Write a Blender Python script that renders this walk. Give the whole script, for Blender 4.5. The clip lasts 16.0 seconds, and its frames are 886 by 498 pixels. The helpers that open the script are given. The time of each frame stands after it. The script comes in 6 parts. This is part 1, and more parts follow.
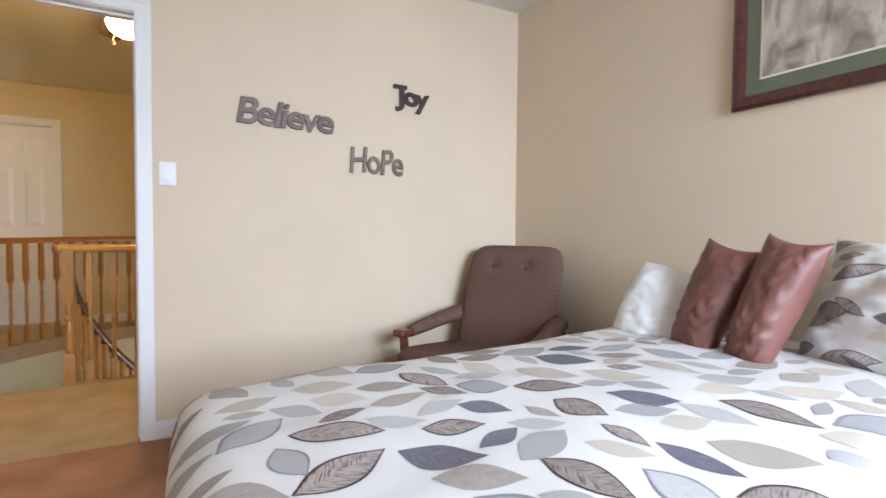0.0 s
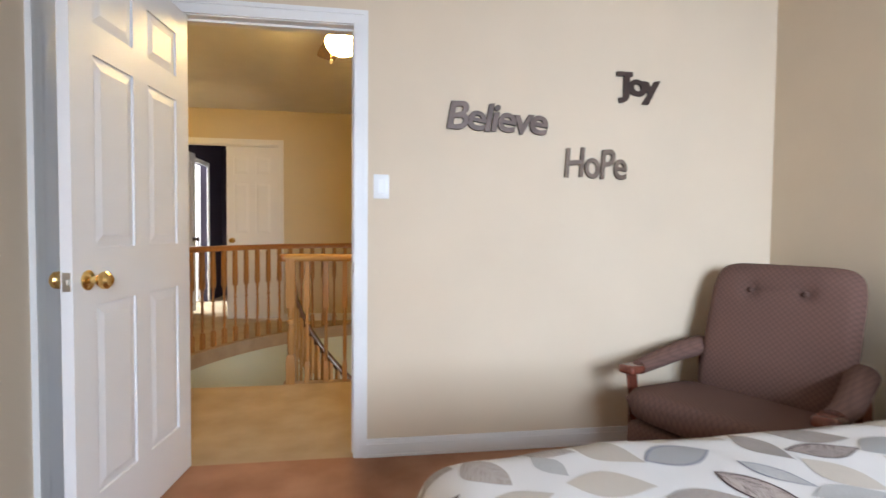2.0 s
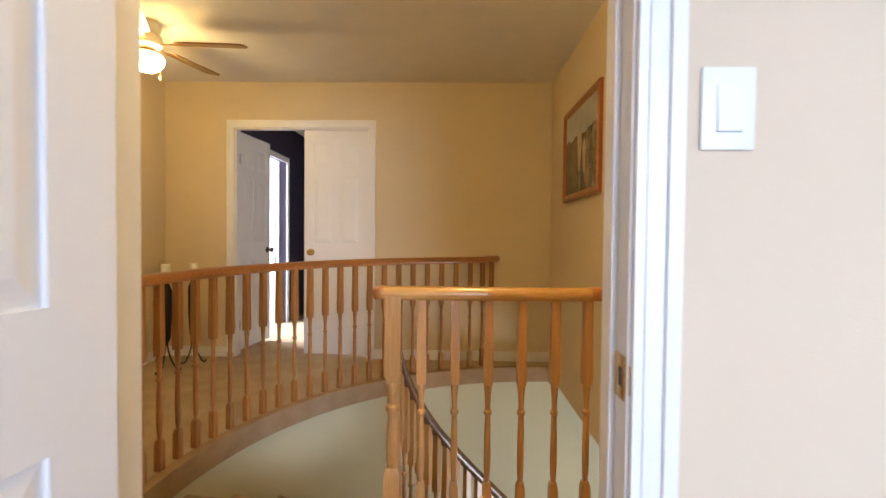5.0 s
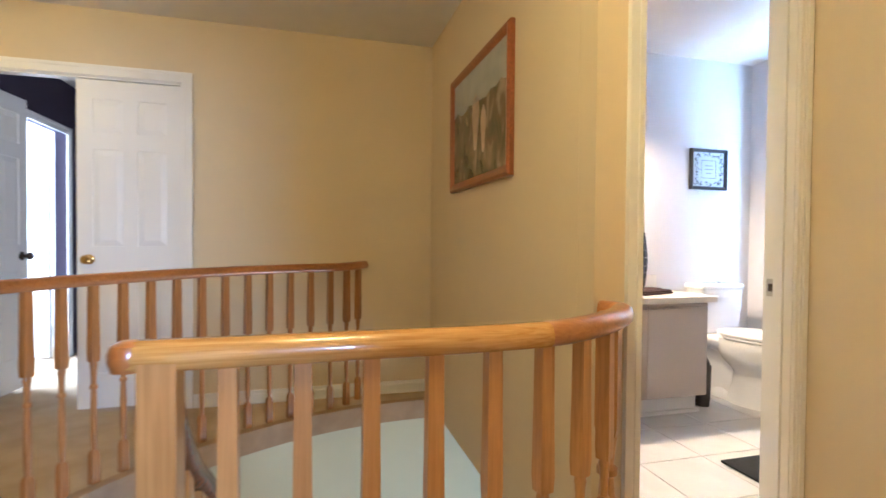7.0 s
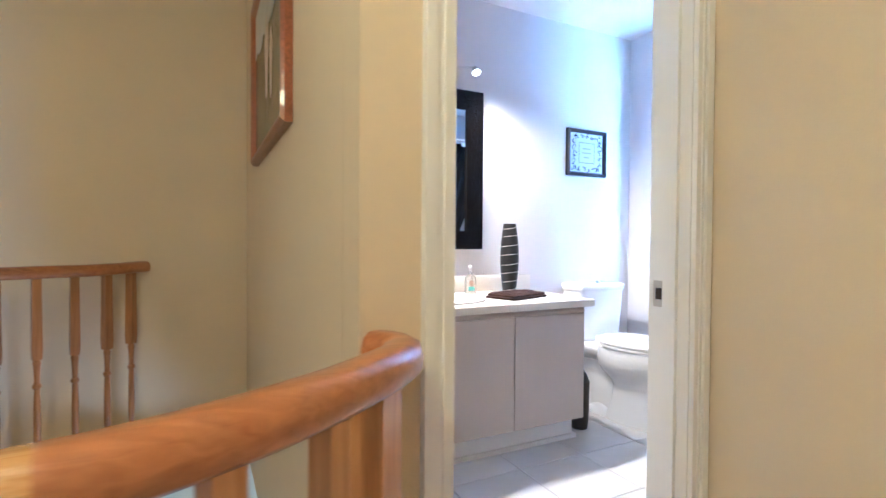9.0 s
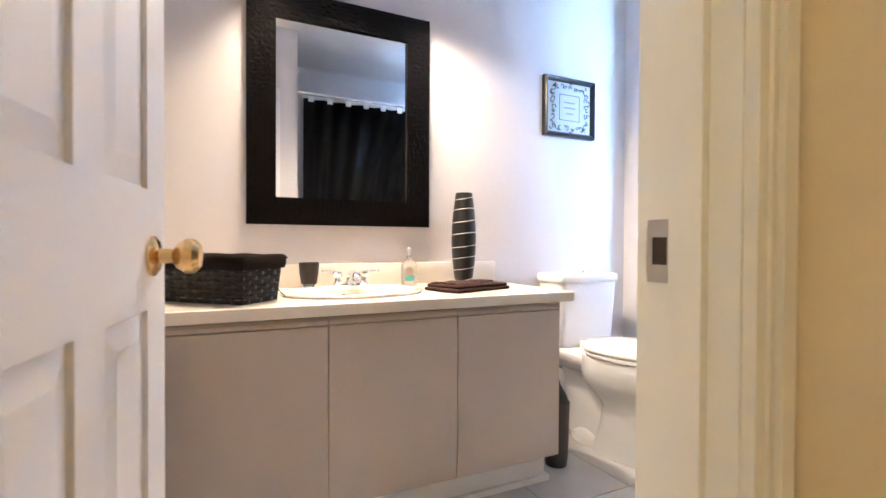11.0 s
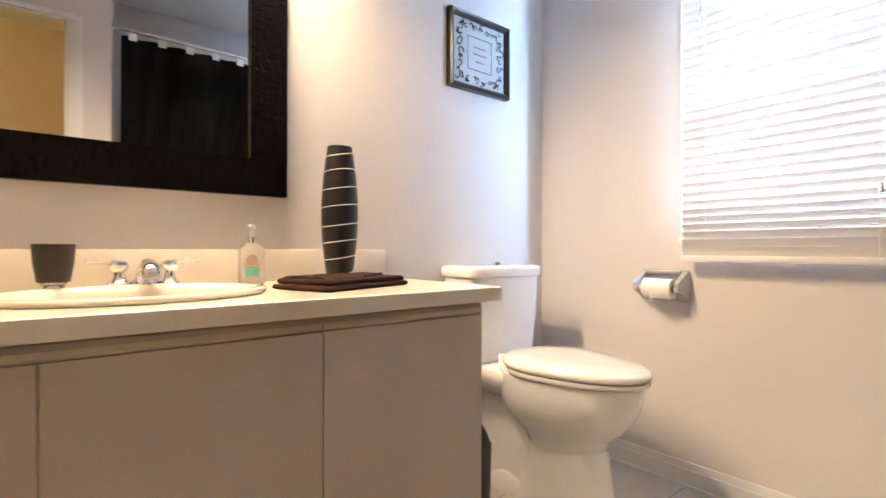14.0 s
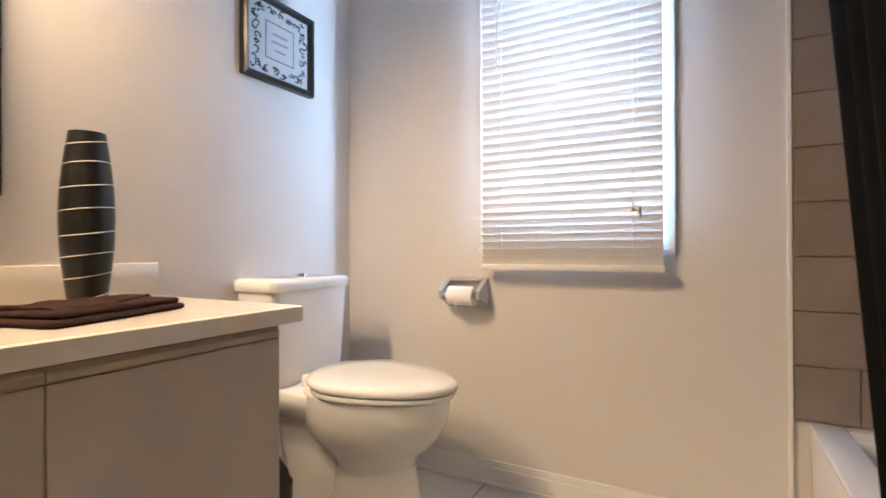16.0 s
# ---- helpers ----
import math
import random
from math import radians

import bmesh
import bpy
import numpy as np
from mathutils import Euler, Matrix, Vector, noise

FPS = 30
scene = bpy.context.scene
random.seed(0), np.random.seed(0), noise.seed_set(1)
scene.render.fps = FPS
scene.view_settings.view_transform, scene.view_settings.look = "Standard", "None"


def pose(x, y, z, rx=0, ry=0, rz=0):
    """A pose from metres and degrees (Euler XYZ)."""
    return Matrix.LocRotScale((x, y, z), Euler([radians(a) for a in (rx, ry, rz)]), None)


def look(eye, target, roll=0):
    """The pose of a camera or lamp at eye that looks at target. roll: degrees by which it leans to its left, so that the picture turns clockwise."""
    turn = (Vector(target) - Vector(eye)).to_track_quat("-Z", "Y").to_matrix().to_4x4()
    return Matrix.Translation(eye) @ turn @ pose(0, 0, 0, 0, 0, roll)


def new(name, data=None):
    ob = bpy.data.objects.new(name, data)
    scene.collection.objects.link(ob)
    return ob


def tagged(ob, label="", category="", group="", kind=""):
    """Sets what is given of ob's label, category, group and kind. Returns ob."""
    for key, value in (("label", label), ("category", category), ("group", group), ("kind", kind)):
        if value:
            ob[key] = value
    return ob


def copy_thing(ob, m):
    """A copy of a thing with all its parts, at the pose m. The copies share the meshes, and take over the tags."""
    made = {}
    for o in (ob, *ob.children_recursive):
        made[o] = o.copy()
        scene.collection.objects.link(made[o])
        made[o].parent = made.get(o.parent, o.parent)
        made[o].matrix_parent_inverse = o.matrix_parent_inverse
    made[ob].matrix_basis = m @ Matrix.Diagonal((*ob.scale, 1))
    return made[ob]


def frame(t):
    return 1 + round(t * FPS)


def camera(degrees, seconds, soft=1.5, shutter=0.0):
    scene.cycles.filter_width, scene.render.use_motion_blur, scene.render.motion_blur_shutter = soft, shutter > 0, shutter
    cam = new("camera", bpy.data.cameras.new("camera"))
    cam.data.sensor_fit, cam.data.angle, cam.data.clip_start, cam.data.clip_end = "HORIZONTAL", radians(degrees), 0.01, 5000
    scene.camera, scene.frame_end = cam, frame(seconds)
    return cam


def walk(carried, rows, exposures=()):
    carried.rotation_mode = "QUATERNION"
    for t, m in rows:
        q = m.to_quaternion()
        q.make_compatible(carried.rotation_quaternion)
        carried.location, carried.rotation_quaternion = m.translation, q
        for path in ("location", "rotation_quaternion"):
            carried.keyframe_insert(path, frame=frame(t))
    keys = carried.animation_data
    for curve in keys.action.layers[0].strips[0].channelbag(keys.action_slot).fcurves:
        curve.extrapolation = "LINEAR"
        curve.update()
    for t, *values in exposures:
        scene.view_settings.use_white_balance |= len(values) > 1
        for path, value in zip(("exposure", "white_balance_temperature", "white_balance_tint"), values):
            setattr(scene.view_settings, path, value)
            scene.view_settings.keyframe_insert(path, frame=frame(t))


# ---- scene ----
# ---------------------------------------------------------------- camera and walk
cam = camera(85.0, 16.0, shutter=0.4)
PATH = [
    (0, (-0.023, 0.098, 1.023), (0.904, 1.869, 0.95), 0.5),
    (0.5, (-0.038, 0.166, 1.025), (0.741, 2.007, 0.955), 0.5),
    (1, (-0.071, 0.254, 1.044), (0.553, 2.152, 0.965), 0.5),
    (1.5, (-0.121, 0.36, 1.055), (0.345, 2.303, 0.981), 0.4),
    (2, (-0.152, 0.493, 1.077), (0.133, 2.471, 1.008), 0.5),
    (2.5, (-0.177, 0.646, 1.105), (-0.088, 2.643, 1.044), 0.5),
    (3, (-0.227, 0.866, 1.117), (-0.28, 2.864, 1.057), 0.5),
    (5.5, (-0.511, 2.4, 1.105), (-0.555, 4.399, 1.057), 0.7),
    (6, (-0.512, 2.63, 1.099), (-0.395, 4.626, 1.052), 0.7),
    (6.5, (-0.522, 2.847, 1.093), (-0.191, 4.819, 1.052), 0.5),
    (7, (-0.467, 3.046, 1.098), (0.055, 4.976, 1.061), 0.5),
    (7.5, (-0.404, 3.233, 1.094), (0.302, 5.103, 1.057), 0.5),
    (8, (-0.266, 3.38, 1.09), (0.569, 5.197, 1.059), 0.3),
    (8.5, (-0.062, 3.503, 1.086), (0.822, 5.297, 1.057), 0.4),
    (9, (0.144, 3.611, 1.061), (1.037, 5.401, 1.027), 0.4),
    (9.5, (0.334, 3.721, 1.023), (1.222, 5.513, 0.989), 0.5),
    (10, (0.499, 3.83, 0.994), (1.381, 5.625, 0.96), 0.3),
    (12.5, (0.942, 4.457, 0.88), (1.834, 6.248, 0.882), 0.4),
    (13, (1.001, 4.535, 0.867), (1.983, 6.277, 0.872), 0.3),
    (13.5, (1.045, 4.597, 0.858), (2.163, 6.256, 0.858), 0.2),
    (14, (1.078, 4.644, 0.855), (2.342, 6.194, 0.857), 0.1),
    (14.5, (1.105, 4.676, 0.853), (2.519, 6.09, 0.855), 0.2),
    (15, (1.132, 4.696, 0.858), (2.672, 5.971, 0.859), -0.0),
    (15.5, (1.15, 4.704, 0.87), (2.806, 5.826, 0.87), -0.1),
    (16, (1.165, 4.701, 0.885), (2.92, 5.659, 0.892), -0.2),
]
EXPOSURES = [(0.0, 0.0, 6500, 10), (3.2, 0.08, 6400, 9), (5.3, 0.42, 5900, 12), (6.5, 0.57, 5250, 8), (7.5, 0.66, 4450, 9), (8.0, 0.71, 4200, 8), (9.0, 0.74, 4000, 9), (10.0, 0.68, 4150, 10), (12.3, 0.13, 5500, 10), (14.0, -0.04, 5550, 9), (15.0, -0.22, 5550, 9), (16.0, -0.46, 5600, 9)]
walk(cam, [(t, look(eye, target, roll)) for t, eye, target, roll in PATH], EXPOSURES)

# ---------------------------------------------------------------- world and lights
world = bpy.data.worlds.new("world")
scene.world = world
world.use_nodes = True
wn = world.node_tree.nodes
sky = wn.new("ShaderNodeTexSky")
sky.sky_type, sky.sun_disc = "NISHITA", False
sky.sun_elevation, sky.sun_rotation = radians(36), radians(245)
wn["Background"].inputs[1].default_value = 0.12
world.node_tree.links.new(sky.outputs[0], wn["Background"].inputs[0])


def sun_light(strength, direction):
    d = bpy.data.lights.new("sun", "SUN")
    d.energy, d.angle, d.color = strength, radians(0.5), (1, 0.95, 0.87)
    ob = new("sun", d)
    ob.matrix_world = look((0, 0, 10), (direction[0], direction[1], 10 + direction[2]))


def area_light(name, where, target, w, hgt, power, colour, spread=180):
    d = bpy.data.lights.new(name, "AREA")
    d.spread = radians(spread)
    d.shape, d.size, d.size_y, d.energy, d.color = "RECTANGLE", w, hgt, power, colour
    ob = new(name, d)
    ob.matrix_world = look(where, target)


def spot_light(name, where, target, power, colour, angle, blend=0.6, radius=0.02):
    d = bpy.data.lights.new(name, "SPOT")
    d.energy, d.color, d.spot_size, d.spot_blend, d.shadow_soft_size = power, colour, radians(angle), blend, radius
    new(name, d).matrix_world = look(where, target)


sun_light(2.5, (0.75, 0.35, -0.6))
area_light("bedroom_window_light", (0.9, -2.16, 1.66), (1.35, 1.0, 0.0), 1.7, 1.3, 136, (0.645, 0.785, 1.0), 116)
area_light("bathroom_window_light", (2.90, 5.12, 1.5), (1.5, 5.12, 1.5), 0.6, 1.18, 285, (0.585, 0.77, 1.0))
# added fill hanging free in the stairwell, for daylight from below; no window is built
area_light("foyer_daylight_fill", (1.75, 4.45, -1.7), (-1.2, 5.6, -0.7), 1.0, 1.0, 27, (0.95, 0.97, 1.0))
# added fill that makes the ensuite bright; its walls hold no window
area_light("ensuite_fill_light", (-3.9, 7.8, 1.5), (-2.6, 7.8, 1.2), 1.2, 1.6, 170, (0.9, 0.95, 1.0))
WARM = (1.0, 0.72, 0.38)
FAN_A, FAN_B = (-2.515, 5.258), (-0.347, 3.60)
SPOTS = [(0.95, 6.0, 2.05), (1.245, 5.98, 2.03), (1.555, 6.0, 2.02)]
for (sx, sy, sz), lean, power in zip(SPOTS, (0.25, 0.40, 0.75), (86, 88, 100)):
    spot_light("vanity_bulb", (sx, sy - 0.03, sz - 0.03), (sx + lean, sy - 0.75, 0.2), power, (1.0, 0.67, 0.36), 128, 1.0, 0.05)


# ---------------------------------------------------------------- materials
def material(name, colour=(0.5, 0.5, 0.5), rough=0.6, metal=0.0, vary=0.0, scale=6.0, bump=0.0, bump_scale=120.0, colour2=None, coat=0.0, spec=0.5, per_object=0.0):
    """Principled surface with variation at a broad scale and fine relief."""
    m = bpy.data.materials.new(name)
    m.use_nodes = True
    n, l = m.node_tree.nodes, m.node_tree.links
    b = n["Principled BSDF"]
    b.inputs["Base Color"].default_value = (*colour, 1)
    b.inputs["Roughness"].default_value = rough
    b.inputs["Metallic"].default_value = metal
    b.inputs["Coat Weight"].default_value = coat
    b.inputs["Specular IOR Level"].default_value = spec
    tc = n.new("ShaderNodeTexCoord")
    if vary or colour2:
        tex = n.new("ShaderNodeTexNoise")
        tex.inputs["Scale"].default_value, tex.inputs["Detail"].default_value = scale, 5
        l.new(tc.outputs["Object"], tex.inputs["Vector"])
        ramp = n.new("ShaderNodeValToRGB")
        ramp.color_ramp.elements[0].position, ramp.color_ramp.elements[1].position = 0.3, 0.7
        c2 = colour2 or tuple(min(1, c * (1 + vary)) for c in colour)
        c1 = colour if colour2 else tuple(c * (1 - vary) for c in colour)
        ramp.color_ramp.elements[0].color, ramp.color_ramp.elements[1].color = (*c1, 1), (*c2, 1)
        l.new(tex.outputs["Fac"], ramp.inputs["Fac"])
        out = ramp.outputs["Color"]
        if per_object:
            info, hsv = n.new("ShaderNodeObjectInfo"), n.new("ShaderNodeHueSaturation")
            mr = n.new("ShaderNodeMapRange")
            mr.inputs["To Min"].default_value, mr.inputs["To Max"].default_value = 1 - per_object, 1 + per_object
            l.new(info.outputs["Random"], mr.inputs["Value"])
            l.new(mr.outputs["Result"], hsv.inputs["Value"])
            l.new(out, hsv.inputs["Color"])
            out = hsv.outputs["Color"]
        l.new(out, b.inputs["Base Color"])
    if bump:
        t2, bn = n.new("ShaderNodeTexNoise"), n.new("ShaderNodeBump")
        t2.inputs["Scale"].default_value, t2.inputs["Detail"].default_value = bump_scale, 3
        bn.inputs["Strength"].default_value, bn.inputs["Distance"].default_value = bump, 0.004
        l.new(tc.outputs["Object"], t2.inputs["Vector"])
        l.new(t2.outputs["Fac"], bn.inputs["Height"])
        l.new(bn.outputs["Normal"], b.inputs["Normal"])
    return m


def glow(name, colour, strength):
    m = bpy.data.materials.new(name)
    m.use_nodes = True
    b = m.node_tree.nodes["Principled BSDF"]
    b.inputs["Base Color"].default_value = (*colour, 1)
    b.inputs["Emission Color"].default_value = (*colour, 1)
    b.inputs["Emission Strength"].default_value = strength
    return m


def wood(name, dark, light, rough=0.35, grain=(34.0, 34.0, 1.6), coat=0.3, per_object=0.12):
    m = material(name, dark, rough, colour2=light, scale=3.0, coat=coat, per_object=per_object)
    n, l = m.node_tree.nodes, m.node_tree.links
    tex = [k for k in n if k.type == "TEX_NOISE"][0]
    mp = n.new("ShaderNodeMapping")
    mp.inputs["Scale"].default_value = grain
    tc = [k for k in n if k.type == "TEX_COORD"][0]
    info, add = n.new("ShaderNodeObjectInfo"), n.new("ShaderNodeVectorMath")
    add.operation = "ADD"
    l.new(tc.outputs["Object"], mp.inputs["Vector"])
    l.new(mp.outputs["Vector"], add.inputs[0])
    l.new(info.outputs["Location"], add.inputs[1])
    l.new(add.outputs["Vector"], tex.inputs["Vector"])
    tex.inputs["Distortion"].default_value = 0.6
    return m


PAINT = material("beige_wall_paint", (0.655, 0.535, 0.39), 0.75, vary=0.03, scale=2.0, bump=0.12, bump_scale=220)
# same beige paint, with the landing's warm lamp light put into its colour
HALL_PAINT = material("lamp_tinted_beige_paint", (0.635, 0.53, 0.355), 0.75, vary=0.03, scale=2.0, bump=0.12, bump_scale=220)
STAIR_PAINT = material("pale_green_wall_paint", (0.56, 0.53, 0.37), 0.75, vary=0.03, scale=2.0, bump=0.12, bump_scale=220)
BATH_PAINT = material("pale_grey_wall_paint", (0.66, 0.625, 0.60), 0.7, vary=0.025, scale=2.0, bump=0.1, bump_scale=220)
PURPLE = material("dark_purple_wall_paint", (0.035, 0.025, 0.05), 0.7, vary=0.05)
CEILING = material("ceiling_paint", (0.74, 0.72, 0.69), 0.9, vary=0.02, bump=0.5, bump_scale=160)
WHITE = material("white_trim_paint", (0.78, 0.77, 0.75), 0.38, vary=0.02, scale=4, bump=0.03, bump_scale=60)
DOOR_WHITE = material("white_door_paint", (0.77, 0.76, 0.75), 0.42, vary=0.02, scale=3, bump=0.06, bump_scale=90)
CARPET = material("beige_carpet", (0.44, 0.335, 0.215), 0.95, colour2=(0.54, 0.42, 0.285), scale=5, bump=1.0, bump_scale=420, spec=0.1)
# darker copy of the landing carpet: the nosing's shade is in its colour
CARPET_EDGE = material("shaded_carpet_edge", (0.36, 0.25, 0.155), 0.95, colour2=(0.44, 0.315, 0.20), scale=9, bump=1.0, bump_scale=420, spec=0.1)
RUST_CARPET = material("rust_carpet", (0.33, 0.165, 0.10), 0.95, colour2=(0.50, 0.28, 0.18), scale=3.2, bump=1.0, bump_scale=420, spec=0.1)
OAK = wood("honey_oak", (0.38, 0.185, 0.052), (0.53, 0.285, 0.095))
OAK_DARK = wood("amber_oak_rail", (0.30, 0.108, 0.026), (0.43, 0.175, 0.046), rough=0.28, grain=(2.2, 30, 30), coat=0.5)
OAK_GOLD = wood("golden_oak_rail", (0.46, 0.225, 0.052), (0.65, 0.38, 0.12), rough=0.25, grain=(2.2, 55, 55), coat=0.5)
BRASS = material("brass", (0.72, 0.50, 0.20), 0.22, 1.0)
STEEL = material("satin_steel", (0.52, 0.49, 0.44), 0.35, 1.0)
CHROME = material("chrome", (0.85, 0.85, 0.86), 0.06, 1.0)
BRONZE = material("dark_bronze", (0.06, 0.04, 0.03), 0.4, 0.8)
PLASTIC = material("white_plastic", (0.80, 0.80, 0.79), 0.35)


# ---------------------------------------------------------------- mesh helpers
def box(bm, x0, y0, z0, x1, y1, z1):
    x0, x1, y0, y1, z0, z1 = min(x0, x1), max(x0, x1), min(y0, y1), max(y0, y1), min(z0, z1), max(z0, z1)
    v = [bm.verts.new(p) for p in ((x0, y0, z0), (x1, y0, z0), (x1, y1, z0), (x0, y1, z0), (x0, y0, z1), (x1, y0, z1), (x1, y1, z1), (x0, y1, z1))]
    for f in ((3, 2, 1, 0), (4, 5, 6, 7), (0, 1, 5, 4), (1, 2, 6, 5), (2, 3, 7, 6), (3, 0, 4, 7)):
        bm.faces.new([v[i] for i in f])
    return bm


def boxes(*args):
    bm = bmesh.new()
    for a in args:
        box(bm, *a)
    return bm


def rounded(x0, y0, z0, x1, y1, z1, r=0.005, seg=2):
    bm = boxes((x0, y0, z0, x1, y1, z1))
    bmesh.ops.bevel(bm, geom=bm.edges[:], offset=r, segments=seg, profile=0.5, affect="EDGES")
    return bm


def lathe(profile, n=24, bm=None, m=None):
    """A turned shape from (radius, z) pairs."""
    bm = bm or bmesh.new()
    rings = []
    for r, z in profile:
        if r < 1e-5:
            rings.append([bm.verts.new((0, 0, z))])
        else:
            rings.append([bm.verts.new((r * math.cos(2 * math.pi * i / n), r * math.sin(2 * math.pi * i / n), z)) for i in range(n)])
    made = [v for r in rings for v in r]
    for a, b in zip(rings, rings[1:]):
        for i in range(n):
            j = (i + 1) % n
            if len(a) == 1 and len(b) > 1:
                bm.faces.new((a[0], b[j], b[i]))
            elif len(b) == 1 and len(a) > 1:
                bm.faces.new((a[i], a[j], b[0]))
            elif len(a) > 1:
                bm.faces.new((a[i], a[j], b[j], b[i]))
    if m is not None:
        bmesh.ops.transform(bm, matrix=m, verts=made)
    return bm


def loft(rings, bm=None, caps=True):
    """Skin over closed rings of equal length."""
    bm = bm or bmesh.new()
    vs = [[bm.verts.new(p) for p in r] for r in rings]
    n = len(vs[0])
    for a, b in zip(vs, vs[1:]):
        for i in range(n):
            j = (i + 1) % n
            bm.faces.new((a[i], a[j], b[j], b[i]))
    if caps:
        bm.faces.new(vs[0][::-1])
        bm.faces.new(vs[-1])
    return bm


def sweep(path, section, bm=None, first=0, last=None):
    """A section of (across, up) pairs along a path of points, or along a stretch of it."""
    path = [Vector(p) for p in path]
    rings = []
    for i, p in enumerate(path):
        d = (path[min(i + 1, len(path) - 1)] - path[max(i - 1, 0)]).normalized()
        side = d.cross(Vector((0, 0, 1)))
        side = side.normalized() if side.length > 1e-4 else Vector((1, 0, 0))
        up = side.cross(d)
        rings.append([p + side * a + up * b for a, b in section])
    return loft(rings[first:last], bm)


def tube(path, r, n=10, bm=None):
    return sweep(path, [(r * math.cos(2 * math.pi * i / n), r * math.sin(2 * math.pi * i / n)) for i in range(n)], bm)


def spline(pts, steps=8):
    """Catmull-Rom through the points."""
    pts = [Vector(p) for p in pts]
    ext = [2 * pts[0] - pts[1], *pts, 2 * pts[-1] - pts[-2]]
    out = []
    for a, b, c, d in zip(ext, ext[1:], ext[2:], ext[3:]):
        for k in range(steps):
            t = k / steps
            out.append(0.5 * ((2 * b) + (c - a) * t + (2 * a - 5 * b + 4 * c - d) * t * t + (3 * b - 3 * c + d - a) * t ** 3))
    return out + [pts[-1]]


def mesh_of(name, bm, mat, smooth=False, angle=35):
    bmesh.ops.recalc_face_normals(bm, faces=bm.faces[:])
    me = bpy.data.meshes.new(name)
    bm.to_mesh(me)
    bm.free()
    me.materials.append(mat)
    if smooth:
        me.shade_smooth()
        me.set_sharp_from_angle(angle=radians(angle))
    return me


def part(name, bm, mat, parent=None, label="", smooth=False, m=None, angle=35):
    ob = new(name, mesh_of(name, bm, mat, smooth, angle))
    if parent:
        ob.parent = parent
    if m is not None:
        ob.matrix_basis = m
    return tagged(ob, label) if label else ob


def thing(name, label, category, m=None, group="", kind=""):
    ob = new(name)
    ob.empty_display_size = 0.1
    if m is not None:
        ob.matrix_basis = m
    return tagged(ob, label, category, group, kind)


def structure(name, bm, mat, label, category, smooth=False):
    return tagged(part(name, bm, mat, smooth=smooth), label, category, kind="structure")


# ---------------------------------------------------------------- plan
TOP = 2.49                       # ceiling height
BW, BE, BS, BN = -1.29, 1.95, -2.2, 2.803       # bedroom faces
HS, HN, HW, HE = 2.923, 6.47, -3.13, 1.203       # hall faces
PX, DY = 0.366, 4.352             # wall with the painting, wall of the bathroom door (hall face)
TW, TE, TS, TN = 0.525, 2.87, 4.45, 6.11        # bathroom faces
AW, AS = 1.335, 3.70             # bathtub alcove: west and south faces
CX, CY, CR = 0.281, 4.17, 2.11   # centre and radius of the stairwell
FLOOR_T = 0.10

# floors
structure("floor_bedroom", boxes((BW - 0.1, BS - 0.1, -FLOOR_T, BE + 0.1, BN + 0.002, 0)), RUST_CARPET, "rust brown carpet floor of the bedroom", "floor")


SHORT_RAIL = [(-0.775, 4.00, 0), (-0.60, 4.0, 0), (-0.40, 4.005, 0), (-0.15, 4.01, 0), (0.04, 4.03, 0), (0.16, 4.075, 0), (0.26, 4.135, 0), (0.34, 4.198, 0), (0.393, 4.250, 0), (0.413, 4.285, 0), (0.410, 4.318, 0), (0.388, 4.349, 0)]
LIP = [(min(0.40, p.x - 0.02 * max(0, min(1, (p.x + 0.1) * 3))), min(p.y + 0.028, DY - 0.004)) for p in spline(SHORT_RAIL, 5)]


def hall_floor():
    """Carpet slab with the round stairwell left open."""
    bm = bmesh.new()
    quads = []

    def strip(inner, outer):
        for a, b, c, d in zip(inner, inner[1:], outer[1:], outer):
            quads.append((a, b, c, d))

    quads.append(((HW - 0.05, HS - 0.119), (HE, HS - 0.119), (HE, 3.96), (HW - 0.05, 3.96)))
    quads.append(((0.40, 3.96), (HE, 3.96), (HE, DY + 0.1), (0.40, DY + 0.1)))
    strip([(x, 3.96) for x, y in LIP], LIP)
    arc, out = [], []
    corner = math.atan2(HN + 0.01 - CY, HW - 0.05 - CX)
    for a in sorted([*np.linspace(radians(185.7), radians(87.4), 56), corner], reverse=True):
        c, s = math.cos(a), math.sin(a)
        arc.append((CX + CR * c, CY + CR * s))
        if a >= math.pi:
            out.append((HW - 0.05, CY + CR * s))
        else:
            k = min((HW - 0.05 - CX) / c if c < -1e-6 else 1e9, (HN + 0.01 - CY) / s if s > 1e-6 else 1e9)
            out.append((CX + k * c, CY + k * s))
    strip(arc, out)
    for q in quads:
        v = [bm.verts.new((x, y, z)) for z in (0, -FLOOR_T) for x, y in q]
        bm.faces.new(v[:4])
        bm.faces.new(v[7:3:-1])
    for line in (arc, LIP, [(-1.83, 3.96), (-0.775, 3.96)]):
        for a, b in zip(line, line[1:]):
            bm.faces.new([bm.verts.new(p) for p in ((*a, 0), (*b, 0), (*b, -FLOOR_T), (*a, -FLOOR_T))])
    bmesh.ops.remove_doubles(bm, verts=bm.verts[:], dist=0.0005)
    return bm


structure("floor_hall", hall_floor(), CARPET, "beige carpet of the upstairs landing", "floor")
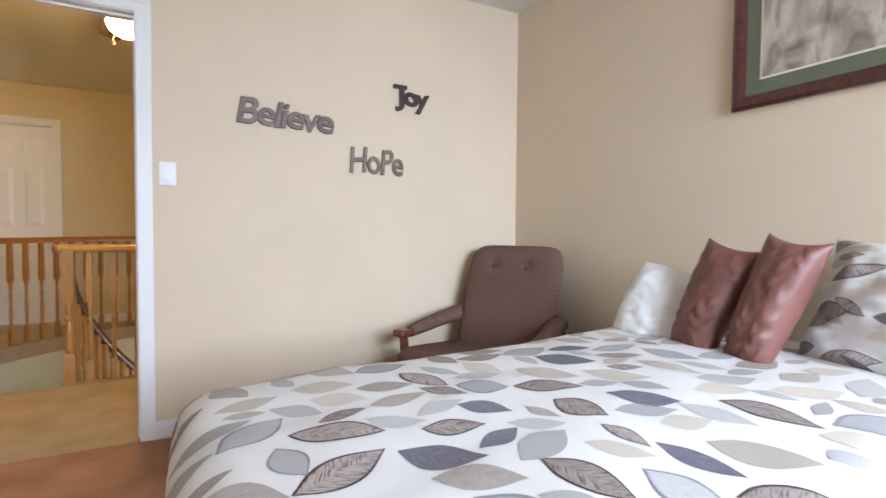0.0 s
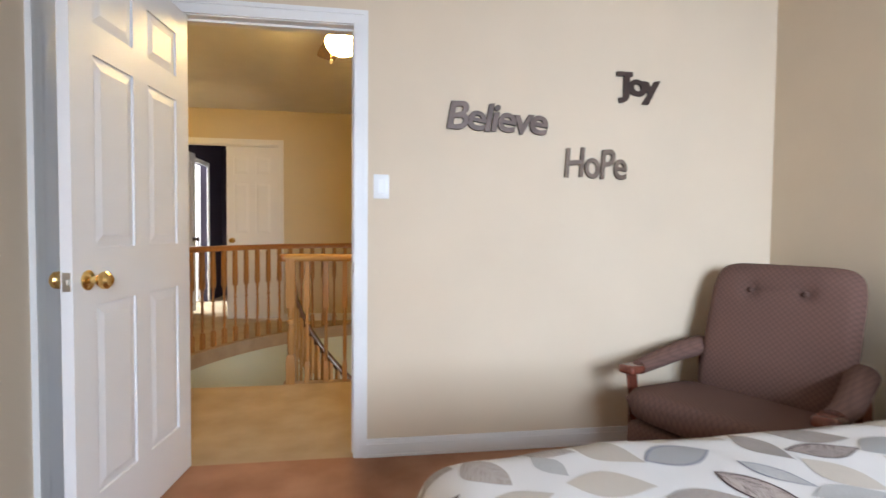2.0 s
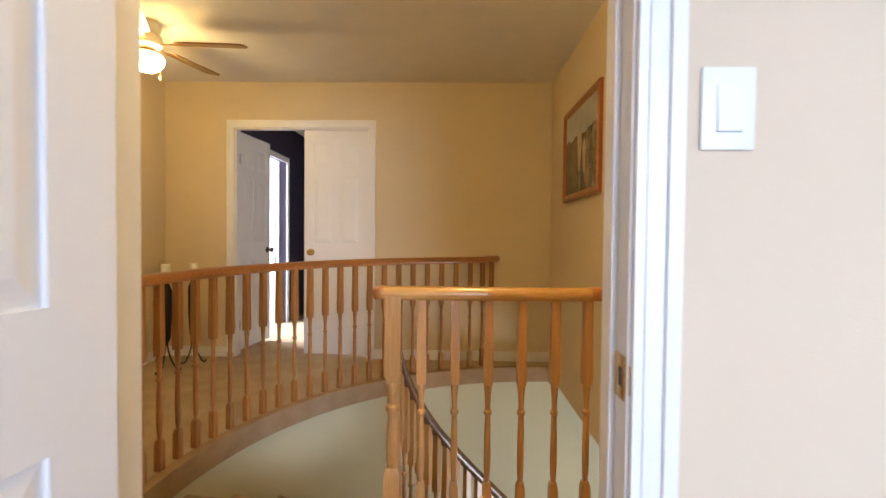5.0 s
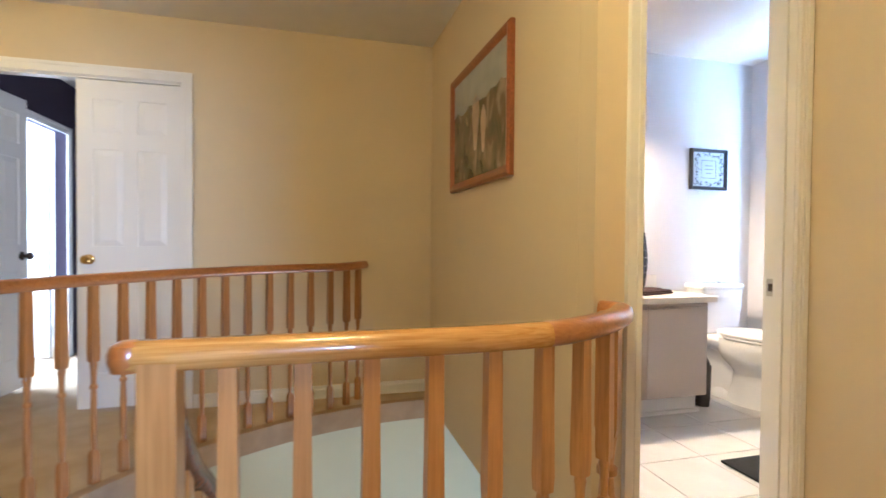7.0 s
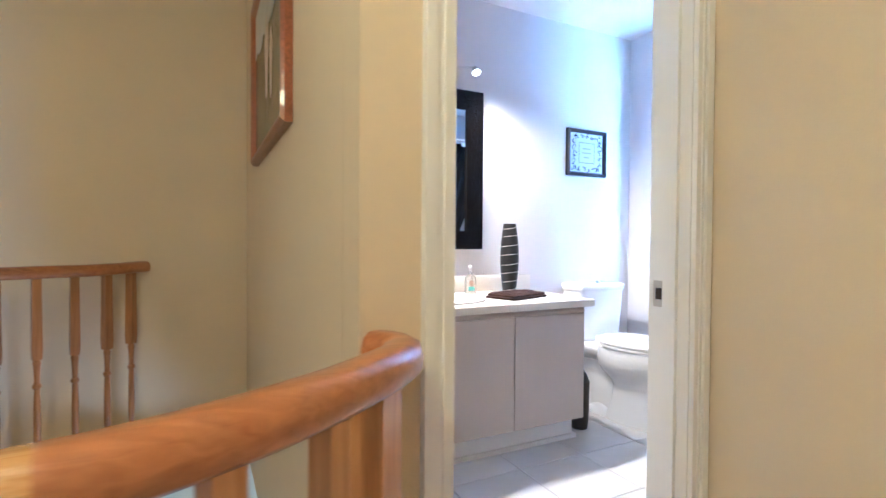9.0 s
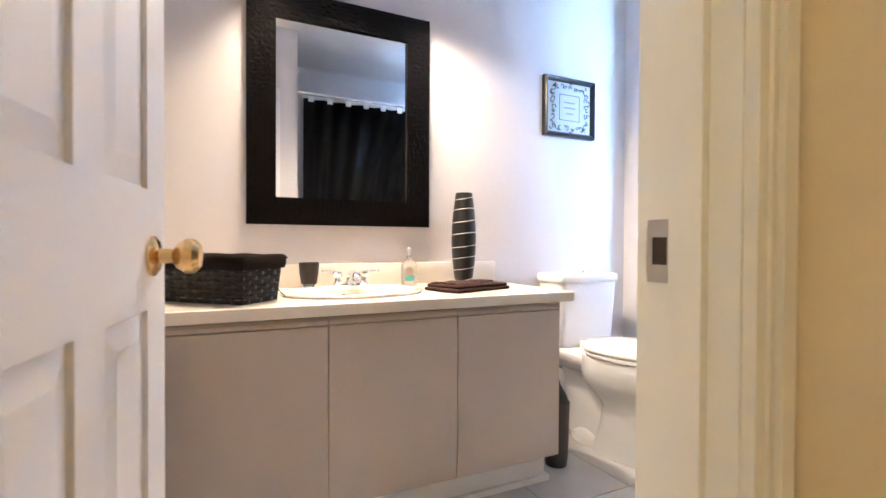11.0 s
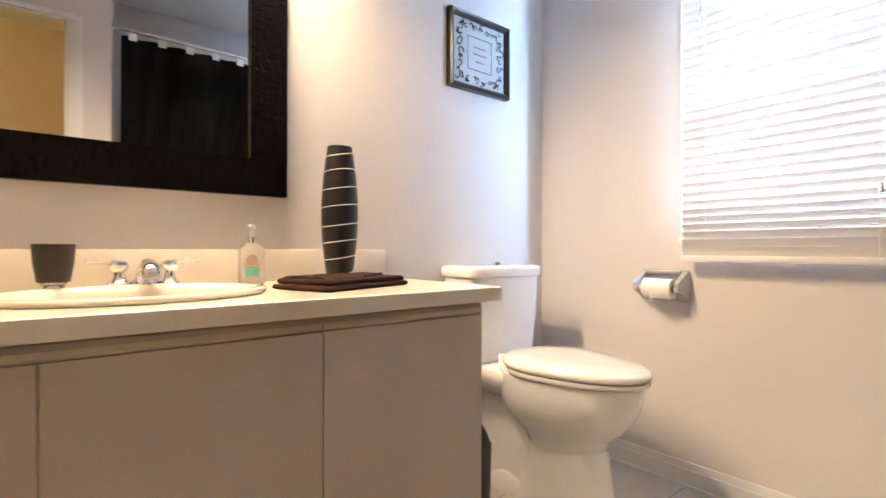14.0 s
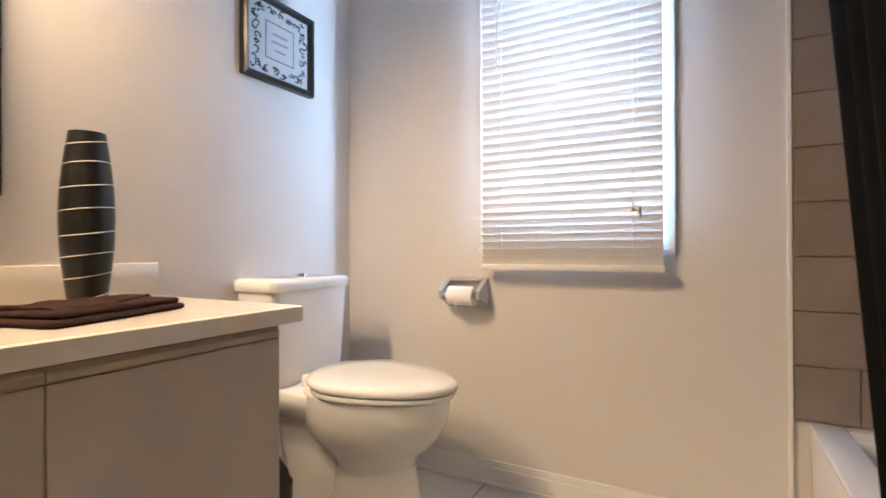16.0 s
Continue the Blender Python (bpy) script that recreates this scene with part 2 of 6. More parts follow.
# carpeted nosing round the well
nose = [(-0.02, -0.12), (0.03, -0.12), (0.036, -0.06), (0.03, 0.004), (0.0, 0.012), (-0.03, 0.004)]
arc_pts = [(CX + CR * math.cos(a), CY + CR * math.sin(a), 0) for a in np.linspace(math.radians(185), math.radians(88), 48)]
structure("trim_nosing", sweep(arc_pts, nose), CARPET_EDGE, "carpet-wrapped edge round the stairwell opening", "trim", True)
structure("trim_nosing_front", sweep([(x, y - 0.02, 0) for x, y in LIP], [(-a, b) for a, b in nose]), CARPET_EDGE, "carpet-wrapped landing edge under the short railing", "trim", True)


def curved_wall(r0, r1, z0, z1, a0, a1, n=64):
    bm = bmesh.new()
    rings = []
    for a in np.linspace(math.radians(a0), math.radians(a1), n):
        c, s = math.cos(a), math.sin(a)
        rings.append([(CX + r0 * c, CY + r0 * s, z0), (CX + r1 * c, CY + r1 * s, z0), (CX + r1 * c, CY + r1 * s, z1), (CX + r0 * c, CY + r0 * s, z1)])
    return loft(rings, bm)


structure("wall_stairwell", curved_wall(CR + 0.0, CR + 0.1, -2.75, -FLOOR_T, 190, -25), STAIR_PAINT, "pale green curved plaster wall of the stairwell", "wall", True)
structure("wall_stairwell_front", boxes((-1.95, 3.84, -2.75, 2.3, 3.95, -FLOOR_T)), STAIR_PAINT, "pale green plaster wall under the landing", "wall")
structure("floor_lower", boxes((-2.1, 3.8, -2.85, 2.6, 6.5, -2.75)), CARPET, "beige carpet at the foot of the stairs", "floor")
structure("ceiling_lower", boxes((PX + 0.061, 3.951, -0.14, 2.6, 6.4, -FLOOR_T - 0.001)), CEILING, "white soffit over the lower stairs", "ceiling")

# bathroom floor: grout bed, tiles are added at the end of the file
GROUT = material("grey_grout", (0.22, 0.21, 0.20), 0.9, vary=0.1)
structure("floor_bathroom", boxes((TW - 0.1, DY + 0.101, -FLOOR_T + 0.002, TE + 0.05, TN + 0.05, -0.003), (AW - 0.05, AS - 0.05, -FLOOR_T + 0.002, TE + 0.05, DY + 0.101, -0.003)), GROUT, "grouted tile floor of the bathroom", "floor")


def wall(name, label, mat, *args):
    return structure(name, boxes(*args), mat, label, "wall")


# bedroom walls
DX0, DX1, DZ = -1.042, -0.225, 2.05
wall("wall_bedroom_north", "beige painted bedroom wall with the doorway", PAINT, (BW - 0.1, BN, -0.1, DX0, HS, TOP), (DX1, BN, -0.1, BE + 0.1, HS, TOP), (DX0, BN, DZ, DX1, HS, TOP))
wall("wall_bedroom_east", "beige painted bedroom wall behind the bed", PAINT, (BE, BS, -0.1, BE + 0.1, BN, TOP))
wall("wall_bedroom_west", "beige painted bedroom wall behind the open door", PAINT, (BW - 0.1, BS, -0.1, BW, BN, TOP))
WX0, WX1, WZ0, WZ1 = -0.05, 1.80, 0.95, 2.35
wall("wall_bedroom_south", "beige painted bedroom wall with the window", PAINT, (BW - 0.1, BS - 0.12, -0.1, WX0, BS, TOP), (WX1, BS - 0.12, -0.1, BE + 0.1, BS, TOP), (WX0, BS - 0.12, -0.1, WX1, BS, WZ0), (WX0, BS - 0.12, WZ1, WX1, BS, TOP))
structure("ceiling_bedroom", boxes((BW - 0.1, BS - 0.12, TOP, BE + 0.1, HS - 0.06, TOP + 0.1)), CEILING, "off-white bedroom ceiling", "ceiling")

# hall walls
FX0, FX1, FZ = -2.51, -1.255, 2.10
wall("wall_hall_north", "beige landing wall with the double door", HALL_PAINT, (HW - 0.1, HN, -0.1, FX0, HN + 0.12, TOP), (FX1, HN, -0.1, PX + 0.15, HN + 0.12, TOP), (FX0, HN, FZ, FX1, HN + 0.12, TOP))
wall("wall_hall_west", "beige landing wall", HALL_PAINT, (HW - 0.1, HS, -0.1, HW, HN, TOP))
wall("wall_hall_south", "beige landing wall beside the bedroom", HALL_PAINT, (HW - 0.1, HS - 0.1, -0.1, BW - 0.1, HS, TOP))
wall("wall_hall_painting", "beige landing wall with the framed painting", HALL_PAINT, (PX, DY + 0.1, -0.1, TW - 0.008, HN, TOP))
BX0, BX1, BZ = 0.515, 1.168, 2.05
wall("wall_bathroom_door", "beige landing wall with the bathroom doorway", HALL_PAINT, (PX, DY, -0.1, BX0, DY + 0.098, TOP), (BX1, DY, -0.1, HE + 0.005, DY + 0.098, TOP), (BX0, DY, BZ, BX1, DY + 0.098, TOP))
wall("wall_hall_east", "beige landing wall beside the bathroom doorway", HALL_PAINT, (HE, HS, -0.1, AW - 0.003, DY + 0.098, TOP))
structure("ceiling_hall", boxes((HW - 0.1, HS - 0.06, TOP, AW, HN + 0.12, TOP + 0.1)), CEILING, "off-white textured ceiling of the landing", "ceiling")

# bathroom walls
wall("wall_bathroom_north", "pale grey bathroom wall behind the vanity", BATH_PAINT, (TW, TN, -0.1, TE + 0.12, TN + 0.1, TOP))
wall("wall_bathroom_west", "pale grey bathroom wall", BATH_PAINT, (TW - 0.003, DY + 0.1, -0.1, TW, TN, TOP))
wall("wall_bathroom_south", "pale grey bathroom wall beside the doorway", BATH_PAINT, (TW, DY + 0.1, -0.1, BX0 + 0.02, DY + 0.103, TOP), (BX1, DY + 0.1, -0.1, AW, DY + 0.103, TOP), (BX0, DY + 0.1, BZ, BX1, DY + 0.103, TOP))
wall("wall_alcove_west", "pale tiled end wall of the bathtub", BATH_PAINT, (AW - 0.003, AS, -0.1, AW, DY + 0.1, TOP))
wall("wall_alcove_south", "pale wall behind the bathtub", BATH_PAINT, (AW - 0.1, AS - 0.1, -0.1, TE + 0.12, AS, TOP))
VY0, VY1, VZ0, VZ1 = 4.81, 5.44, 0.90, 2.10
wall("wall_bathroom_east", "pale grey bathroom wall with the window", BATH_PAINT, (TE, AS, -0.1, TE + 0.12, VY0, TOP), (TE, VY1, -0.1, TE + 0.12, TN, TOP), (TE, VY0, -0.1, TE + 0.12, VY1, VZ0), (TE, VY0, VZ1, TE + 0.12, VY1, TOP))
structure("ceiling_bathroom", boxes((TW - 0.003, DY + 0.1, TOP - 0.002, TE + 0.12, TN + 0.1, TOP + 0.1), (AW, AS - 0.1, TOP - 0.002, TE + 0.12, DY + 0.1, TOP + 0.1)), CEILING, "white bathroom ceiling", "ceiling")

# room behind the double door, with a bright ensuite beside it
wall("wall_master_west", "dark purple bedroom wall with a white doorway", PURPLE, (-2.72, HN + 0.12, -0.1, -2.62, 7.18, TOP), (-2.72, 8.2, -0.1, -2.62, 9.0, TOP), (-2.72, 7.18, 2.04, -2.62, 8.2, TOP))
wall("wall_master_north", "dark purple bedroom wall", PURPLE, (-2.72, 8.9, -0.1, 0.4, 9.0, TOP))
wall("wall_master_east", "dark purple bedroom wall", PURPLE, (0.3, HN + 0.12, -0.1, 0.4, 8.9, TOP))
structure("floor_master", boxes((-4.2, HN + 0.01, -FLOOR_T, 0.4, 9.0, -0.001)), CARPET, "beige carpet of the purple bedroom", "floor")
structure("ceiling_master", boxes((-4.2, HN + 0.12, TOP, 0.4, 9.0, TOP + 0.1)), CEILING, "off-white bedroom ceiling", "ceiling")
wall("wall_ensuite", "bright white ensuite walls", BATH_PAINT, (-4.2, 6.9, -0.1, -2.72, 7.0, TOP), (-4.2, 8.7, -0.1, -2.72, 8.8, TOP), (-4.2, 7.0, -0.1, -4.1, 8.7, TOP))


# ---------------------------------------------------------------- trim: casings, jambs, baseboards
def casing(name, label, x0, x1, top, y, out, w=0.062, wr=None):
    """Moulded door casing on the face y, standing out towards out."""
    wr = wr or w
    bm = bmesh.new()
    t1, t2 = 0.012 * out, 0.019 * out
    box(bm, x0 - w, y, 0, x0, y + t1, top + w)
    box(bm, x1, y, 0, x1 + wr, y + t1, top + w)
    box(bm, x0, y, top, x1, y + t1, top + w)
    box(bm, x0 - w, y + t1, 0, x0 - w + 0.02, y + t2, top + w)
    box(bm, x1 + wr - 0.02, y + t1, 0, x1 + wr, y + t2, top + w)
    box(bm, x0 - w + 0.02, y + t1, top + w - 0.02, x1 + wr - 0.02, y + t2, top + w)
    box(bm, x0 - 0.022, y + t1, 0, x0 - 0.014, y + t1 + 0.003 * out, top + 0.016)
    box(bm, x1 + 0.014, y + t1, 0, x1 + 0.022, y + t1 + 0.003 * out, top + 0.016)
    return structure(name, bm, WHITE, label, "door trim")


def jamb(name, x0, x1, top, y0, y1, stop_y):
    t = 0.02
    bm = boxes((x0, y0, 0, x0 + t, y1, top), (x1 - t, y0, 0, x1, y1, top), (x0 + t, y0, top - t, x1 - t, y1, top),
               (x0 + t, stop_y, 0, x0 + t + 0.01, stop_y + 0.035, top - t), (x1 - t - 0.01, stop_y, 0, x1 - t, stop_y + 0.035, top - t), (x0 + t + 0.01, stop_y, top - t - 0.01, x1 - t - 0.01, stop_y + 0.035, top - t))
    return structure(name, bm, WHITE, "white painted door jamb with a stop", "door frame")


casing("trim_bedroom_door", "white moulded door casing in the bedroom", DX0 + 0.016, DX1 - 0.016, DZ - 0.016, BN, -1)
casing("trim_bedroom_door_hall", "white moulded door casing on the landing", DX0 + 0.016, DX1 - 0.016, DZ - 0.016, HS, 1)
jamb("door_frame_bedroom", DX0, DX1, DZ, BN, HS, BN + 0.045)
casing("trim_double_door", "white moulded casing round the double door", FX0 + 0.016, FX1 - 0.016, FZ - 0.016, HN, -1)
jamb("door_frame_double", FX0, FX1, FZ, HN, HN + 0.12, HN + 0.015)
casing("trim_bathroom_door", "white moulded casing round the bathroom doorway", BX0 + 0.016, BX1 - 0.016, BZ - 0.016, DY, -1, 0.058, 0.046)
casing("trim_bathroom_door_inside", "white moulded door casing in the bathroom", BX0 + 0.02, BX1 - 0.016, BZ - 0.016, DY + 0.103, 1, 0.004, 0.06)
jamb("door_frame_bathroom", BX0, BX1, BZ, DY, DY + 0.103, DY + 0.03)
ens = casing("trim_ensuite_door", "white casing round the ensuite doorway", 7.196, 8.184, 2.024, 0, -1)
ens.matrix_basis = pose(-2.62, 0, 0, 0, 0, 90)


structure("trim_closet_door", boxes((BW, 2.285, 0, BW + 0.014, 2.345, 2.07), (BW + 0.014, 2.285, 0, BW + 0.021, 2.303, 2.07), (BW, 2.345, 2.01, BW + 0.014, 2.80, 2.07)), WHITE, "white casing of a closet doorway behind the open door", "door trim")
structure("door_closet", boxes((BW, 2.352, 0.012, BW + 0.006, 2.80, 2.005)), DOOR_WHITE, "closed white closet door in the bedroom wall", "door")


def baseboard(name, label, runs, hgt=0.085):
    """Runs of (x0, y0, x1, y1, nx, ny): along a wall face, standing out along n."""
    bm = bmesh.new()
    for x0, y0, x1, y1, nx, ny in runs:
        for t, z0, z1 in ((0.013, 0, hgt * 0.72), (0.008, hgt * 0.72, hgt), (0.018, 0, 0.012)):
            box(bm, x0, y0, z0, x1 + nx * t, y1 + ny * t, z1)
    return structure(name, bm, WHITE, label, "baseboard")


baseboard("baseboard_bedroom", "white painted bedroom baseboard", [(DX1 + 0.046, BN, BE, BN, 0, -1), (BE, BS, BE, BN - 0.02, -1, 0), (BW, BS, BW, 2.283, 1, 0), (BW, BS, BE, BS, 0, 1)])
baseboard("baseboard_hall", "white painted landing baseboard", [(HW, HN, FX0 - 0.05, HN, 0, -1), (FX1 + 0.05, HN, PX, HN, 0, -1), (HW, HS, HW, HN, 1, 0), (HW, HS, DX0 - 0.05, HS, 0, 1), (DX1 + 0.05, HS, HE, HS, 0, 1), (HE, HS, HE, DY - 0.02, -1, 0)])
baseboard("baseboard_bathroom", "white painted bathroom baseboard", [(TE, 4.50, TE, TN, -1, 0), (2.03, TN, TE, TN, 0, -1)], 0.09)


# ---------------------------------------------------------------- doors
def door(name, label, w, hgt, m, mat, knob_mat, t=0.035, knob_z=0.92, cols=2, latch=True, category="door"):
    """Six-panel leaf: hinge edge at x=0, leaf along +x, thickness along +y, front face at y=0."""
    root = thing(name, label, category, m, kind="structure")
    s = 0.105 if w > 0.65 else 0.085
    rails = [(0.012, 0.23), (0.84, 1.02), (1.62, 1.72), (hgt - 0.115, hgt)]
    mid = w / 2
    bm = boxes((s, 0.008, 0.02, w - s, t - 0.008, hgt - 0.01), (0, 0, 0.012, s, t, hgt), (w - s, 0, 0.012, w, t, hgt))
    for z0, z1 in rails:
        box(bm, s, 0, z0, w - s, t, z1)
    for (a, b), (c, d) in zip(rails, rails[1:]):
        box(bm, mid - s * 0.45, 0, b, mid + s * 0.45, t, c)
    part("leaf", bm, mat, root)
    for (a, b), (c, d) in zip(rails, rails[1:]):
        for x0, x1 in ((s, mid - s * 0.45), (mid + s * 0.45, w - s)):
            for y0, out in ((0.008, -1), (t - 0.008, 1)):
                g = 0.004
                r0 = [(x0 + g, y0, b + g), (x1 - g, y0, b + g), (x1 - g, y0, c - g), (x0 + g, y0, c - g)]
                e = 0.034
                r1 = [(x0 + g + e, y0 + out * 0.007, b + g + e), (x1 - g - e, y0 + out * 0.007, b + g + e), (x1 - g - e, y0 + out * 0.007, c - g - e), (x0 + g + e, y0 + out * 0.007, c - g - e)]
                o1 = [(x0, y0 - out * 0.003, b), (x1, y0 - out * 0.003, b), (x1, y0 - out * 0.003, c), (x0, y0 - out * 0.003, c)]
                part("panel", loft([o1, r0, r1]), mat, root)
    for side in (-1, 1):
        y0 = 0 if side < 0 else t
        prof = [(0.031, 0), (0.031, 0.004), (0.024, 0.009), (0.012, 0.012), (0.011, 0.030), (0.020, 0.036), (0.0275, 0.048), (0.0265, 0.060), (0.018, 0.068), (0, 0.070)]
        knob = lathe(prof, 24)
        part("knob", knob, knob_mat, root, "round brass door knob", True, pose(w - 0.065, y0, knob_z, 90 if side < 0 else -90, 0, 0))
    if latch:
        part("latch_plate", boxes((w, 0.006, knob_z - 0.028, w + 0.0015, t - 0.006, knob_z + 0.028), (w, 0.012, knob_z - 0.008, w + 0.01, t - 0.012, knob_z + 0.008)), STEEL, root, "dull steel latch plate on the door edge")
    for z in (0.25, hgt - 0.25):
        hinge = lathe([(0.0, 0), (0.006, 0), (0.006, 0.09), (0, 0.09)], 10)
        part("hinge", hinge, STEEL, root, "steel hinge", True, pose(-0.006, -0.006, z - 0.045))
    return root


leaf_yaw = math.degrees(math.atan2(-0.70, -0.060))
door("door_1", "open white six-panel bedroom door with brass knobs", 0.738, 2.015, pose(-1.0, 2.792, 0, 0, 0, leaf_yaw), DOOR_WHITE, BRASS)
door("door_2", "closed white six-panel leaf of a double door", 0.585, 2.045, pose(-1.276, HN + 0.058, 0.02, 0, 0, 180), DOOR_WHITE, BRASS, knob_z=0.94, latch=False)
door("door_3", "white six-panel double door leaf standing ajar", 0.60, 2.045, pose(-2.488, HN + 0.10, 0.02, 0, 0, 85), DOOR_WHITE, BRONZE, knob_z=0.94)
door("door_4", "open white bathroom door against the side wall", 0.555, 2.02, pose(0.565, DY + 0.115, 0, 0, 0, 79), DOOR_WHITE, BRASS)
door("door_5", "white ensuite door standing open in the bright room", 0.72, 2.0, pose(-2.74, 8.17, 0, 0, 0, 175), DOOR_WHITE, STEEL)


def strike(name, m, label, metal):
    root = thing(name, label, "strike plate", m)
    bm = boxes((0, -0.014, -0.032, 0.002, 0.030, -0.014), (0, -0.014, 0.014, 0.002, 0.030, 0.032), (0, -0.014, -0.014, 0.002, -0.008, 0.014), (0, 0.010, -0.014, 0.002, 0.030, 0.014))
    lip = loft([[(0.0, -0.014, -0.026), (0.002, -0.014, -0.026), (0.002, -0.014, 0.026), (0, -0.014, 0.026)], [(-0.008, -0.026, -0.018), (-0.006, -0.026, -0.018), (-0.006, -0.026, 0.018), (-0.008, -0.026, 0.018)]])
    part("plate", bm, metal, root)
    part("lip", lip, metal, root)
    # no hole is cut: a thin dark sheet gives the shade inside it
    part("recess", boxes((0.0005, -0.008, -0.014, 0.001, 0.010, 0.014)), BRONZE, root, "dark sheet for the shade in the latch hole")


strike("strike_plate", pose(DX1 - 0.02, BN + 0.020, 0.910, 0, 180, 0) , "worn brass strike plate on the bedroom jamb", BRASS)
strike("strike_plate", pose(BX1 - 0.02, DY + 0.083, 0.935, 180, 180, 0), "steel strike plate on the bathroom jamb", STEEL)


def switch(name, label, m, toggles=1):
    """Wall plate in the x-z plane, standing out along -y."""
    root = thing(name, label, "light switch", m)
    bm = rounded(-0.037, -0.006, -0.057, 0.037, 0, 0.057, 0.003)
    part("plate", bm, PLASTIC, root, smooth=True)
    if toggles:
        part("rocker", loft([[(-0.017, -0.006, -0.033), (0.017, -0.006, -0.033), (0.017, -0.006, 0.033), (-0.017, -0.006, 0.033)], [(-0.016, -0.012, -0.032), (0.016, -0.012, -0.032), (0.016, -0.0075, 0.032), (-0.016, -0.0075, 0.032)]]), PLASTIC, root)
    else:
        for z in (-0.02, 0.02):
            part("socket", lathe([(0.0, 0), (0.016, 0), (0.016, 0.002), (0.0, 0.002)], 18), PLASTIC, root, m=pose(0, -0.006, z, 90))
            # dark bars laid on the socket stand for the shade in its slots
            part("slots", boxes((-0.007, -0.0086, z - 0.004, -0.005, -0.008, z + 0.006), (0.005, -0.0086, z - 0.004, 0.007, -0.008, z + 0.006)), BRONZE, root)
    return root


switch("light_switch", "white rocker switch beside the bedroom door", pose(-0.116, BN, 1.29))
switch("power_outlet", "white outlet plate above the vanity", pose(TW, 5.66, 1.10, 0, 0, 90), 0)

# ---------------------------------------------------------------- bedroom
PEWTER = material("brushed_pewter", (0.10, 0.064, 0.048), 0.45, 0.3, vary=0.35, scale=14)
PEWTER_LIGHT = material("brushed_pewter_light", (0.14, 0.095, 0.066), 0.45, 0.3, vary=0.35, scale=14)
ESPRESSO = material("dark_brown_enamel", (0.045, 0.024, 0.018), 0.4, 0.2, vary=0.2, scale=20)


def word_sign(name, text, label, x0, x1, z0, z1, mat, tilt=0.0, shear=0.0, offset=0.012, space=0.9, bar=0.0):
    cu = bpy.data.curves.new(name, "FONT")
    cu.body, cu.extrude, cu.offset, cu.bevel_depth, cu.bevel_resolution, cu.shear, cu.space_character = text, 0.03, offset, 0.012, 1, shear, space
    tmp = new("tmp_text", cu)
    bpy.context.view_layer.update()
    me = bpy.data.meshes.new_from_object(tmp.evaluated_get(bpy.context.evaluated_depsgraph_get()))
    bpy.data.objects.remove(tmp)
    co = np.array([v.co[:] for v in me.vertices])
    lo, hi = co.min(0), co.max(0)
    sx, sz, sy = (x1 - x0) / (hi[0] - lo[0]), (z1 - z0) / (hi[1] - lo[1]), 0.016 / (hi[2] - lo[2])
    for v, c in zip(me.vertices, co):
        px, pz = (c[0] - (lo[0] + hi[0]) / 2) * sx, (c[1] - (lo[1] + hi[1]) / 2) * sz
        wob = 0.004 * math.sin(px * 40 + len(text))
        v.co = (px, -(c[2] - lo[2]) * sy, pz + px * math.tan(radians(tilt)) + wob)
    root = thing(name, label, "wall sign", pose((x0 + x1) / 2, BN - 0.001, (z0 + z1) / 2))
    # one piece per letter: islands that stand over one another belong together
    whole = bmesh.new()
    whole.from_mesh(me)
    bpy.data.meshes.remove(me)
    seen, islands = set(), []
    for v in whole.verts:
        if v in seen:
            continue
        stack, group = [v], []
        seen.add(v)
        while stack:
            w = stack.pop()
            group.append(w)
            for e in w.link_edges:
                o = e.other_vert(w)
                if o not in seen:
                    seen.add(o)
                    stack.append(o)
        islands.append(group)
    islands.sort(key=lambda g: min(v.co.x for v in g))
    letters = []
    for g in islands:
        mid = (min(v.co.x for v in g) + max(v.co.x for v in g)) / 2
        wide = max(v.co.x for v in g) - min(v.co.x for v in g)
        for other in letters:
            om = (min(v.co.x for v in other) + max(v.co.x for v in other)) / 2
            if abs(om - mid) < 0.012 + 0.1 * wide:
                other.extend(g)
                break
        else:
            letters.append(list(g))
    for i, g in enumerate(letters):
        bm = bmesh.new()
        copy = {v: bm.verts.new(v.co) for v in g}
        for f in {f for v in g for f in v.link_faces}:
            bm.faces.new([copy[v] for v in f.verts])
        if bar and i == 0:
            lx, top = min(v.co.x for v in g), max(v.co.z for v in g)
            box(bm, lx - 0.012, -0.015, top - 0.022, lx - 0.012 + bar, -0.0005, top)
        part("letter", bm, mat, root)
    whole.free()


word_sign("word_sign", "Believe", "pewter metal word sign on the beige wall", 0.19, 0.695, 1.563, 1.70, PEWTER, -2.0, 0.16, 0.012, 0.88)
word_sign("word_sign", "Joy", "dark brown metal word sign on the beige wall", 1.062, 1.285, 1.735, 1.885, ESPRESSO, -1, 0.0, 0.028, 0.85, 0.085)
word_sign("word_sign", "HoPe", "pewter metal word sign on the beige wall", 0.785, 1.113, 1.352, 1.50, PEWTER_LIGHT, -1.5, 0.08, 0.004, 0.92)


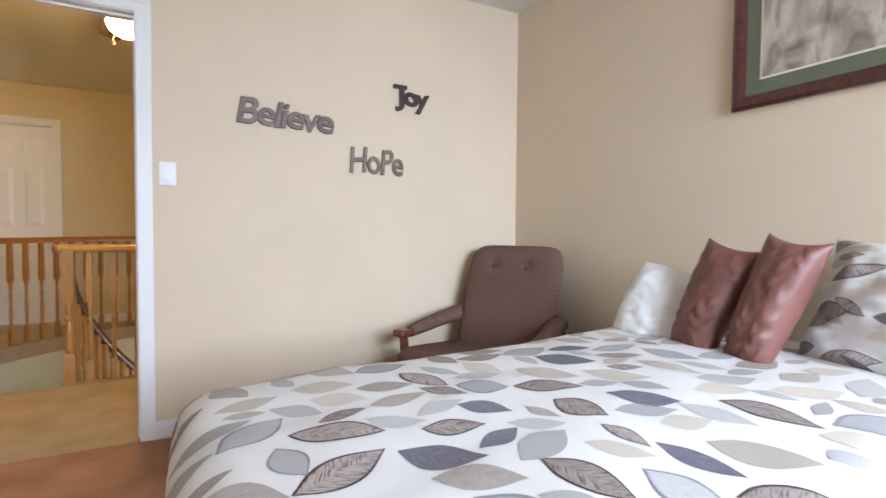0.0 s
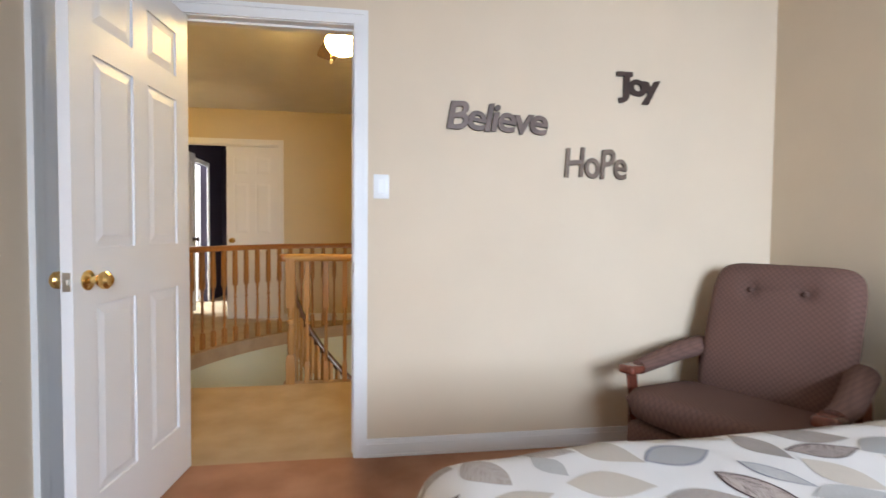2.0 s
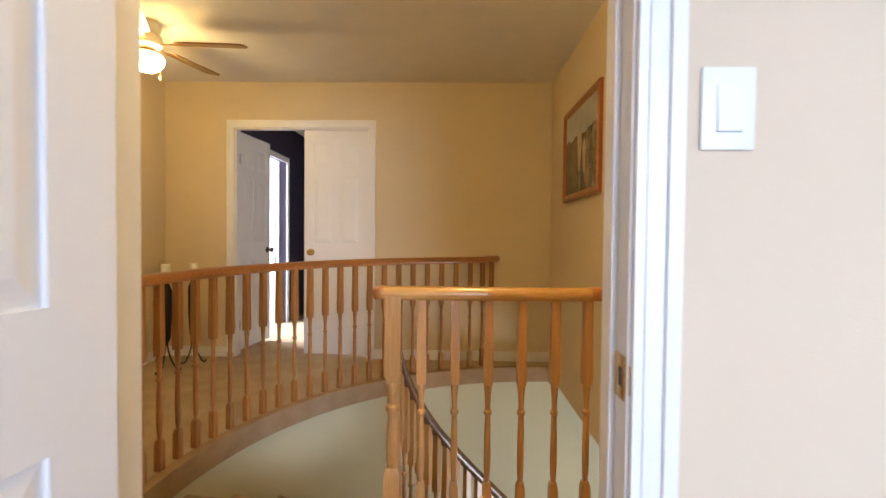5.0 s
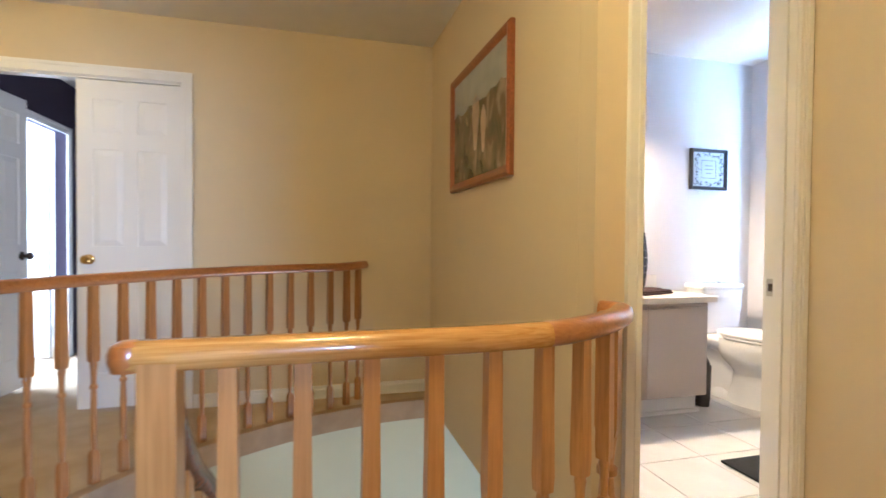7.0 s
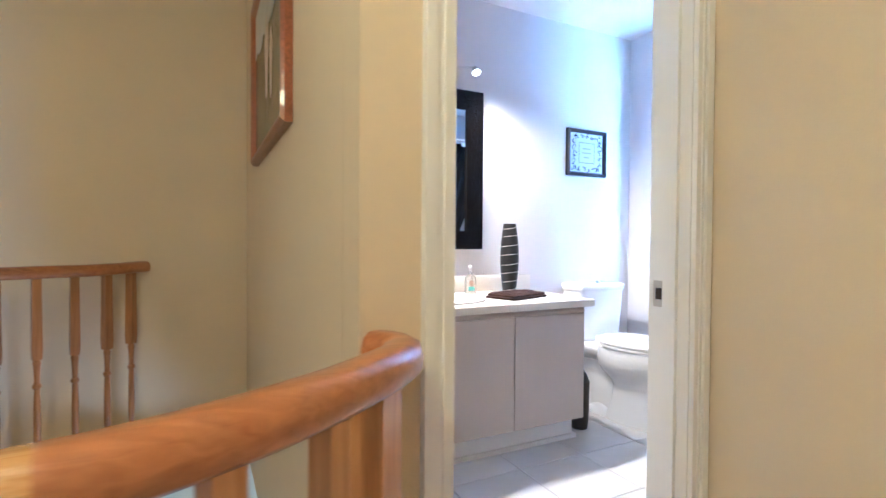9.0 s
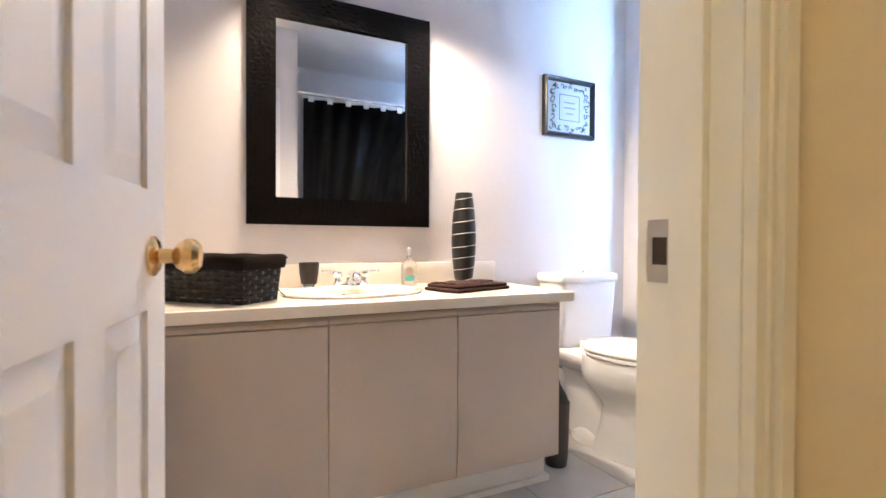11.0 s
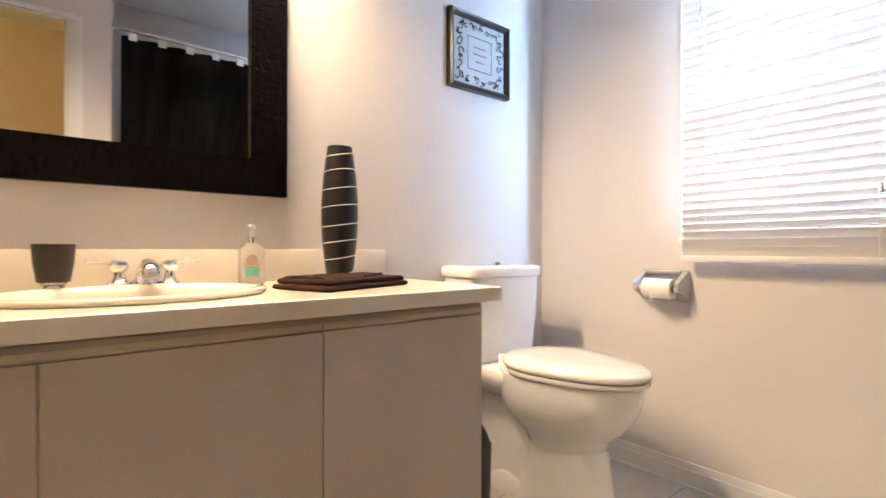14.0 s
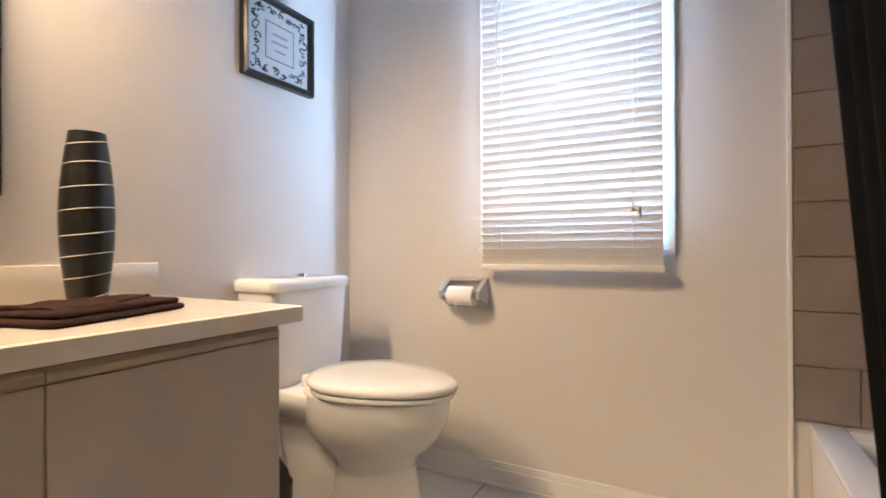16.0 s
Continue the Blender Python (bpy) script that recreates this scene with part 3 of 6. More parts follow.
def leaf_fabric():
    """White cotton printed with scattered leaves in taupe, slate and brown."""
    m = bpy.data.materials.new("leaf_print_cotton")
    m.use_nodes = True
    n, l = m.node_tree.nodes, m.node_tree.links
    b = n["Principled BSDF"]
    b.inputs["Roughness"].default_value, b.inputs["Specular IOR Level"].default_value = 0.85, 0.2
    uv = n.new("ShaderNodeUVMap")

    def math_node(op, a, c=None, clamp=False):
        k = n.new("ShaderNodeMath")
        k.operation, k.use_clamp = op, clamp
        for i, s in enumerate((a, c)):
            if s is None:
                continue
            if isinstance(s, (int, float)):
                k.inputs[i].default_value = s
            else:
                l.new(s, k.inputs[i])
        return k.outputs[0]

    def mix(fac, a, c):
        k = n.new("ShaderNodeMix")
        k.data_type = "RGBA"
        for s, sock in ((fac, k.inputs[0]), (a, k.inputs[6]), (c, k.inputs[7])):
            if isinstance(s, tuple):
                sock.default_value = (*s, 1)
            elif isinstance(s, (int, float)):
                sock.default_value = s
            else:
                l.new(s, sock)
        return k.outputs[2]

    def layer(base, pitch, row, shift, palette, length, width, drawn, keep):
        """One scatter of leaves; drawn is the share with a dark outline and veins."""
        rot, mp = n.new("ShaderNodeMapping"), n.new("ShaderNodeMapping")
        rot.inputs["Rotation"].default_value = (0, 0, -0.22 + 0.1 * shift[0])
        mp.inputs["Scale"].default_value = (1 / pitch, 1 / row, 1)
        mp.inputs["Location"].default_value = shift
        l.new(uv.outputs["UV"], rot.inputs["Vector"])
        l.new(rot.outputs["Vector"], mp.inputs["Vector"])
        # every other row is set half a step along
        s0, sh = n.new("ShaderNodeSeparateXYZ"), n.new("ShaderNodeCombineXYZ")
        l.new(mp.outputs["Vector"], s0.inputs[0])
        half = math_node("MULTIPLY", math_node("FLOOR", s0.outputs[1]), 0.47)
        gx, gy = math_node("ADD", s0.outputs[0], half), s0.outputs[1]
        cell = n.new("ShaderNodeCombineXYZ")
        cx_, cy_ = math_node("FLOOR", gx), math_node("FLOOR", gy)
        l.new(cx_, cell.inputs[0])
        l.new(cy_, cell.inputs[1])
        wn_ = n.new("ShaderNodeTexWhiteNoise")
        wn_.noise_dimensions = "2D"
        l.new(cell.outputs[0], wn_.inputs["Vector"])
        rnd = n.new("ShaderNodeSeparateColor")
        l.new(wn_.outputs["Color"], rnd.inputs[0])
        r0, r1, r2 = rnd.outputs[0], rnd.outputs[1], rnd.outputs[2]
        r3 = math_node("FRACT", math_node("MULTIPLY", r0, 17.3))
        r4 = math_node("FRACT", math_node("MULTIPLY", r1, 23.7))
        jx = math_node("ADD", 0.5, math_node("MULTIPLY", math_node("SUBTRACT", r3, 0.5), 0.16))
        jy = math_node("ADD", 0.5, math_node("MULTIPLY", math_node("SUBTRACT", r4, 0.5), 0.12))
        px = math_node("MULTIPLY", math_node("SUBTRACT", math_node("FRACT", gx), jx), pitch)
        py = math_node("MULTIPLY", math_node("SUBTRACT", math_node("FRACT", gy), jy), row)
        ang = math_node("MULTIPLY", math_node("SUBTRACT", r0, 0.5), 0.62)
        ca, sa = math_node("COSINE", ang), math_node("SINE", ang)
        u = math_node("ADD", math_node("MULTIPLY", px, ca), math_node("MULTIPLY", py, sa))
        v = math_node("SUBTRACT", math_node("MULTIPLY", py, ca), math_node("MULTIPLY", px, sa))
        v = math_node("ADD", v, math_node("MULTIPLY", math_node("MULTIPLY", u, u), math_node("MULTIPLY", math_node("SUBTRACT", r4, 0.5), 3.0)))
        size = math_node("ADD", 0.62, math_node("MULTIPLY", r4, 0.38))
        un = math_node("DIVIDE", u, math_node("MULTIPLY", size, length))
        fat = math_node("MULTIPLY", size, math_node("ADD", 0.68, math_node("MULTIPLY", r3, 0.42)))
        body = math_node("MULTIPLY", math_node("SUBTRACT", 1.0, math_node("POWER", math_node("ABSOLUTE", un), 1.8)), math_node("MULTIPLY", fat, width))
        gap = math_node("SUBTRACT", body, math_node("ABSOLUTE", v))
        mask = math_node("MULTIPLY", math_node("MULTIPLY", gap, 420.0, True), math_node("GREATER_THAN", keep, r1))
        ramp = n.new("ShaderNodeValToRGB")
        ramp.color_ramp.interpolation = "CONSTANT"
        for i, c in enumerate(palette):
            e = ramp.color_ramp.elements[i] if i < 2 else ramp.color_ramp.elements.new(i / len(palette))
            e.position, e.color = i / len(palette), (*c, 1)
        l.new(r2, ramp.inputs[0])
        fill = ramp.outputs[0]
        inked = math_node("GREATER_THAN", drawn, math_node("FRACT", math_node("MULTIPLY", r2, 7.9)))
        fill = mix(math_node("MULTIPLY", inked, 0.72), fill, (0.47, 0.40, 0.345))
        wave, comb = n.new("ShaderNodeTexNoise"), n.new("ShaderNodeCombineXYZ")
        wave.inputs["Scale"].default_value, wave.inputs["Detail"].default_value = 1.0, 1
        l.new(math_node("MULTIPLY", math_node("ADD", u, math_node("MULTIPLY", math_node("ABSOLUTE", v), -0.8)), 210.0), comb.inputs[0])
        l.new(math_node("MULTIPLY", v, 16.0), comb.inputs[1])
        l.new(comb.outputs[0], wave.inputs["Vector"])
        line = math_node("GREATER_THAN", wave.outputs[0], 0.54)
        fill = mix(math_node("MULTIPLY", math_node("MULTIPLY", line, inked), 0.8), fill, (0.13, 0.095, 0.085))
        fill = mix(math_node("MULTIPLY", line, math_node("MULTIPLY", math_node("SUBTRACT", 1.0, inked), 0.14)), fill, (0.62, 0.58, 0.56))
        rim = math_node("MULTIPLY", math_node("SUBTRACT", math_node("MULTIPLY", size, 0.0066), gap), 420.0, True)
        fill = mix(math_node("MULTIPLY", rim, inked), fill, (0.085, 0.055, 0.052))
        return mix(mask, base, fill)

    white = (0.68, 0.66, 0.635)
    light = [(0.62, 0.56, 0.46), (0.56, 0.56, 0.54), (0.64, 0.58, 0.48), (0.46, 0.47, 0.51), (0.58, 0.57, 0.55), (0.50, 0.45, 0.40)]
    darks = [(0.16, 0.13, 0.145), (0.20, 0.20, 0.24), (0.40, 0.35, 0.31), (0.30, 0.31, 0.36), (0.14, 0.11, 0.12), (0.42, 0.42, 0.44)]
    c = layer(white, 0.19, 0.12, (2.6, 0.2, 0), light, 0.078, 0.032, 0.0, 0.9)
    c = layer(c, 0.205, 0.128, (0.3, 0.7, 0), light, 0.084, 0.035, 0.0, 0.95)
    c = layer(c, 0.225, 0.137, (1.1, 3.3, 0), darks, 0.106, 0.039, 0.62, 0.97)
    c = layer(c, 0.21, 0.16, (4.2, 1.9, 0), darks, 0.080, 0.030, 0.55, 0.62)
    l.new(c, b.inputs["Base Color"])
    t2, bn = n.new("ShaderNodeTexNoise"), n.new("ShaderNodeBump")
    t2.inputs["Scale"].default_value = 9.0
    t2.inputs["Detail"].default_value = 6
    bn.inputs["Strength"].default_value, bn.inputs["Distance"].default_value = 0.35, 0.02
    l.new(uv.outputs["UV"], t2.inputs["Vector"])
    l.new(t2.outputs["Fac"], bn.inputs["Height"])
    l.new(bn.outputs["Normal"], b.inputs["Normal"])
    return m


LEAF = leaf_fabric()


def grid_mesh(name, fn, us, vs, mat, uvs=None):
    """A sheet through fn(u, v), with u and v as its texture coordinates."""
    me = bpy.data.meshes.new(name)
    nu, nv = len(us), len(vs)
    me.from_pydata([fn(u, v) for u in us for v in vs], [], [(i * nv + j, (i + 1) * nv + j, (i + 1) * nv + j + 1, i * nv + j + 1) for i in range(nu - 1) for j in range(nv - 1)])
    lay = me.uv_layers.new(name="UVMap")
    for loop in me.loops:
        k = loop.vertex_index
        lay.data[loop.index].uv = (us[k // nv], vs[k % nv])
    me.materials.append(mat)
    me.shade_smooth()
    return me


BED_Z, BED_X, BED_W = 0.605, -0.05, 1.13


def duvet_point(u, v):
    """u from the foot towards the head, v from the north edge towards the south; below zero it hangs down."""
    r = 0.10
    width = BED_W

    def fold(d):
        if d >= r * math.pi / 2:
            return d - r * math.pi / 2 + r, 0.0
        if d >= 0:
            a = d / r
            return r * (1 - math.cos(a)), -r * (1 - math.sin(a))
        return 0.0, -r + d

    ax, az = fold(u)
    span = width + r * (math.pi - 2)      # the cloth's own width, over both rounded edges
    if v < span / 2:
        by, bz = fold(v)
    else:
        by, bz = fold(span - v)
        by = width - by
    x = BED_X + ax
    north = 1.485 + 0.075 * max(0, x)
    crown = 0.02 * math.sin(math.pi * min(1, max(0, by / width))) * min(1, ax * 2)
    z = BED_Z + min(az, bz) + crown
    if az < 0 and bz < 0:
        z = BED_Z - math.hypot(az, bz) if max(-az, -bz) < r else BED_Z + min(az, bz) - 0.01
    k = noise.fractal(Vector((u * 2.3, v * 2.3, 1.7)), 1.0, 2.0, 4)
    k2 = noise.noise(Vector((u * 6, v * 5, 4.2)))
    wave = 0.018 * math.sin(v * 16) * min(1, max(0, -u) * 4) + 0.018 * math.sin(u * 15) * min(1, max(0, -v) * 4)
    return (x - 0.25 * wave + (0.012 * k2 if az < -0.05 else 0), north - by + (wave if bz < -0.05 else 0), z + 0.012 * k + 0.004 * k2)


bed = thing("bed", "double bed made up with leaf-printed bedding", "bed")
COTTON = material("white_cotton", (0.73, 0.705, 0.675), 0.85, vary=0.02, scale=4, bump=0.35, bump_scale=9, spec=0.2)
me = grid_mesh("duvet", duvet_point, list(np.linspace(-0.36, 1.98, 150)), list(np.linspace(-0.36, BED_W + 0.47, 120)), COTTON)
sol = new("duvet", me)
sol.parent = bed
tagged(sol, "white duvet printed with taupe and brown leaves")
md = sol.modifiers.new("thickness", "SOLIDIFY")
md.thickness, md.offset = 0.02, -1


def leaf_ink(name, fill, rim, vein, rim_w, vein_amount, fine=330.0):
    """Printed leaf: a fill, slanting vein strokes and a rim, in the leaf's own coordinates."""
    m = material(name, fill, 0.85, spec=0.2)
    n, l = m.node_tree.nodes, m.node_tree.links

    def node(op, a, c=None, clamp=False):
        k = n.new("ShaderNodeMath")
        k.operation, k.use_clamp = op, clamp
        for i, x in enumerate((a, c)):
            if isinstance(x, (int, float)):
                k.inputs[i].default_value = x
            elif x is not None:
                l.new(x, k.inputs[i])
        return k.outputs[0]

    def mix(fac, a, c):
        k = n.new("ShaderNodeMix")
        k.data_type = "RGBA"
        for x, sock in ((fac, k.inputs[0]), (a, k.inputs[6]), (c, k.inputs[7])):
            if isinstance(x, tuple):
                sock.default_value = (*x, 1)
            else:
                l.new(x, sock)
        return k.outputs[2]

    shape, metric, sep, sep2 = n.new("ShaderNodeUVMap"), n.new("ShaderNodeUVMap"), n.new("ShaderNodeSeparateXYZ"), n.new("ShaderNodeSeparateXYZ")
    shape.uv_map, metric.uv_map = "shape", "metric"
    l.new(shape.outputs[0], sep.inputs[0])
    l.new(metric.outputs[0], sep2.inputs[0])
    comb, tex = n.new("ShaderNodeCombineXYZ"), n.new("ShaderNodeTexNoise")
    tex.inputs["Scale"].default_value, tex.inputs["Detail"].default_value = 1.0, 2
    slant = node("MULTIPLY", node("ABSOLUTE", sep2.outputs[1]), -0.9)
    l.new(node("MULTIPLY", node("ADD", sep2.outputs[0], slant), fine), comb.inputs[0])
    l.new(node("MULTIPLY", sep2.outputs[1], 40.0), comb.inputs[1])
    l.new(comb.outputs[0], tex.inputs["Vector"])
    geo, hsv, rng_ = n.new("ShaderNodeNewGeometry"), n.new("ShaderNodeHueSaturation"), n.new("ShaderNodeMapRange")
    rng_.inputs["To Min"].default_value, rng_.inputs["To Max"].default_value = 0.78, 1.18
    l.new(geo.outputs["Random Per Island"], rng_.inputs["Value"])
    l.new(rng_.outputs["Result"], hsv.inputs["Value"])
    hsv.inputs["Color"].default_value = (*fill, 1)
    lines = node("MULTIPLY", node("MULTIPLY", node("SUBTRACT", tex.outputs["Fac"], 0.50), 9.0, True), vein_amount)
    col = mix(lines, hsv.outputs["Color"], vein)
    edge = node("SUBTRACT", 1.0, node("ABSOLUTE", sep.outputs[1]))
    body = node("SUBTRACT", 1.0, node("MULTIPLY", sep.outputs[0], sep.outputs[0]))
    inside = node("MULTIPLY", edge, node("MAXIMUM", body, 0.15))
    col = mix(node("MULTIPLY", node("SUBTRACT", rim_w, inside), 22.0, True), col, rim)
    l.new(col, n["Principled BSDF"].inputs["Base Color"])
    return m


INKS = [
    leaf_ink("brown_inked_leaf", (0.40, 0.335, 0.30), (0.075, 0.045, 0.045), (0.10, 0.07, 0.065), 0.15, 0.85),
    leaf_ink("slate_leaf", (0.165, 0.155, 0.185), (0.13, 0.12, 0.145), (0.34, 0.33, 0.36), 0.05, 0.35, 420.0),
    leaf_ink("grey_blue_leaf", (0.45, 0.44, 0.425), (0.25, 0.255, 0.29), (0.36, 0.36, 0.38), 0.17, 0.5, 420.0),
    leaf_ink("beige_leaf", (0.54, 0.48, 0.405), (0.54, 0.48, 0.41), (0.50, 0.445, 0.375), 0.04, 0.3),
    leaf_ink("pale_grey_leaf", (0.45, 0.44, 0.42), (0.45, 0.44, 0.425), (0.37, 0.36, 0.345), 0.04, 0.4, 420.0),
    leaf_ink("taupe_leaf", (0.42, 0.37, 0.33), (0.46, 0.41, 0.37), (0.28, 0.235, 0.21), 0.06, 0.6, 400.0),
]
# the boldest leaves: place on the cloth, half length, half width, turn, ink
BOLD = [
    (0.33, 0.56, 0.095, 0.044, 0.47, 0), (0.30, 0.70, 0.093, 0.046, -0.35, 0), (0.19, 0.46, 0.083, 0.048, -0.70, 2), (0.47, 0.74, 0.085, 0.046, 0.70, 1),
    (0.61, 0.37, 0.084, 0.043, 1.14, 0), (0.54, 0.66, 0.065, 0.034, 0.46, 0), (0.72, 0.49, 0.066, 0.056, 0.51, 2), (0.87, 0.57, 0.092, 0.045, 0.51, 0),
    (0.84, 0.71, 0.068, 0.048, 1.31, 0), (0.63, 0.93, 0.087, 0.042, 1.28, 0), (0.76, 1.02, 0.072, 0.052, 1.34, 2), (1.02, 0.74, 0.086, 0.045, 0.84, 1),
    (0.82, 0.85, 0.054, 0.024, 1.45, 0), (1.19, 0.94, 0.098, 0.045, 1.26, 0), (0.90, 1.11, 0.092, 0.043, 0.52, 0), (0.64, 0.62, 0.062, 0.036, 0.77, 1),
]


def leaf_print(surface, u0, u1, v0, v1, bold, seed, parent):
    """Leaves lying on a cloth surface(u, v): the bold ones first, paler ones scattered between."""
    r = random.Random(seed)
    placed = list(bold)
    for tries, small in ((2600, 1.0), (2600, 0.72)):
        for _ in range(tries):
            ink = r.choice((0, 1, 2, 3, 3, 3, 4, 4, 5, 5))
            hl = r.uniform(0.062, 0.098) * small
            hw = hl * r.uniform(0.42, 0.58)
            u, v, a = r.uniform(u0, u1), r.uniform(v0, v1), 0.65 + r.uniform(-1.0, 0.8)
            ok = True
            for pu, pv, pl, pw, pa, _i in placed:
                d = math.hypot(u - pu, v - pv)
                if d > hl + pl:
                    continue
                way = math.atan2(v - pv, u - pu)
                reach = 0.0
                for l_, w_, t_ in ((hl, hw, a), (pl, pw, pa)):
                    reach += l_ * w_ / math.hypot(w_ * math.cos(way - t_), l_ * math.sin(way - t_))
                if d < reach * 0.98:
                    ok = False
                    break
            if ok:
                placed.append((u, v, hl, hw, a, ink))
    verts, faces, shape, metric, mats = [], [], [], [], []
    ns, nw = 12, 4
    for k, (u, v, hl, hw, a, ink) in enumerate(placed):
        base = len(verts)
        ca, sa, bend, blunt = math.cos(a), math.sin(a), r.uniform(-0.12, 0.12), r.uniform(1.0, 1.3)
        for i in range(ns + 1):
            x = 2 * i / ns - 1
            half = hw * max(0.02, (1 - x * x) ** blunt) * (1 - 0.16 * x)
            for j in range(nw + 1):
                w = 2 * j / nw - 1
                p, q = x * hl, w * half + bend * hl * (1 - x * x)
                uu, vv = u + p * ca - q * sa, v + p * sa + q * ca
                e = 0.004
                o = Vector(surface(uu, vv))
                nrm = (Vector(surface(uu + e, vv)) - o).cross(Vector(surface(uu, vv + e)) - o)
                nrm = -nrm.normalized() if nrm.length > 1e-12 else Vector((0, 0, 1))
                verts.append(tuple(o + nrm * 0.0211))
                shape.append((x, w))
                metric.append((p + 1.7 * k, q))
        for i in range(ns):
            for j in range(nw):
                c = base + i * (nw + 1) + j
                faces.append((c, c + 1, c + nw + 2, c + nw + 1))
                mats.append(ink)
    me = bpy.data.meshes.new("leaf_print")
    me.from_pydata(verts, [], faces)
    for name, uvs in (("shape", shape), ("metric", metric)):
        lay = me.uv_layers.new(name=name)
        for loop in me.loops:
            lay.data[loop.index].uv = uvs[loop.vertex_index]
    for ink in INKS:
        me.materials.append(ink)
    for poly, mi in zip(me.polygons, mats):
        poly.material_index = mi
    me.shade_smooth()
    ob = new("leaf_print", me)
    ob.parent = parent
    return tagged(ob, "printed leaves in brown, slate and beige")


leaf_print(duvet_point, -0.30, 1.9, -0.30, BED_W + 0.42, BOLD, 11, bed)
TICK = material("mattress_ticking", (0.62, 0.60, 0.56), 0.9, vary=0.05, bump=0.4)
DARKBASE = material("bed_base_cloth", (0.05, 0.045, 0.045), 0.9, vary=0.1, bump=0.3)
part("mattress", rounded(0.06, 0.44, 0.36, 1.90, 1.42, 0.56, 0.05, 3), TICK, bed, smooth=True)
part("box_spring", rounded(0.07, 0.45, 0.14, 1.90, 1.41, 0.355, 0.02), DARKBASE, bed, smooth=True)
for lx in (0.12, 1.80):
    for ly in (0.53, 1.3):
        part("leg", lathe([(0.0, 0), (0.028, 0), (0.03, 0.14), (0, 0.14)], 12), ESPRESSO, bed, smooth=True, m=pose(lx, ly, 0))


def pillow(name, label, w, hgt, t, m, mat, group="", seed=0.0, crumple=0.014, pinch=0.1, nu=34, taper=0.0, wrinkle=0.0):
    """Cushion in its own x-z plane, standing on z=0, thickness along y."""
    me = bpy.data.meshes.new(name)
    verts, faces, uvs = [], [], []
    us = np.linspace(-1, 1, nu)
    for s in (-1, 1):
        for u in us:
            for v in us:
                d = ((1 - abs(u) ** 2.6) * (1 - abs(v) ** 2.6)) ** 0.55
                q = 1 - pinch * (1 - abs(u) ** 2) * abs(v) ** 3
                q2 = 1 - pinch * (1 - abs(v) ** 2) * abs(u) ** 3
                k = noise.fractal(Vector((u * 2.2 + seed, v * 2.6 + s, seed * 3)), 1.0, 2.0, 4)
                fold = abs(noise.noise(Vector((u * 1.6 + seed, v * 4.5, s + seed)))) - 0.3
                fold += wrinkle * math.sin(v * 24 + 5 * noise.noise(Vector((u * 2.5 + seed, v * 2, s)))) * (0.35 + max(0, -v)) * (0.5 + noise.noise(Vector((u * 2, v * 3, seed))))
                q2 *= 1 - taper * (1 - v) / 2
                verts.append((u * w / 2 * q2, s * (t / 2 * d + (crumple * k + crumple * fold * 1.2) * min(1, d * 1.5)), hgt / 2 + v * hgt / 2 * q))
                uvs.append((u * w / 2 + seed, v * hgt / 2 + seed * 2 + s))
    n2 = nu * nu
    for s in range(2):
        for i in range(nu - 1):
            for j in range(nu - 1):
                a, b, c, d = s * n2 + i * nu + j, s * n2 + (i + 1) * nu + j, s * n2 + (i + 1) * nu + j + 1, s * n2 + i * nu + j + 1
                faces.append((a, b, c, d) if s == 0 else (d, c, b, a))
    me.from_pydata(verts, [], faces)
    lay = me.uv_layers.new(name="UVMap")
    for loop in me.loops:
        lay.data[loop.index].uv = uvs[loop.vertex_index]
    me.materials.append(mat)
    me.shade_smooth()
    ob = new(name, me)
    ob.matrix_basis = m
    return tagged(ob, label, "pillow", group)


SATIN = material("brown_satin", (0.165, 0.062, 0.048), 0.5, vary=0.12, scale=5, bump=0.25, bump_scale=30, spec=0.5)
FUR = material("white_plush", (0.88, 0.87, 0.85), 0.95, vary=0.04, scale=30, bump=1.0, bump_scale=260, spec=0.1)
pillow("pillow", "brown crinkled satin cushion on the bed", 0.235, 0.42, 0.14, pose(1.50, 1.18, BED_Z - 0.005, -20, 10, -98), SATIN, "brown cushions", 1.3, 0.005, 0.10, 56, 0.30, 1.3)
pillow("pillow", "brown crinkled satin cushion on the bed", 0.205, 0.445, 0.14, pose(1.485, 0.985, BED_Z - 0.005, -20, 8, -101), SATIN, "brown cushions", 4.1, 0.005, 0.10, 56, 0.30, 1.3)
pillow("pillow", "small white plush cushion propped on the bed", 0.29, 0.30, 0.13, pose(1.53, 1.40, BED_Z - 0.005, -24, 16, -84), FUR, "", 7.7, 0.010, -0.12, 34, 0.1)
pillow("pillow_sham", "large leaf-printed pillow against the wall", 0.66, 0.46, 0.22, pose(1.66, 0.64, BED_Z - 0.01, -26, 0, -100), LEAF, "", 2.9, 0.024)


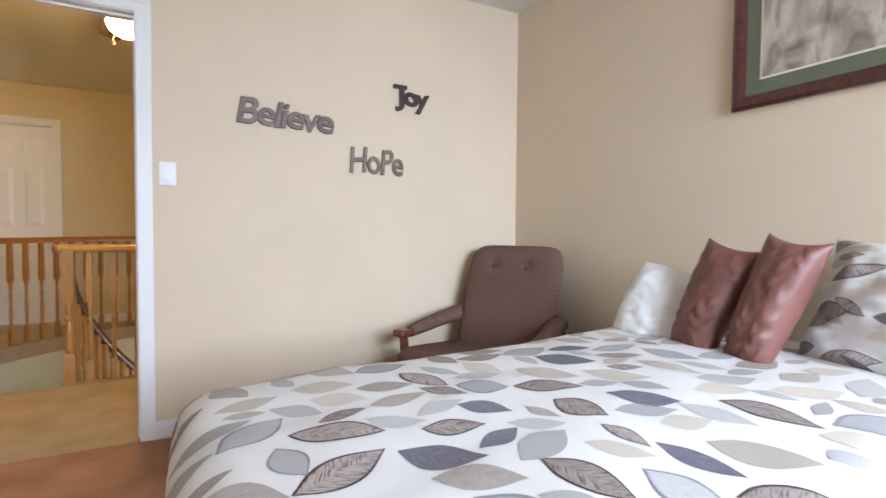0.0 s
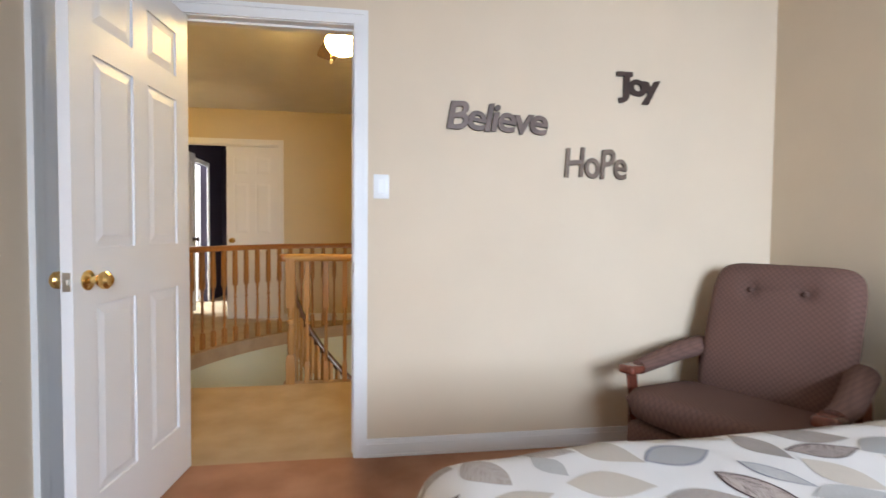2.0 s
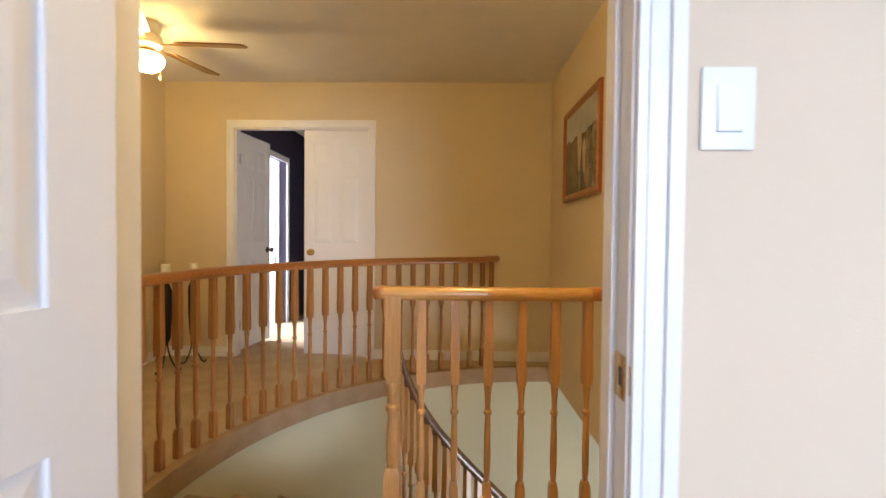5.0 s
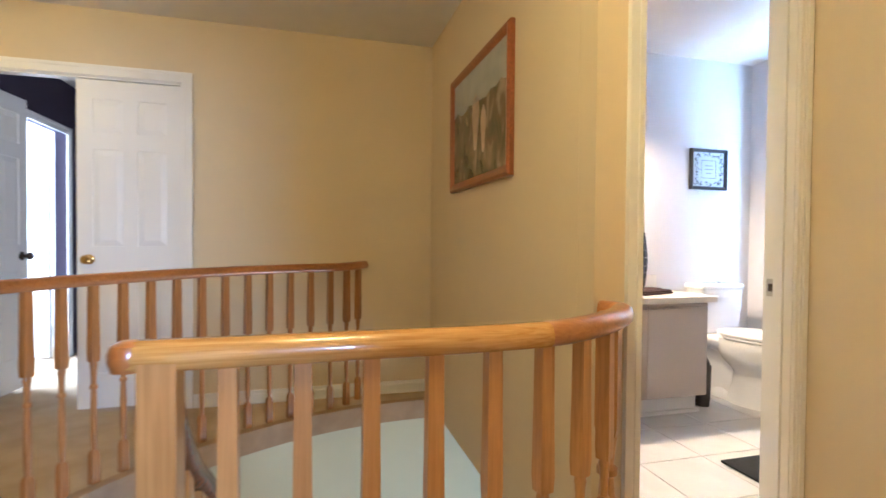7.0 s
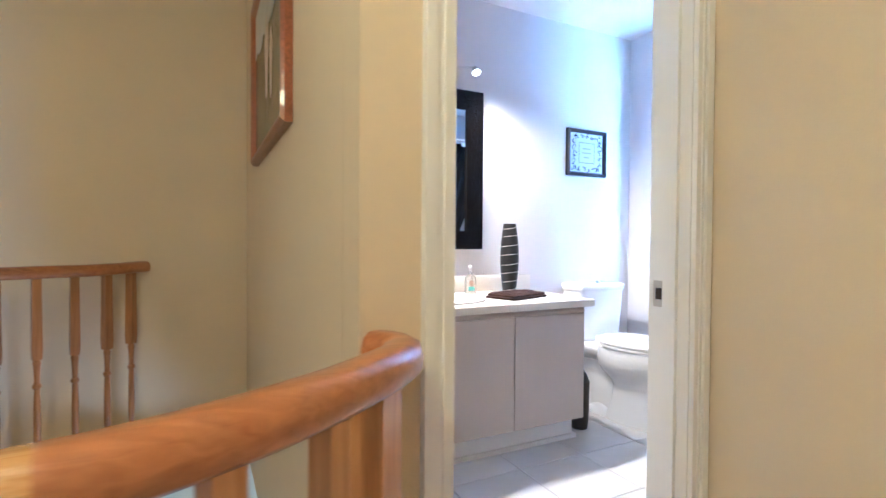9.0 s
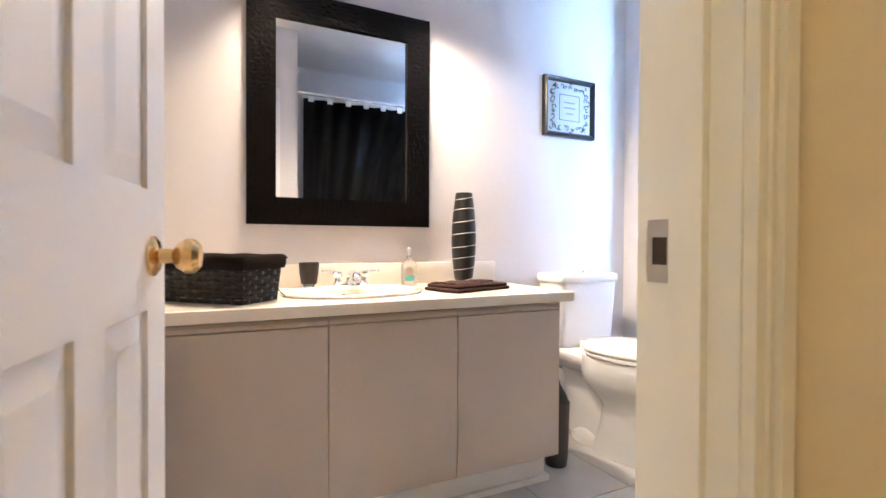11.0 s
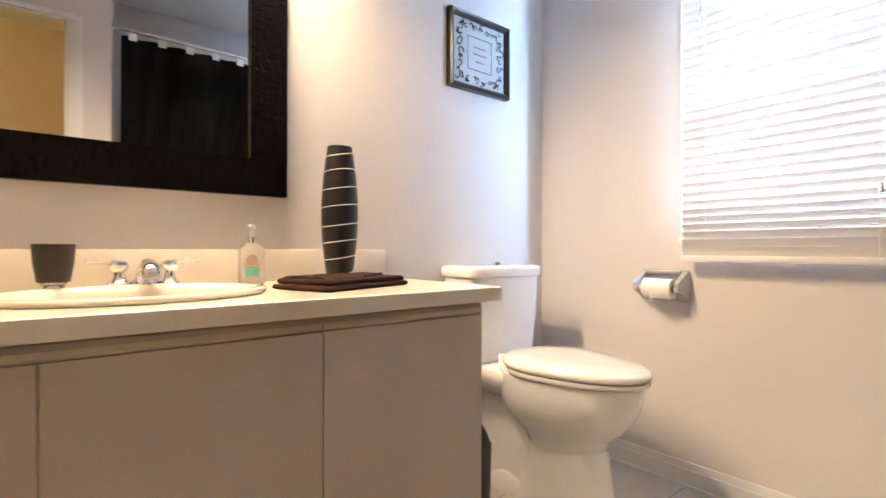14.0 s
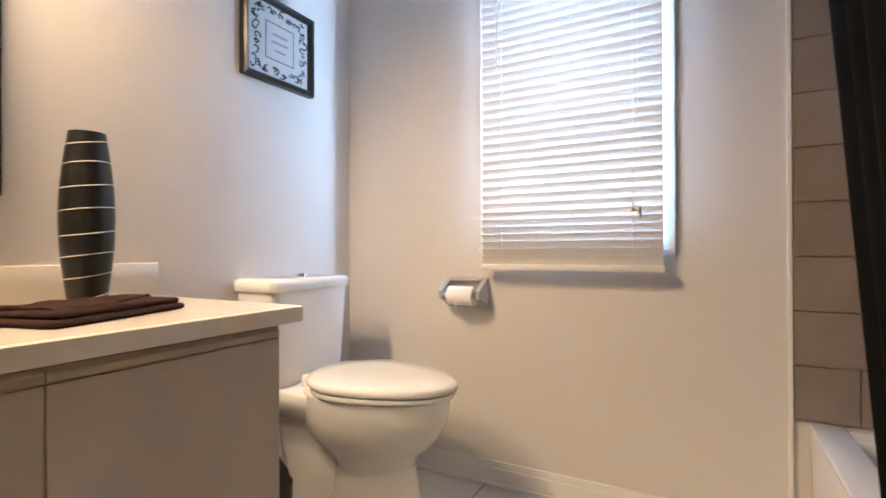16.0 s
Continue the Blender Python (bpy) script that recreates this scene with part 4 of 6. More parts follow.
def picture_frame(name, label, w, hgt, m, wood_mat, rim=0.05, depth=0.03, mats=(), art=None, inner=None):
    """Frame in the x-z plane about its centre, back at y=0, standing out along -y."""
    root = thing(name, label, "picture", m)
    prof = [(0, 0), (0, -depth * 0.7), (rim * 0.25, -depth), (rim * 0.6, -depth * 0.85), (rim, -depth * 0.45), (rim, 0)]
    for k in range(4):
        half, other = (w / 2, hgt / 2) if k % 2 == 0 else (hgt / 2, w / 2)
        rings = []
        for sgn in (-1, 1):
            rings.append([(sgn * (half - a), y, -(other - a)) for a, y in prof])
        part("frame_side", loft(rings), wood_mat, root, m=pose(0, 0, 0, 0, 90 * k, 0))
    inset, y = rim - 0.002, -depth * 0.42
    for i, (mm, width) in enumerate(mats):
        part("mount", boxes((-w / 2 + inset, y, -hgt / 2 + inset, w / 2 - inset, y + 0.004, hgt / 2 - inset)), mm, root)
        inset, y = inset + width, y - 0.0015
    part("print", boxes((-w / 2 + inset, y, -hgt / 2 + inset, w / 2 - inset, y + 0.001, hgt / 2 - inset)), art, root)
    return root


def art_material(name, stops, scale, detail=8, distort=1.0, stretch=(1, 1, 1)):
    m = material(name, (0.5, 0.5, 0.5), 0.25)
    n, l = m.node_tree.nodes, m.node_tree.links
    tc, mp, t, r = n.new("ShaderNodeTexCoord"), n.new("ShaderNodeMapping"), n.new("ShaderNodeTexNoise"), n.new("ShaderNodeValToRGB")
    mp.inputs["Scale"].default_value = stretch
    t.inputs["Scale"].default_value, t.inputs["Detail"].default_value, t.inputs["Distortion"].default_value = scale, detail, distort
    for i, (p, c) in enumerate(stops):
        e = r.color_ramp.elements[i] if i < 2 else r.color_ramp.elements.new(p)
        e.position, e.color = p, (*c, 1)
    l.new(tc.outputs["Object"], mp.inputs[0])
    l.new(mp.outputs[0], t.inputs["Vector"])
    l.new(t.outputs["Fac"], r.inputs[0])
    l.new(r.outputs[0], n["Principled BSDF"].inputs["Base Color"])
    return m


CHERRY_DARK = wood("dark_cherry_frame", (0.05, 0.015, 0.012), (0.10, 0.03, 0.022), 0.25, per_object=0.05)
GREEN_MAT = material("green_mount", (0.13, 0.14, 0.085), 0.9, vary=0.05)
CREAM_MAT = material("cream_mount", (0.70, 0.66, 0.56), 0.9)
SKETCH = art_material("sepia_townscape", [(0.3, (0.16, 0.12, 0.10)), (0.5, (0.42, 0.36, 0.28)), (0.62, (0.55, 0.50, 0.42)), (0.72, (0.33, 0.26, 0.20))], 9, stretch=(1.4, 1, 0.6))
picture_frame("framed_print", "sepia townscape print with green mount in a cherry frame", 0.98, 0.78, pose(BE, 0.825, 1.905, 0, 0, -90), CHERRY_DARK, 0.052, 0.03, ((GREEN_MAT, 0.055), (CREAM_MAT, 0.008)), SKETCH)


def armchair(m):
    """Low rocker-like chair: origin on the floor under the seat's middle, facing -y."""
    TWEED = bpy.data.materials.new("brown_woven_upholstery")
    TWEED.use_nodes = True
    n, l = TWEED.node_tree.nodes, TWEED.node_tree.links
    b = n["Principled BSDF"]
    b.inputs["Roughness"].default_value, b.inputs["Specular IOR Level"].default_value = 0.9, 0.2
    tc, mp, flat, ch = n.new("ShaderNodeTexCoord"), n.new("ShaderNodeMapping"), n.new("ShaderNodeMapping"), n.new("ShaderNodeTexVoronoi")
    flat.inputs["Scale"].default_value = (1, 0, 1)
    mp.inputs["Rotation"].default_value = (0, radians(45), 0)
    ch.inputs["Scale"].default_value, ch.inputs["Randomness"].default_value = 62, 0.0
    ramp = n.new("ShaderNodeValToRGB")
    ramp.color_ramp.elements[0].position, ramp.color_ramp.elements[1].position = 0.25, 0.6
    ramp.color_ramp.elements[0].color, ramp.color_ramp.elements[1].color = (0.152, 0.083, 0.064, 1), (0.116, 0.063, 0.050, 1)
    l.new(tc.outputs["Object"], flat.inputs[0])
    l.new(flat.outputs[0], mp.inputs[0])
    l.new(mp.outputs[0], ch.inputs["Vector"])
    l.new(ch.outputs["Distance"], ramp.inputs[0])
    l.new(ramp.outputs[0], b.inputs["Base Color"])
    bn = n.new("ShaderNodeBump")
    bn.inputs["Strength"].default_value, bn.inputs["Distance"].default_value = 0.25, 0.003
    l.new(ch.outputs["Distance"], bn.inputs["Height"])
    l.new(bn.outputs["Normal"], b.inputs["Normal"])
    MAHOG = wood("reddish_mahogany", (0.10, 0.025, 0.015), (0.20, 0.06, 0.035), 0.25, per_object=0.05)
    root = thing("armchair", "brown woven armchair with button-tufted back and mahogany arms", "armchair", m)

    def cushion(w0, w1, d, hgt, r, bulge, buttons=()):
        """Upholstered slab in x-z with thickness d; wider or narrower at the top."""
        nu, nv = 26, 26
        bm = bmesh.new()
        grid = {}
        for s in (0, 1):
            for i in range(nu + 1):
                for j in range(nv + 1):
                    u, v = 2 * i / nu - 1, 2 * j / nv - 1
                    half = (w0 + (w1 - w0) * (v + 1) / 2) / 2
                    # round the corners of the outline
                    q = max(abs(u), abs(v))
                    if q > 1e-6:
                        k = (abs(u) ** 7 + abs(v) ** 7) ** (1 / 7) / q
                    else:
                        k = 1
                    x, z = u * half / k, hgt / 2 + v * hgt / 2 / k
                    e = ((1 - abs(u) ** 10) * (1 - abs(v) ** 10)) ** 0.3
                    y = (d / 2) * e + bulge * (1 - u * u) * (1 - v * v)
                    for bx, bz in buttons:
                        g = math.hypot(x - bx, (z - bz))
                        y -= 0.022 * math.exp(-(g / 0.03) ** 2) + 0.008 * math.exp(-((z - bz) / 0.02) ** 2) * math.exp(-((x) / 0.14) ** 4)
                    grid[s, i, j] = bm.verts.new((x, -y if s == 0 else d / 2 * e * 0.6, z))
        for s in (0, 1):
            for i in range(nu):
                for j in range(nv):
                    f = [grid[s, i, j], grid[s, i + 1, j], grid[s, i + 1, j + 1], grid[s, i, j + 1]]
                    bm.faces.new(f if s == 0 else f[::-1])
        bmesh.ops.remove_doubles(bm, verts=bm.verts[:], dist=0.0006)
        return bm

    part("backrest", cushion(0.56, 0.56, 0.11, 0.66, 0.06, 0.015, ((-0.10, 0.53), (0.10, 0.53))), TWEED, root, smooth=True, m=pose(0, 0.185, 0.257, -17), angle=60)
    for bx in (-0.10, 0.10):
        part("button", lathe([(0.0, 0.008), (0.008, 0.006), (0.012, 0), (0.0, -0.004)], 14), TWEED, root, "covered tufting button", True, pose(bx, 0.185, 0.257, -17) @ pose(0, -0.049, 0.53, 90))
    part("seat", cushion(0.66, 0.62, 0.15, 0.58, 0.05, 0.02), TWEED, root, smooth=True, m=pose(0, 0.24, 0.30, 0, 0, 0) @ pose(0, 0, 0, 84, 0, 0), angle=60)
    part("seat_base", rounded(-0.30, -0.29, 0.06, 0.30, 0.30, 0.262, 0.03, 3), TWEED, root, "upholstered base under the seat", True)
    for s in (-1, 1):
        pad = spline([(s * 0.29, 0.26, 0.50), (s * 0.315, 0.12, 0.485), (s * 0.335, -0.04, 0.458), (s * 0.335, -0.15, 0.445)], 6)
        rings, m_ = [], len(pad) - 1
        for i, p in enumerate(pad):
            f = 1.25 - 0.45 * i / m_
            rings.append([(p.x + 0.044 * f * math.cos(a), p.y, p.z + 0.036 * f * math.sin(a)) for a in np.linspace(0, 2 * math.pi, 16, endpoint=False)])
        part("arm_pad", loft(rings), TWEED, root, smooth=True, angle=60)
        part("arm_tip", rounded(-0.036, -0.10, -0.018, 0.036, 0.0, 0.020, 0.014, 3), MAHOG, root, "polished mahogany arm end", True, pose(s * 0.335, -0.145, 0.442, -4))
        part("arm_post", sweep([(s * 0.325, -0.185, 0.05), (s * 0.325, -0.19, 0.28), (s * 0.335, -0.195, 0.43)], [(-0.016, -0.020), (0.016, -0.020), (0.016, 0.020), (-0.016, 0.020)]), MAHOG, root)
        part("rear_post", sweep([(s * 0.30, 0.30, 0.05), (s * 0.29, 0.28, 0.48)], [(-0.016, -0.02), (0.016, -0.02), (0.016, 0.02), (-0.016, 0.02)]), MAHOG, root)
        for y in (-0.22, 0.24):
            part("foot", lathe([(0, 0), (0.022, 0), (0.028, 0.06), (0, 0.06)], 14), MAHOG, root, smooth=True, m=pose(s * 0.25, y, 0))
    return root


chair = armchair(pose(1.345, 2.265, 0, 0, 0, -64))
chair.scale = (1.08, 1.08, 1.06)


def window_unit(name, label, m, w, hgt, blind=False):
    """White frame with a mullion: opening in x-z from the origin, depth along y."""
    root = thing(name, label, "window", m, kind="structure")
    f = 0.045
    part("window_frame", boxes((0, 0, 0, f, 0.07, hgt), (w - f, 0, 0, w, 0.07, hgt), (f, 0, 0, w - f, 0.07, f), (f, 0, hgt - f, w - f, 0.07, hgt), (w / 2 - 0.02, 0.01, f, w / 2 + 0.02, 0.06, hgt - f)), WHITE, root)
    for x0, x1 in ((f, w / 2 - 0.02), (w / 2 + 0.02, w - f)):
        p = part("pane", boxes((x0, 0.03, f, x1, 0.034, hgt - f)), GLASS, root)
        p.visible_shadow = False
    part("window_sill", boxes((-0.02, -0.06, -0.022, w + 0.02, 0.0, 0.0)), WHITE, root)
    return root


GLASS = material("window_glass", (1, 1, 1), 0.02)
GLASS.node_tree.nodes["Principled BSDF"].inputs["Transmission Weight"].default_value = 1.0
GLASS.node_tree.nodes["Principled BSDF"].inputs["IOR"].default_value = 1.45
window_unit("window_1", "white bedroom window letting in daylight", pose(WX1, BS - 0.02, WZ0, 0, 0, 180), WX1 - WX0, WZ1 - WZ0)

# ---------------------------------------------------------------- landing: railings
BALUSTER_H = 0.875


def baluster_mesh(name, mat, hgt=BALUSTER_H, a=0.0165):
    """Square shoulder above, turned shaft with beads, square foot."""
    bm = bmesh.new()

    def square(r, z):
        return [(-r, -r, z), (r, -r, z), (r, r, z), (-r, r, z)]

    loft([square(a, hgt * 0.60), square(a * 1.12, hgt * 0.64), square(a * 1.02, hgt * 0.8), square(a * 0.95, hgt)], bm)
    loft([square(a * 1.02, 0), square(a * 1.02, hgt * 0.14), square(a * 0.7, hgt * 0.165)], bm)
    lathe([(a * 0.5, hgt * 0.16), (a * 0.74, hgt * 0.20), (a * 0.84, hgt * 0.26), (a * 0.78, hgt * 0.38), (a * 0.66, hgt * 0.455), (a * 0.62, hgt * 0.462), (a * 0.98, hgt * 0.47), (a * 0.98, hgt * 0.482), (a * 0.62, hgt * 0.49), (a * 0.66, hgt * 0.53), (a * 0.80, hgt * 0.572), (a * 0.95, hgt * 0.585), (a * 0.7, hgt * 0.60), (a * 0.9, hgt * 0.61)], 12, bm)
    return mesh_of(name, bm, mat, True, 30)


def newel_mesh(name, mat, hgt):
    bm = bmesh.new()
    a = 0.031

    def square(r, z):
        return [(-r, -r, z), (r, -r, z), (r, r, z), (-r, r, z)]

    loft([square(a * 0.75, hgt * 0.60), square(a, hgt * 0.64), square(a, hgt)], bm)
    loft([square(a, 0), square(a, hgt * 0.20), square(a * 0.75, hgt * 0.23)], bm)
    lathe([(a * 0.6, hgt * 0.22), (a * 0.84, hgt * 0.26), (a * 0.8, hgt * 0.40), (a * 0.62, hgt * 0.47), (a * 0.95, hgt * 0.48), (a * 0.95, hgt * 0.50), (a * 0.62, hgt * 0.51), (a * 0.78, hgt * 0.57), (a * 0.9, hgt * 0.60), (a * 0.7, hgt * 0.62)], 18, bm)
    return mesh_of(name, bm, mat, True, 30)


BAL, NEW = baluster_mesh("baluster", OAK), newel_mesh("newel", OAK, 0.885)
# darker copy of the oak, for the curved railing only
AMBER = wood("amber_oak", (0.26, 0.105, 0.028), (0.41, 0.19, 0.056))
AMBER_SET = (baluster_mesh("baluster", AMBER), newel_mesh("newel", AMBER, 0.885))
HAND = [(-0.030, -0.020), (-0.022, -0.028), (0.022, -0.028), (0.030, -0.020), (0.032, -0.002), (0.026, 0.016), (0.012, 0.024), (-0.012, 0.024), (-0.026, 0.016), (-0.032, -0.002)]
RAIL_Z = 0.905


def railing(name, label, path, spacing, mat, newels=(), start=0.07, skip_end=0.05, split=None, lift=(0.0, 0.0), meshes=None):
    """lift: how far the handrail stands above its usual height at the start and at the end."""
    root = thing(name, label, "railing")
    baluster, newel = meshes or (BAL, NEW)
    path = [Vector(p) for p in path]
    last = len(path) - 1
    line = [(p.x, p.y, RAIL_Z - 0.02 + lift[0] + (lift[1] - lift[0]) * i / last) for i, p in enumerate(path)]
    cut = max(range(len(path)), key=lambda i: -abs(path[i].x - split)) if split is not None else 0
    if cut:
        part("handrail", sweep(line, HAND, None, 0, cut + 1), OAK_GOLD, root, "glossy golden oak handrail", True, angle=50)
    part("handrail", sweep(line, HAND, None, cut), mat, root, "glossy amber oak handrail", True, angle=50)
    e = path[0]
    part("rail_end", lathe([(0, -0.03), (0.028, -0.028), (0.033, -0.012), (0.033, 0.004), (0.028, 0.018), (0.014, 0.0245), (0, 0.0245)], 20), mat, root, "rounded amber end cap", True, pose(e.x, e.y, line[0][2]))
    acc, total = 0.0, sum((b - a).length for a, b in zip(path, path[1:]))
    want = start
    for a, b in zip(path, path[1:]):
        d = (b - a).length
        while want <= acc + d and want < total - skip_end:
            p = a.lerp(b, (want - acc) / d)
            ob = new("baluster", baluster)
            ob.parent = root
            tall = 1 + (lift[0] + (lift[1] - lift[0]) * want / total) / BALUSTER_H
            ob.matrix_basis = pose(p.x, p.y, 0.004, 0, 0, math.degrees(math.atan2(b.y - a.y, b.x - a.x))) @ Matrix.Diagonal((1, 1, tall, 1))
            want += spacing
        acc += d
    for x, y, yaw in newels:
        ob = new("newel", newel)
        ob.parent = root
        ob.matrix_basis = pose(x, y, 0.0, 0, 0, yaw) @ Matrix.Diagonal((1, 1, 1 + lift[0] / 0.885, 1))
    return root


RR = CR + 0.035
curve = [(CX + RR * math.cos(a), CY + RR * math.sin(a), 0) for a in np.linspace(math.radians(182), math.radians(106), 40)]
curve += [tuple(p) for p in spline([curve[-1], (-0.20, 6.33, 0), (-0.115, 6.465, 0)], 6)[1:]]
curve = [(CX - RR + 0.006, 3.90, 0)] + curve
railing("stair_railing", "curved oak landing railing with turned balusters", curve, 0.1285, OAK_DARK, ((CX - RR + 0.006, 3.945, 0),), 0.167, 0.06, None, (0.018, 0.040), AMBER_SET)
short = spline(SHORT_RAIL, 6)
railing("stair_railing", "short honey oak railing ending at the bathroom doorway", short, 0.1305, OAK_DARK, ((-0.725, 4.0, 0), (0.36, 4.262, 45)), 0.161, 0.19, 0.04, (0.008, 0.008))


def stairs():
    """Winding carpeted flight with its inner handrail."""
    root = thing("staircase", "curved carpeted staircase with an oak inner rail", "staircase")
    step, rise = radians(9.8), 0.183
    r0, r1 = 1.0, CR - 0.005
    rail_pts = []
    for k in range(15):
        a0 = radians(183) - step * k
        z = -rise * (k + 1)
        bm = bmesh.new()
        rings = []
        for a in np.linspace(a0, a0 - step * 1.12, 5):
            c, s = math.cos(a), math.sin(a)
            rings.append([(CX + r0 * c, CY + r0 * s, z - 0.2), (CX + r1 * c, CY + r1 * s, z - 0.2), (CX + r1 * c, CY + r1 * s, z), (CX + r0 * c, CY + r0 * s, z)])
        part("step", loft(rings, bm), CARPET, root)
        for q in (0.25, 0.75):
            a = a0 - step * q
            ob = new("baluster", BAL)
            ob.parent = root
            ob.matrix_basis = pose(CX + (r0 + 0.03) * math.cos(a), CY + (r0 + 0.03) * math.sin(a), z - rise * (q - 0.25) * 0.9, 0, 0, math.degrees(a))
            rail_pts.append((CX + (r0 + 0.03) * math.cos(a), CY + (r0 + 0.03) * math.sin(a), z - rise * (q - 0.25) + BALUSTER_H))
    start = [(-0.735, 4.05, 0.84), (-0.745, 4.12, 0.76)]
    part("handrail", sweep(spline(start + rail_pts[1:], 3), HAND), RAIL_DARK, root, "dark stained inner handrail", True, angle=50)
    return root


RAIL_DARK = wood("walnut_rail", (0.09, 0.035, 0.015), (0.17, 0.07, 0.03), 0.25, per_object=0.02)
stairs()


# ---------------------------------------------------------------- landing: lamps, painting, candle stands
GLOBE = glow("lit_opal_glass", (1.0, 0.68, 0.24), 54.0)
GLOBE_BRIGHT = glow("bright_opal_glass", (1.0, 0.68, 0.24), 112.0)
FAN_WHITE = material("cream_fan_enamel", (0.70, 0.62, 0.48), 0.35)
BLADE = wood("oak_fan_blade", (0.15, 0.08, 0.03), (0.26, 0.15, 0.06), 0.4, grain=(2, 14, 2), per_object=0.05)


def ceiling_fan(m, turn, globe):
    root = thing("ceiling_fan", "cream ceiling fan with wooden blades and a lit globe", "ceiling fan", m, "landing ceiling fans")
    part("canopy", lathe([(0, 0), (0.082, 0), (0.088, -0.02), (0.084, -0.055), (0.068, -0.075), (0, -0.075)], 32), FAN_WHITE, root, smooth=True)
    part("motor", lathe([(0.062, -0.075), (0.088, -0.09), (0.095, -0.115), (0.088, -0.15), (0.06, -0.165), (0, -0.165)], 32), FAN_WHITE, root, smooth=True)
    part("light_fitter", lathe([(0.05, -0.165), (0.056, -0.175), (0.054, -0.197), (0.045, -0.202), (0, -0.202)], 24), BRASS, root, "brass light fitter", True)
    part("globe", lathe([(0.05, -0.203), (0.084, -0.208), (0.102, -0.222), (0.106, -0.240), (0.098, -0.272), (0.072, -0.302), (0.036, -0.318), (0, -0.322)], 32), globe, root, "glowing white glass globe", True)
    for k in range(5):
        a = turn + 72 * k
        bm = bmesh.new()
        rings = []
        for s, w in ((0.19, 0.045), (0.22, 0.056), (0.38, 0.063), (0.56, 0.068), (0.615, 0.062), (0.635, 0.036)):
            rings.append([(s, -w, -0.004), (s, w, -0.004), (s, w, 0.004), (s, -w, 0.004)])
        blade = part("blade", loft(rings, bm), BLADE, root, m=pose(0, 0, -0.135, 0, 0, a) @ pose(0, 0, 0, 11, 0, 0))
        part("blade_iron", boxes((0.10, -0.014, -0.008, 0.24, 0.014, -0.0045), (0.21, -0.034, -0.0082, 0.245, 0.034, -0.0047)), BRASS, blade, "brass blade iron")
    for dx, dy, n in ((0.058, 0.02, 0.14), (-0.05, -0.035, 0.16)):
        part("pull_chain", tube([(dx, dy, -0.2), (dx * 1.25, dy * 1.25, -0.205), (dx * 1.3, dy * 1.3, -0.2 - n)], 0.0016, 6), BRASS, root, smooth=True)
        part("chain_pull", lathe([(0, 0), (0.006, -0.004), (0.009, -0.02), (0.006, -0.032), (0, -0.034)], 12), FAN_WHITE, root, smooth=True, m=pose(dx * 1.3, dy * 1.3, -0.2 - n))
    return root


ceiling_fan(pose(FAN_A[0], FAN_A[1], TOP), 5, GLOBE)
ceiling_fan(pose(FAN_B[0], FAN_B[1], TOP), 33, GLOBE_BRIGHT)

OAK_FRAME = wood("red_oak_frame", (0.17, 0.046, 0.012), (0.32, 0.095, 0.026), 0.3, per_object=0.08)
FARM = art_material("dark_landscape_painting", [(0.30, (0.05, 0.045, 0.03)), (0.46, (0.11, 0.10, 0.06)), (0.56, (0.16, 0.12, 0.075)), (0.66, (0.30, 0.24, 0.18))], 6, stretch=(1.6, 1, 0.8))
SKYPAINT = material("painted_grey_sky", (0.34, 0.36, 0.36), 0.3, vary=0.15, scale=9)
PALE = material("painted_pale_strokes", (0.42, 0.33, 0.25), 0.3, vary=0.2, scale=20)
pf = picture_frame("framed_painting", "dark landscape painting in a red oak frame", 0.905, 0.668, pose(PX, 5.427, 1.715, 0, 0, -90), OAK_FRAME, 0.05, 0.032, (), FARM)
sky_bm = bmesh.new()
top = [(-0.40 + 0.8 * i / 12, 0.285) for i in range(13)]
low = [(-0.40 + 0.8 * i / 12, 0.10 + 0.05 * noise.noise(Vector((i * 0.6, 2, 3)))) for i in range(13)]
loft([[(x, -0.0150, z) for x, z in top + low[::-1]], [(x, -0.0146, z) for x, z in top + low[::-1]]], sky_bm)
part("painted_sky", sky_bm, SKYPAINT, pf)
for ox, oz, sx, sz in ((-0.02, 0.0, 0.05, 0.15), (0.10, -0.06, 0.035, 0.12)):
    bm = bmesh.new()
    ring = [(ox + sx * math.cos(a) * (1 + 0.25 * math.sin(3 * a)), oz + sz * math.sin(a)) for a in np.linspace(0, 2 * math.pi, 18, endpoint=False)]
    loft([[(x, -0.0150, z) for x, z in ring], [(x, -0.0146, z) for x, z in ring]], bm)
    part("painted_shape", bm, PALE, pf)

IRON = material("black_iron", (0.015, 0.015, 0.015), 0.5, 0.5)
WAX = material("white_wax", (0.80, 0.76, 0.66), 0.5)


